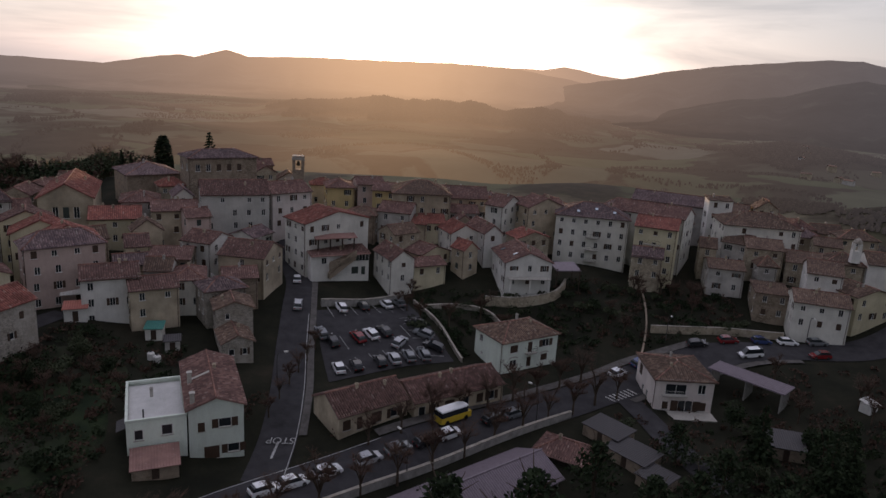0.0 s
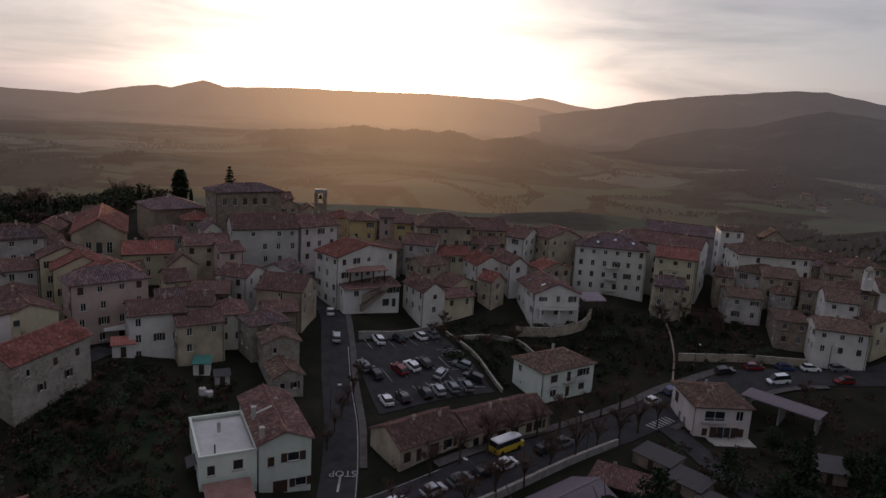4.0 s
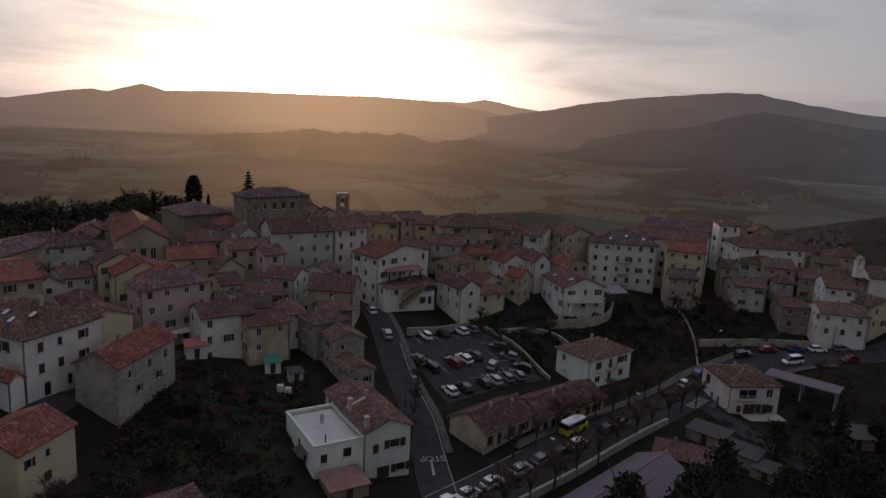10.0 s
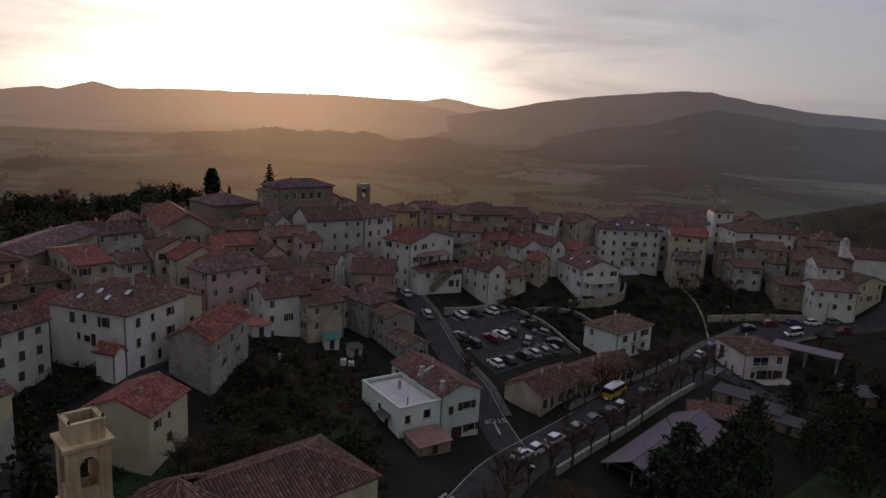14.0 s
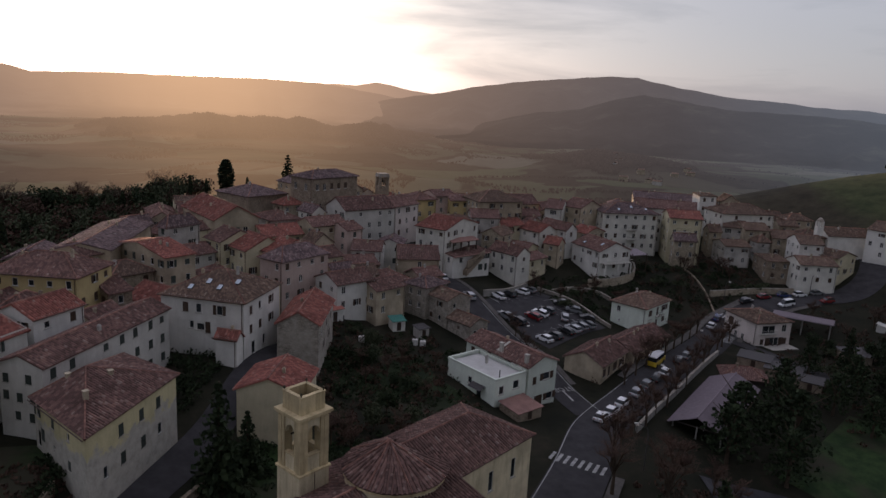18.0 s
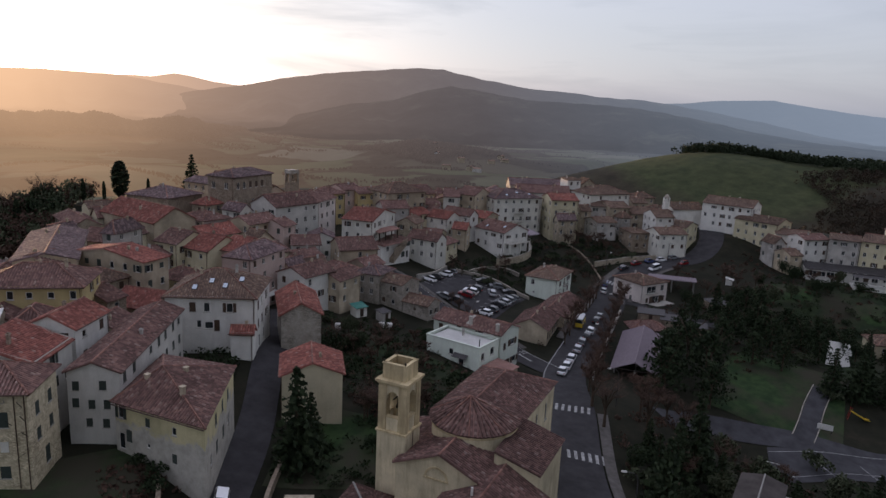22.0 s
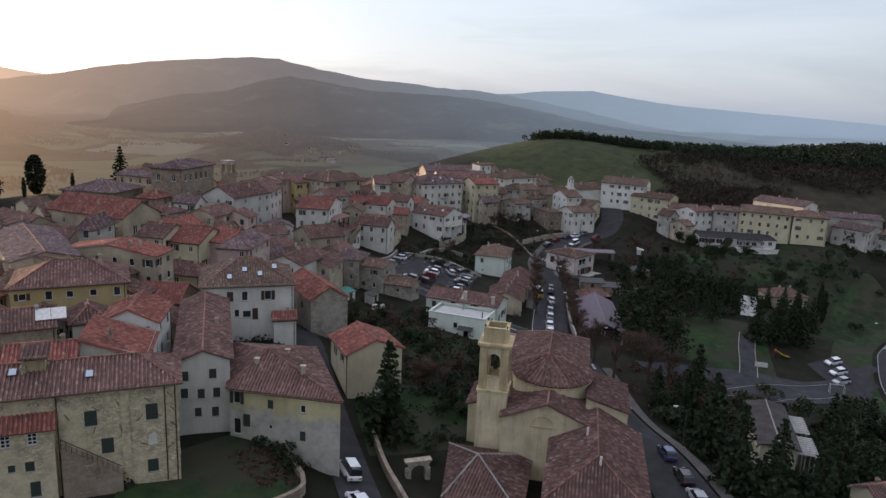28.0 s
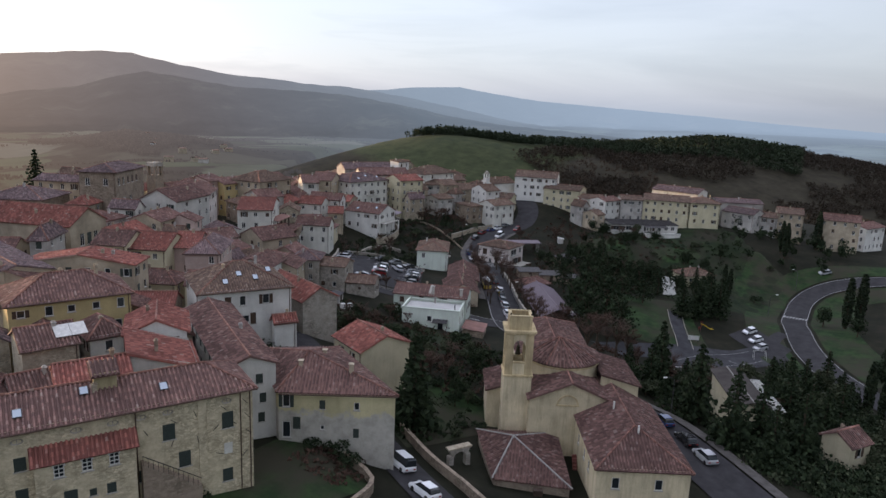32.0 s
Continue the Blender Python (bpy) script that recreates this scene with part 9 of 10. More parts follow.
def leaf_quads(verts, faces, c, size, rng, n=1):
    for _ in range(n):
        a = Vector((rng.uniform(-1, 1), rng.uniform(-1, 1), rng.uniform(-1, 1))).normalized()
        b = a.orthogonal().normalized()
        d = a.cross(b)
        s, t = size * rng.uniform(0.6, 1.3), size * rng.uniform(0.4, 0.9)
        k = len(verts)
        verts += [tuple(c + b * s), tuple(c + d * t), tuple(c - b * s), tuple(c - d * t)]
        faces.append((k, k + 1, k + 2, k + 3))


def crown_points(kind, h, rng):
    out = []
    if kind == "cypress":
        for _ in range(1100):
            f = rng.random()
            r = h * 0.085 * math.sin(math.pi * min(1, f * 0.92 + 0.06)) ** 0.6 * rng.uniform(0.6, 1.1)
            a = rng.uniform(0, 6.283)
            out.append((Vector((r * math.cos(a), r * math.sin(a), h * (0.04 + 0.96 * f))), 0.30))
    elif kind == "conifer":
        layers = 16
        for i in range(layers):
            f = i / layers
            r0 = h * 0.27 * (1 - f) ** 0.85 + 0.15
            arms = max(5, int(13 * (1 - f)))
            for k in range(arms):
                a = 6.283 * (k + rng.random() * 0.7) / arms + i
                rr = r0 * rng.uniform(0.7, 1.12)
                for j in range(7):
                    g = (j + 0.6) / 7
                    p = Vector((rr * g * math.cos(a), rr * g * math.sin(a), h * (0.10 + 0.88 * f) - rr * g * 0.30 + rng.uniform(-0.12, 0.12)))
                    out.append((p, 0.34 + 0.20 * (1 - f)))
    elif kind == "cedar":
        for i in range(9):
            z = h * (0.25 + 0.72 * i / 9)
            r0 = h * 0.42 * (1 - (i / 9) ** 1.6) + 0.6
            for k in range(9):
                a = 6.283 * (k + rng.random()) / 9
                rr = r0 * rng.uniform(0.6, 1.1)
                for j in range(10):
                    g = rng.uniform(0.25, 1)
                    out.append((Vector((rr * g * math.cos(a) + rng.uniform(-.5, .5), rr * g * math.sin(a) + rng.uniform(-.5, .5), z + rng.uniform(-0.25, 0.3) - 0.5 * g)), 0.42))
    elif kind == "broad":
        blobs = [(Vector((rng.uniform(-1, 1) * h * 0.24, rng.uniform(-1, 1) * h * 0.24, h * rng.uniform(0.42, 0.86))), h * rng.uniform(0.12, 0.22)) for _ in range(15)]
        for c, r in blobs:
            for _ in range(75):
                d = Vector((rng.gauss(0, 1), rng.gauss(0, 1), rng.gauss(0, 0.8))).normalized()
                out.append((c + d * r * rng.uniform(0.75, 1.08), 0.30))
    elif kind == "bush":
        for _ in range(5):
            c = Vector((rng.uniform(-1, 1) * h * 0.5, rng.uniform(-1, 1) * h * 0.5, h * rng.uniform(0.3, 0.6)))
            for _ in range(60):
                d = Vector((rng.gauss(0, 1), rng.gauss(0, 1), abs(rng.gauss(0, 0.9)))).normalized()
                out.append((c + d * h * 0.4 * rng.uniform(0.7, 1.1), 0.22))
    return out


def make_tree(kind, variant):
    rng = random.Random({"cypress": 11, "conifer": 22, "cedar": 33, "broad": 44, "bush": 55, "bare": 66}[kind] + variant)
    h = {"cypress": 10.0, "conifer": 13.0, "cedar": 12.0, "broad": 7.5, "bush": 2.2, "bare": 7.5}[kind]
    label = {"cypress": "slim dark green cypress on the slope", "conifer": "tall dark green fir with drooping boughs", "cedar": "broad dark evergreen cedar in the garden", "broad": "round dark evergreen tree on the bank", "bush": "dark evergreen garden bush", "bare": "bare brown winter tree with fine twigs"}[kind]
    tree = empty("tree" if kind != "bush" else "bush", Matrix(), label, "tree" if kind != "bush" else "bush")
    bm = bmesh.new()
    top = {"cypress": 0.9, "conifer": 0.95, "cedar": 0.9, "broad": 0.6, "bush": 0.4, "bare": 0.55}[kind]
    r = h * 0.02 + 0.05
    tube(bm, ((0, 0, -0.6), (0, 0, h * 0.25), (h * 0.01, 0, h * top)), [r * 1.4, r, r * 0.3], 7)
    verts, faces = [], []
    if kind in ("bare", "broad", "cedar"):
        limbs = 9 if kind == "bare" else 6
        for i in range(limbs):
            a = 6.283 * i / limbs + rng.uniform(-0.3, 0.3)
            z = h * rng.uniform(0.22, 0.5)
            end = Vector((math.cos(a) * h * rng.uniform(0.18, 0.34), math.sin(a) * h * rng.uniform(0.18, 0.34), h * rng.uniform(0.6, 0.98)))
            mid = Vector((end.x * 0.45, end.y * 0.45, (z + end.z) / 2 + 0.1 * h))
            tube(bm, ((0, 0, z), tuple(mid), tuple(end)), [r * 0.55, r * 0.35, r * 0.12], 5)
            if kind == "bare":
                for _ in range(42):
                    g = rng.random()
                    p = mid.lerp(end, g)
                    q = p + Vector((rng.gauss(0, 1), rng.gauss(0, 1), rng.uniform(0.2, 1.4))).normalized() * h * rng.uniform(0.08, 0.2)
                    k = len(verts)
                    sd = Vector((0.036, 0.03, 0))
                    verts += [tuple(p - sd), tuple(p + sd), tuple(q)]
                    faces.append((k, k + 1, k + 2))
                    for _ in range(3):
                        s = p.lerp(q, rng.uniform(0.4, 1))
                        e = s + Vector((rng.gauss(0, 1), rng.gauss(0, 1), rng.uniform(-0.2, 1))).normalized() * h * rng.uniform(0.04, 0.1)
                        k = len(verts)
                        verts += [tuple(s - sd * 0.7), tuple(s + sd * 0.7), tuple(e)]
                        faces.append((k, k + 1, k + 2))
    part("trunk", bm, "bark", tree)
    for p, size in crown_points(kind, h, rng):
        leaf_quads(verts, faces, p, size, rng)
    me = bpy.data.meshes.new("crown")
    me.from_pydata(verts, [], faces)
    me.materials.append(MATS[{"cypress": "leaf_cypress", "conifer": "leaf_dark", "cedar": "leaf_dark", "broad": "leaf_olive" if variant == 2 else "leaf_dark", "bush": "leaf_olive" if variant else "leaf_dark", "bare": "twig_brown"}[kind]])
    cr = new("crown", me)
    cr.parent = tree
    return tree


def put_tree(kind, x, y, scale=1.0, turn=0.0, variant=0, sink=0.0):
    m = pose(x, y, ground(x, y) - sink, 0, 0, turn) @ Matrix.Scale(scale, 4)
    if (kind, variant) not in TREES:
        TREES[(kind, variant)] = make_tree(kind, variant)
        TREES[(kind, variant)].matrix_basis = m
        return
    t = TREES[(kind, variant)]
    made = copy_thing(t, m)
    made.matrix_basis = m


TR = random.Random(8)


def on_road(x, y):
    p = Vector((x, y))
    for line, w in ((MAIN, 7.5), (CURVE, 6.5), (STREET, 5.0), (LANE, 5.0)):
        for a, b in zip(line, line[1:]):
            a, b = Vector(a), Vector(b)
            f = min(1, max(0, (p - a).dot(b - a) / (b - a).length_squared))
            if (p - a.lerp(b, f)).length < w:
                return True
    return False


def clear_of(x, y):
    u, v = x + 33.2, y - 25.6
    return not (abs(u * 0.894 + v * 0.448) < 9.5 and -7 < -u * 0.448 + v * 0.894 < 4)


def scatter(kind, n, x0, x1, y0, y1, s0, s1, variants=2):
    for _ in range(n):
        x, y, s, turn, v = TR.uniform(x0, x1), TR.uniform(y0, y1), TR.uniform(s0, s1), TR.uniform(0, 360), TR.randrange(variants)
        if clear_of(x, y) and not on_road(x, y):
            put_tree(kind, x, y, s, turn, v)


put_tree("cypress", -84.5, 210, 1.05)
TREES[("cypress", 0)].matrix_basis = pose(-84.5, 210, ground(-84.5, 210)) @ Matrix.Diagonal((2.7, 2.7, 1.1, 1))
put_tree("conifer", -66, 197, 1.05, 10)
put_tree("conifer", -82.3, 61.0, 1.2, 80)
put_tree("conifer", -79.0, 64.5, 0.75, 200, 1)
for x, y, s in ((3, 71, 1.15), (10, 66, 1.2), (-3, 66, 1.0), (14, 74, 1.1), (4, 60, 0.9)):
    put_tree("cedar", x, y, s, x * 40, int(x) % 2)
for x, y, s in ((-46, 30, 1.1), (-47, 20, 0.9), (-31, 40, 0.95), (-24, 42, 1.1), (-41, 14, 1.0), (-30, 10, 0.9), (-21, 19, 1.0), (52, 95, 0.8), (57, 85, 0.9), (62, 88, 0.8), (44, 50, 0.9)):
    put_tree("conifer", x, y, s, x * 31, int(abs(x)) % 2)
for x, y, s in ((75, 48, 1.0), (82, 51, 0.9), (140, 30, 1.5), (-45, 15, 0.8), (-26, 9, 0.8), (118, 38, 1.3), (122, 40, 1.2), (63.5, 14, 1.5), (66.5, 11, 1.6), (-9.4, 6.2, 1.1), (-15, 1.5, 1.3), (-12.5, 4, 0.8), (-118, 196, 0.8), (-122, 200, 0.8), (-112, 190, 0.9), (-95, 205, 0.7), (-90, 200, 0.6), (-78, 200, 0.6)):
    put_tree("cypress", x, y, s, x, 0)
scatter("conifer", 10, -40, 6, 12, 48, 0.5, 0.85)
scatter("broad", 14, -46, 8, 4, 56, 0.5, 0.9, 3)
scatter("cedar", 9, 46, 72, 50, 92, 0.55, 0.85)
scatter("broad", 26, 46, 104, 54, 98, 0.4, 0.8, 3)
scatter("bush", 40, 28, 110, 40, 104, 0.6, 1.4)
scatter("broad", 6, -66, -48, 62, 84, 0.4, 0.65, 3)
scatter("bush", 16, -66, -38, 62, 112, 0.6, 1.4)
scatter("bush", 26, 24, 70, 132, 156, 0.5, 1.2)
scatter("bare", 14, 26, 66, 132, 154, 0.5, 0.8)
scatter("bush", 22, -4, 28, 126, 150, 0.5, 1.1)
scatter("bare", 8, -8, 26, 128, 146, 0.5, 0.8)
scatter("broad", 10, -125, -96, 168, 215, 0.6, 1.1, 3)
scatter("broad", 8, 20, 66, -8, 28, 0.5, 0.9, 3)
scatter("bare", 12, -150, -102, 178, 226, 1.0, 1.5)
scatter("broad", 9, -150, -104, 180, 226, 0.9, 1.3, 3)
for k in range(9):
    put_tree("bare", -8 + 4.6 * k, 88.5 + 3.45 * k + 2.0, 0.75 + 0.1 * (k % 3), 50 * k, k % 2)
for k in range(13):
    put_tree("bare", -22 + 4.7 * k, 68.0 + 3.75 * k + 0.5 * (k % 2), 0.8 + 0.1 * (k % 3), 67 * k, (k + 1) % 2)
for x, y, s in ((-31, 55, 1.2), (-25, 51, 1.3), (-20, 57, 1.1), (-27, 62, 1.2), (-14, 52, 1.0)):
    put_tree("bare", x, y, s, x * 23, int(y) % 2)
for x, y, s in ((36, 53, 0.9), (40, 49, 1.0), (45, 45, 0.95), (56, 50, 0.9), (61, 47, 0.8)):
    put_tree("conifer", x, y, s, x * 37, int(y) % 2)
for x, y, s in ((69.5, 62, 0.55), (71, 57.8, 0.6), (72.8, 54.5, 0.55), (68, 65.5, 0.6)):
    put_tree("conifer", x, y, s, x * 43, int(y) % 2)
for x, y, s in ((-53.5, 23, 1.0), (-50, 14, 0.9), (-57, 17, 0.8), (-35, 12, 0.9), (-28, 18, 0.85)):
    put_tree("conifer", x, y, s, x * 41, int(y) % 2)
for x, y, s in ((30, 77, 0.8), (31, 69, 0.75), (35, 64, 0.7), (24, 84, 0.8), (36, 78, 0.8), (42, 84, 0.75), (43, 72, 0.8), (49, 78, 0.75), (56, 72, 0.7), (62, 80, 0.7), (68, 72, 0.7), (38, 92, 0.65)):
    put_tree("cedar", x, y, s, x * 29, int(y) % 2)
for k in range(6):
    put_tree("bare", -24 + 0.6 * k, 96 + 4.5 * k, 0.55, 70 * k, k % 2)


scatter("broad", 32, -44, 4, -2, 40, 0.5, 0.95, 3)
scatter("bush", 30, -50, 10, 0, 50, 0.8, 1.6)
scatter("conifer", 8, -20, 20, 4, 26, 0.5, 0.9)
scatter("broad", 8, -64, -48, 70, 104, 0.35, 0.6, 3)
scatter("bare", 12, -62, -45, 68, 106, 0.4, 0.65)
scatter("bare", 10, -40, -4, 18, 60, 0.6, 0.95)
scatter("broad", 4, -74, -62, 58, 70, 0.3, 0.5, 3)
scatter("bush", 8, -84, -66, 52, 70, 0.5, 0.9)
scatter("bare", 4, -74, -64, 62, 72, 0.5, 0.8)
for x, y, s in ((-100.8, 57.5, 0.9), (-99.8, 60.6, 1.0), (-101.6, 62.6, 0.7), (-98.6, 63.4, 0.8)):
    put_tree("bush", x, y, s, x * 17, 0)
scatter("broad", 16, 40, 100, 84, 108, 0.4, 0.7, 3)
scatter("bare", 10, 60, 112, 84, 122, 0.5, 0.8)


def undergrowth(name, label, n, areas, material, seed, r0=0.5, r1=1.5, leaf=0.26):
    """Scrub, hedges and low garden growth: many small leafy clumps in one mesh."""
    rng = random.Random(seed)
    verts, faces = [], []
    for x0, x1, y0, y1, share_of in areas:
        for _ in range(int(n * share_of)):
            x, y = rng.uniform(x0, x1), rng.uniform(y0, y1)
            if on_road(x, y) or not clear_of(x, y):
                continue
            r, z = rng.uniform(r0, r1), ground(x, y)
            for _ in range(int(26 * r1 / 1.5)):
                d = Vector((rng.gauss(0, 1), rng.gauss(0, 1), abs(rng.gauss(0, 0.8)))).normalized() * r * rng.uniform(0.4, 1.1)
                leaf_quads(verts, faces, Vector((x, y, z)) + d, leaf, rng)
    me = bpy.data.meshes.new(name)
    me.from_pydata(verts, [], faces)
    me.materials.append(MATS[material])
    return tagged(new(name, me), label, "scrub", kind="stuff")


undergrowth("undergrowth", "dark scrub and hedges in the gardens", 1500, ((-48, 0, -4, 36, 0.3), (44, 112, 50, 104, 0.3), (-68, -42, 58, 112, 0.15), (26, 70, 132, 158, 0.12), (-4, 30, 128, 150, 0.1), (-84, -64, 56, 70, 0.02)), "leaf_dark", 12)
undergrowth("undergrowth", "overgrown courtyard bushes below the white house", 260, ((-95, -82, 76, 93, 0.5), (-84, -76, 64, 72, 0.25), (-66, -58, 84, 100, 0.3)), "leaf_dark", 35, 0.6, 1.6)
undergrowth("undergrowth", "brown winter scrub on the banks", 900, ((-68, -42, 60, 110, 0.3), (26, 110, 66, 124, 0.4), (26, 70, 132, 158, 0.15), (-46, -2, 14, 58, 0.2), (-30, -10, 92, 100, 0.03)), "twig_brown", 13)

undergrowth("flower_bed", "brown withered garden bed inside the stone wall", 60, ((-106, -100.5, 54, 62, 0.9), (-101, -97, 57, 65, 0.5)), "twig_brown", 36, 0.3, 0.8)
undergrowth("ivy", "dark ivy climbing beside the outer stair of the palace", 40, ((-118.2, -117.0, 62.6, 63.4, 0.5),), "leaf_dark", 37, 0.5, 1.6)

PARK_BANK = ((-60, -34, 2, 26, 0.45), (-34, -6, 0, 16, 0.35), (-8, 30, 18, 26, 0.08), (-30, -4, 14, 22, 0.12))


def hedge_line(points, width, step=1.4):
    areas = []
    for a, b in zip(points, points[1:]):
        n = max(1, int(math.dist(a, b) / step))
        for k in range(n):
            x, y = a[0] + (b[0] - a[0]) * k / n, a[1] + (b[1] - a[1]) * k / n
            areas.append((x - width, x + width, y - width, y + width, 1.0))
    return areas


undergrowth("hedge", "thick dark hedge beside the curving road", 3, hedge_line(((40, 26.6), (29, 21.4), (15, 14.6), (-1.5, 7.6), (-14, 1.5)), 0.8), "leaf_dark", 33, 0.7, 1.3)
undergrowth("hedge", "dark hedge along the car park", 4, hedge_line(((-3.0, 144.5), (2.6, 133.5), (7.2, 122.5)), 0.8), "leaf_dark", 38, 0.7, 1.4)
undergrowth("hedge", "dark hedge between the street and the car park", 3, hedge_line(((-20.5, 108), (-22.5, 118), (-24.3, 129)), 0.5), "twig_brown", 39, 0.5, 1.0)
undergrowth("hedge", "dark hedge along the lower park lane", 3, hedge_line(((16, 26), (2, 21.5), (-14, 14.5)), 0.7), "leaf_dark", 34, 0.7, 1.3)
undergrowth("undergrowth", "dark evergreen shrubs on the park bank", 700, PARK_BANK, "leaf_dark", 31, 0.9, 2.6, 0.34)
undergrowth("undergrowth", "olive and laurel shrubs on the park bank", 340, PARK_BANK, "leaf_olive", 32, 0.7, 2.2, 0.3)


def woodland(name, label, n, spot, material, h0, h1, seed, land=ground):
    """Far woods: many small ragged crowns in one mesh."""
    rng = random.Random(seed)
    verts, faces = [], []
    for _ in range(n):
        x, y = spot(rng)
        z, h = land(x, y), rng.uniform(h0, h1)
        r = h * rng.uniform(0.32, 0.5)
        k = len(verts)
        for lv, (f, g) in enumerate(((0.15, 0.75), (0.5, 1.0), (0.8, 0.65))):
            for j in range(6):
                a = 6.283 * j / 6 + lv * 0.5
                rr = r * g * rng.uniform(0.7, 1.2)
                verts.append((x + rr * math.cos(a), y + rr * math.sin(a), z + h * f * rng.uniform(0.9, 1.1)))
        verts.append((x + rng.uniform(-.3, .3) * r, y + rng.uniform(-.3, .3) * r, z + h))
        for lv in (0, 6):
            for j in range(6):
                faces.append((k + lv + j, k + lv + (j + 1) % 6, k + lv + 6 + (j + 1) % 6, k + lv + 6 + j))
        for j in range(6):
            faces.append((k + 12 + j, k + 12 + (j + 1) % 6, k + 18))
    me = bpy.data.meshes.new(name)
    me.from_pydata(verts, [], faces)
    me.materials.append(MATS[material])
    return tagged(new(name, me), label, "woods", kind="stuff")


def ragged_woods(name, label, n, spot, material, h0, h1, seed, clumps=26):
    """Woods on the slopes: loose crowns of small leaf clumps, in one mesh."""
    rng, rs = random.Random(seed), np.random.default_rng(seed)
    at = [spot(rng) for _ in range(n)]
    base = np.array([(x, y, ground(x, y)) for x, y in at])
    h = rs.uniform(h0, h1, n)
    d = rs.normal(size=(n, clumps, 3))
    d /= np.linalg.norm(d, axis=2, keepdims=True)
    d *= rs.uniform(0.5, 1.0, (n, clumps, 1)) * (h * rs.uniform(0.34, 0.52, n))[:, None, None]
    c = base[:, None, :] + d
    c[:, :, 2] += 0.6 * h[:, None]
    a, b = rs.normal(size=(2, n, clumps, 3))
    a /= np.linalg.norm(a, axis=2, keepdims=True)
    b -= a * (a * b).sum(axis=2, keepdims=True)
    b /= np.linalg.norm(b, axis=2, keepdims=True)
    a *= (h[:, None] * rs.uniform(0.07, 0.15, (n, clumps)))[:, :, None]
    b *= (h[:, None] * rs.uniform(0.05, 0.11, (n, clumps)))[:, :, None]
    verts = np.stack((c + a, c + b, c - a, c - b), axis=2).reshape(-1, 3)
    me = bpy.data.meshes.new(name)
    me.from_pydata(verts.tolist(), [], np.arange(len(verts)).reshape(-1, 4).tolist())
    me.materials.append(MATS[material])
    return tagged(new(name, me), label, "woods", kind="stuff")


def polar(az0, az1, d0, d1, gaps=False):
    def spot(rng):
        d = rng.uniform(d0, d1)
        lead = 5.0 * noise.noise((d / 90, az0 * 0.37, 1.0)) + abs(rng.gauss(0, 1.2))
        a = radians(az0 + lead + rng.random() * (az1 - az0 - lead))
        x, y = -157 + d * math.sin(a), 8 + d * math.cos(a)
        if gaps and noise.noise((x / 95, y / 95, 6.5)) + 0.35 * noise.noise((x / 28, y / 28, 1.5)) < -0.3:
            return spot(rng)
        return x, y
    return spot


def on_rise(rng):
    """Woods on the low rises of the valley."""
    while True:
        a, d = radians(rng.uniform(-34, 37)), rng.uniform(980, 2400)
        x, y = d * math.sin(a), d * math.cos(a)
        h = valley_height(x, y) + 72
        if h + 16 * noise.noise((x / 160, y / 160, 5.5)) + 8 * noise.noise((x / 50, y / 50, 2.5)) > 17:
            return x, y


def in_copse(rng):
    """Copses and hedgerow trees between the fields."""
    while True:
        a, d = radians(rng.uniform(-32, 48)), 950 * (3.2 ** rng.random())
        x, y = d * math.sin(a), d * math.cos(a)
        if abs(noise.noise((x / 210, y / 320, 8.5))) < 0.035 or noise.noise((x / 170, y / 260, 3.3)) > 0.42:
            return x, y


def below_town(rng):
    while True:
        a, d = radians(rng.uniform(20, 38)), rng.uniform(480, 950)
        x, y = d * math.sin(a), d * math.cos(a)
        thin = abs(a - 0.47) / 0.19
        if noise.noise((x / 110, y / 110, 5.5)) + 0.15 * noise.noise((x / 30, y / 30, 2.5)) > -0.12 + 0.45 * thin ** 2 + 0.25 * smoothstep(650, 900, d):
            return x, y


# valley crowns, faintly emissive to carry the painted haze
woodland("valley_woods", "brown winter woods on the rises of the valley", 9000, on_rise, "far_oak", 7, 12, 41, valley_height)
woodland("valley_woods", "dark copses and hedgerow trees between the fields", 7500, in_copse, "far_oak", 2.5, 5, 42, valley_height)
ragged_woods("hill_woods", "dark evergreen woods along the crest of the green hill", 7000, polar(54, 84, 965, 1500), "leaf_cypress", 8, 14, 1, 36)
ragged_woods("slope_woods", "brown leafless woods on the far slope", 14000, polar(64, 104, 700, 1300, True), "wood_dark", 5, 9, 2)
ragged_woods("slope_woods", "rust-brown oak fringe beside the green hill", 700, polar(63.5, 74, 640, 1000), "autumn", 4, 8, 6)
woodland("slope_woods", "dark winter woods below the old town", 1500, below_town, "far_oak", 4, 7, 9)
ragged_woods("slope_woods", "dark mixed woods below the ridge houses", 3600, polar(66, 112, 430, 720, True), "wood_dark", 4, 8, 3)


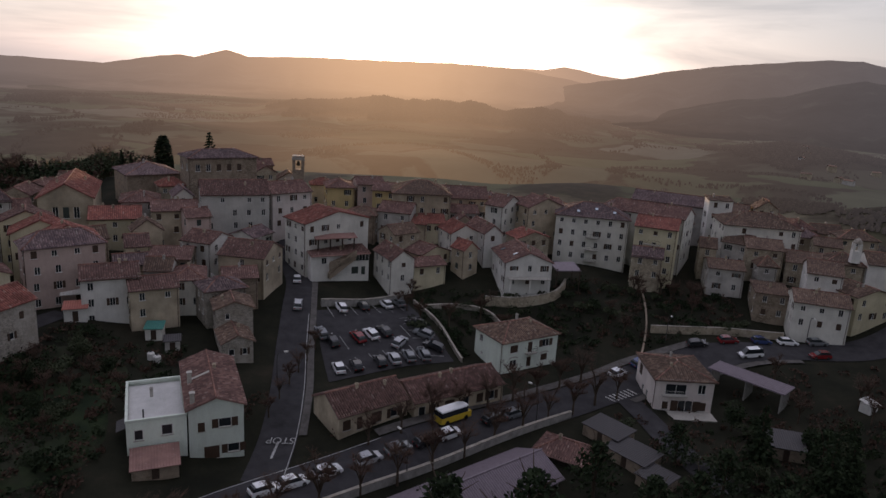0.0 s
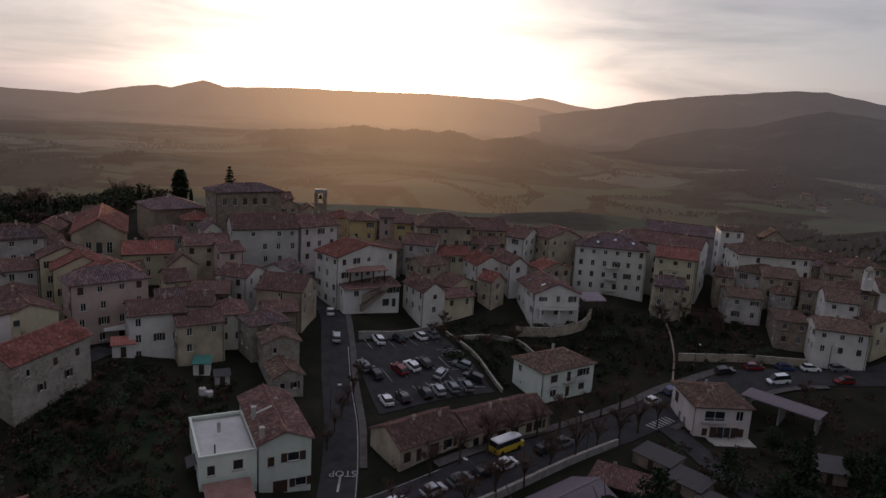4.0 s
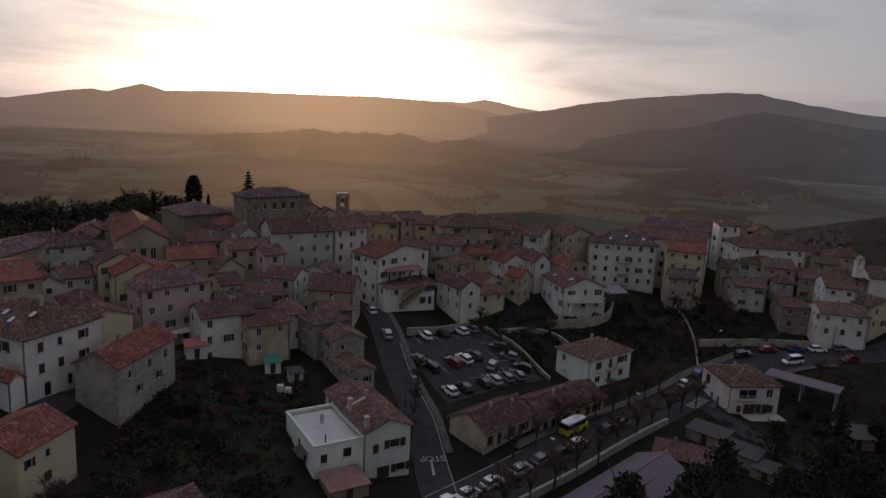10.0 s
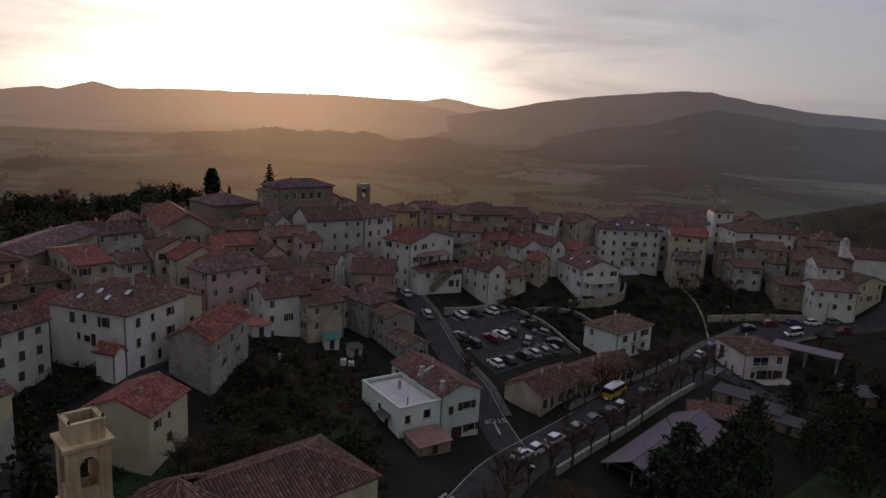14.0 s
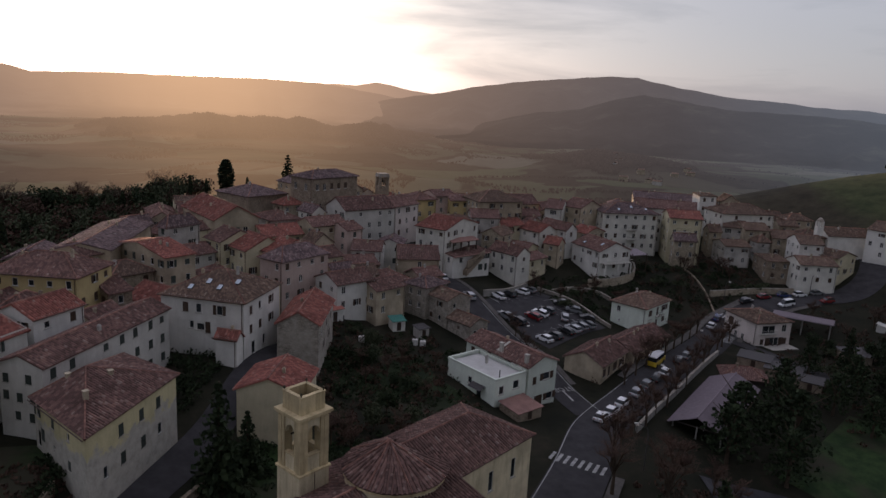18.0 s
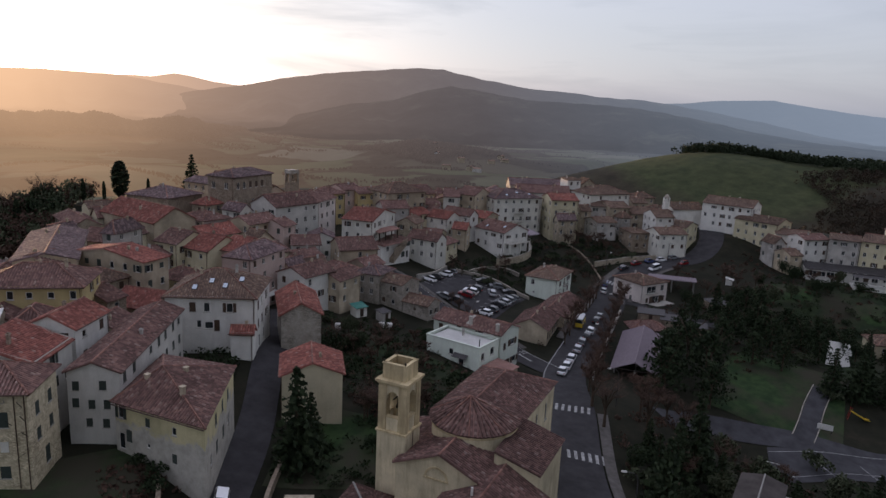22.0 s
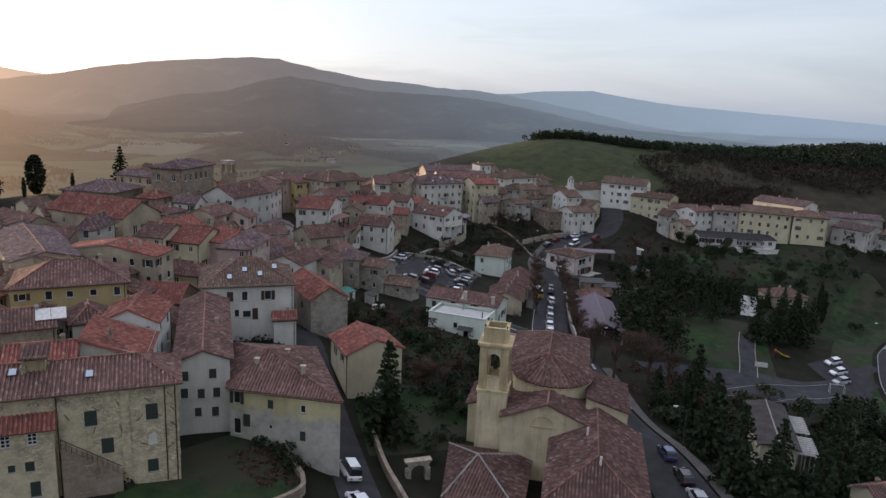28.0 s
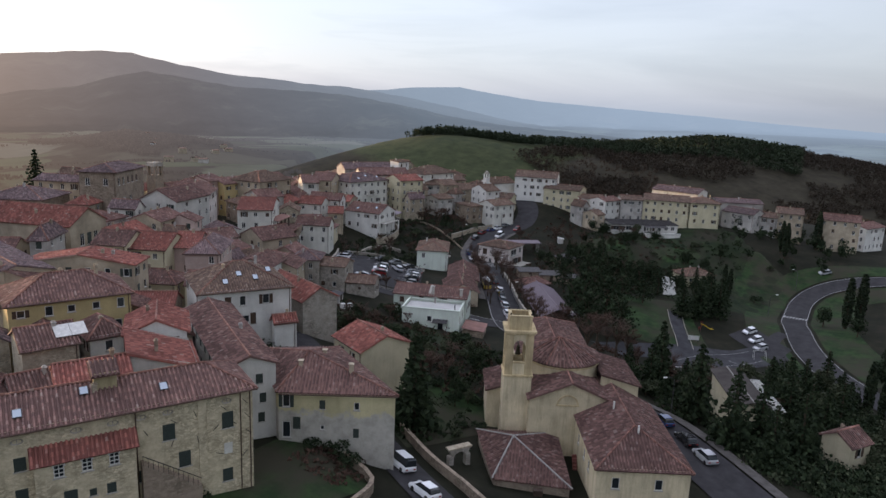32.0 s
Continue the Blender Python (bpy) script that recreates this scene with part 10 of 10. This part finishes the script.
def leafy_woods(name, label, n, spot, material, h0, h1, seed):
    """Near woods: uneven crowns of many small leaf clumps on thin stems, in one mesh."""
    rng = random.Random(seed)
    verts, faces = [], []
    for _ in range(n):
        x, y = spot(rng)
        z, h = ground(x, y), rng.uniform(h0, h1)
        r = h * rng.uniform(0.26, 0.40)
        for _ in range(4):
            c = Vector((x + rng.uniform(-0.5, 0.5) * r, y + rng.uniform(-0.5, 0.5) * r, z + h * rng.uniform(0.45, 0.82)))
            for _ in range(26):
                d = Vector((rng.gauss(0, 1), rng.gauss(0, 1), rng.gauss(0, 0.8))).normalized() * r * rng.uniform(0.45, 0.75)
                leaf_quads(verts, faces, c + d, 0.42, rng)
        k = len(verts)
        verts += [(x - 0.14, y, z - 0.5), (x + 0.14, y, z - 0.5), (x, y + 0.02, z + h * 0.7)]
        faces.append((k, k + 1, k + 2))
    me = bpy.data.meshes.new(name)
    me.from_pydata(verts, [], faces)
    me.materials.append(MATS[material])
    return tagged(new(name, me), label, "woods", kind="stuff")


def west_edge(y):
    return float(np.interp(y, (90, 118, 127, 141, 154, 169, 194, 230), (-134, -124, -121, -117, -110, -104, -98, -88)))


def below_west_edge(rng):
    y = rng.uniform(92, 232)
    return west_edge(y) - 2 - 62 * rng.random() ** 1.4, y


leafy_woods("slope_woods", "dark evergreen oak wood below the western edge of the town", 430, below_west_edge, "leaf_olive", 4, 9, 5)
leafy_woods("slope_woods", "bare brown oaks below the western edge of the town", 330, below_west_edge, "twig_brown", 4, 9, 15)
ragged_woods("slope_woods", "brown woods far down the western slope", 2600, lambda rng: (rng.uniform(-420, -190), rng.uniform(110, 330)), "wood_dark", 4, 7, 16)
for x, y, s in ((-131, 128, 1.0), (-134, 133, 0.9), (-128, 141, 1.1), (-126, 150, 0.9)):
    put_tree("cypress", x, y, s, x, 0)
ragged_woods("slope_woods", "brown scrub at the foot of the green hill", 900, polar(44, 66, 560, 760, True), "wood_dark", 4, 8, 17)
leafy_woods("garden_trees", "dark evergreen trees in the gardens under the ridge", 46, lambda rng: (rng.uniform(108, 158), rng.uniform(18, 62)), "leaf_dark", 3, 6, 7)


# a hamlet among the woods
HR = random.Random(21)
for k in range(10):
    a, d = radians(HR.uniform(27, 34)), HR.uniform(1180, 1480)
    x, y = d * math.sin(a), d * math.cos(a)
    w, dp, h = HR.uniform(10, 17), HR.uniform(8, 11), HR.uniform(6, 9)
    hm = empty("farmhouse", pose(x, y, valley_height(x, y), 0, 0, HR.uniform(-60, 60)), "pale farmhouse with a tiled roof among dark woods", "house")
    g = bmesh.new()
    box(g, -w / 2, -dp / 2, -3, w / 2, dp / 2, h)
    part("wall", g, ("tan", "stone_tan", "grey")[k % 3], hm)
    for s in (-1, 1):
        g = bmesh.new()
        slope(g, (-s * w / 2, -s * (dp / 2 + 0.4), h), (s * w / 2, -s * (dp / 2 + 0.4), h), (-s * w / 2, 0, h + 1.8), (s * w / 2, 0, h + 1.8), 0.6, 0.1)
        part("roof", g, "tile_brown", hm)
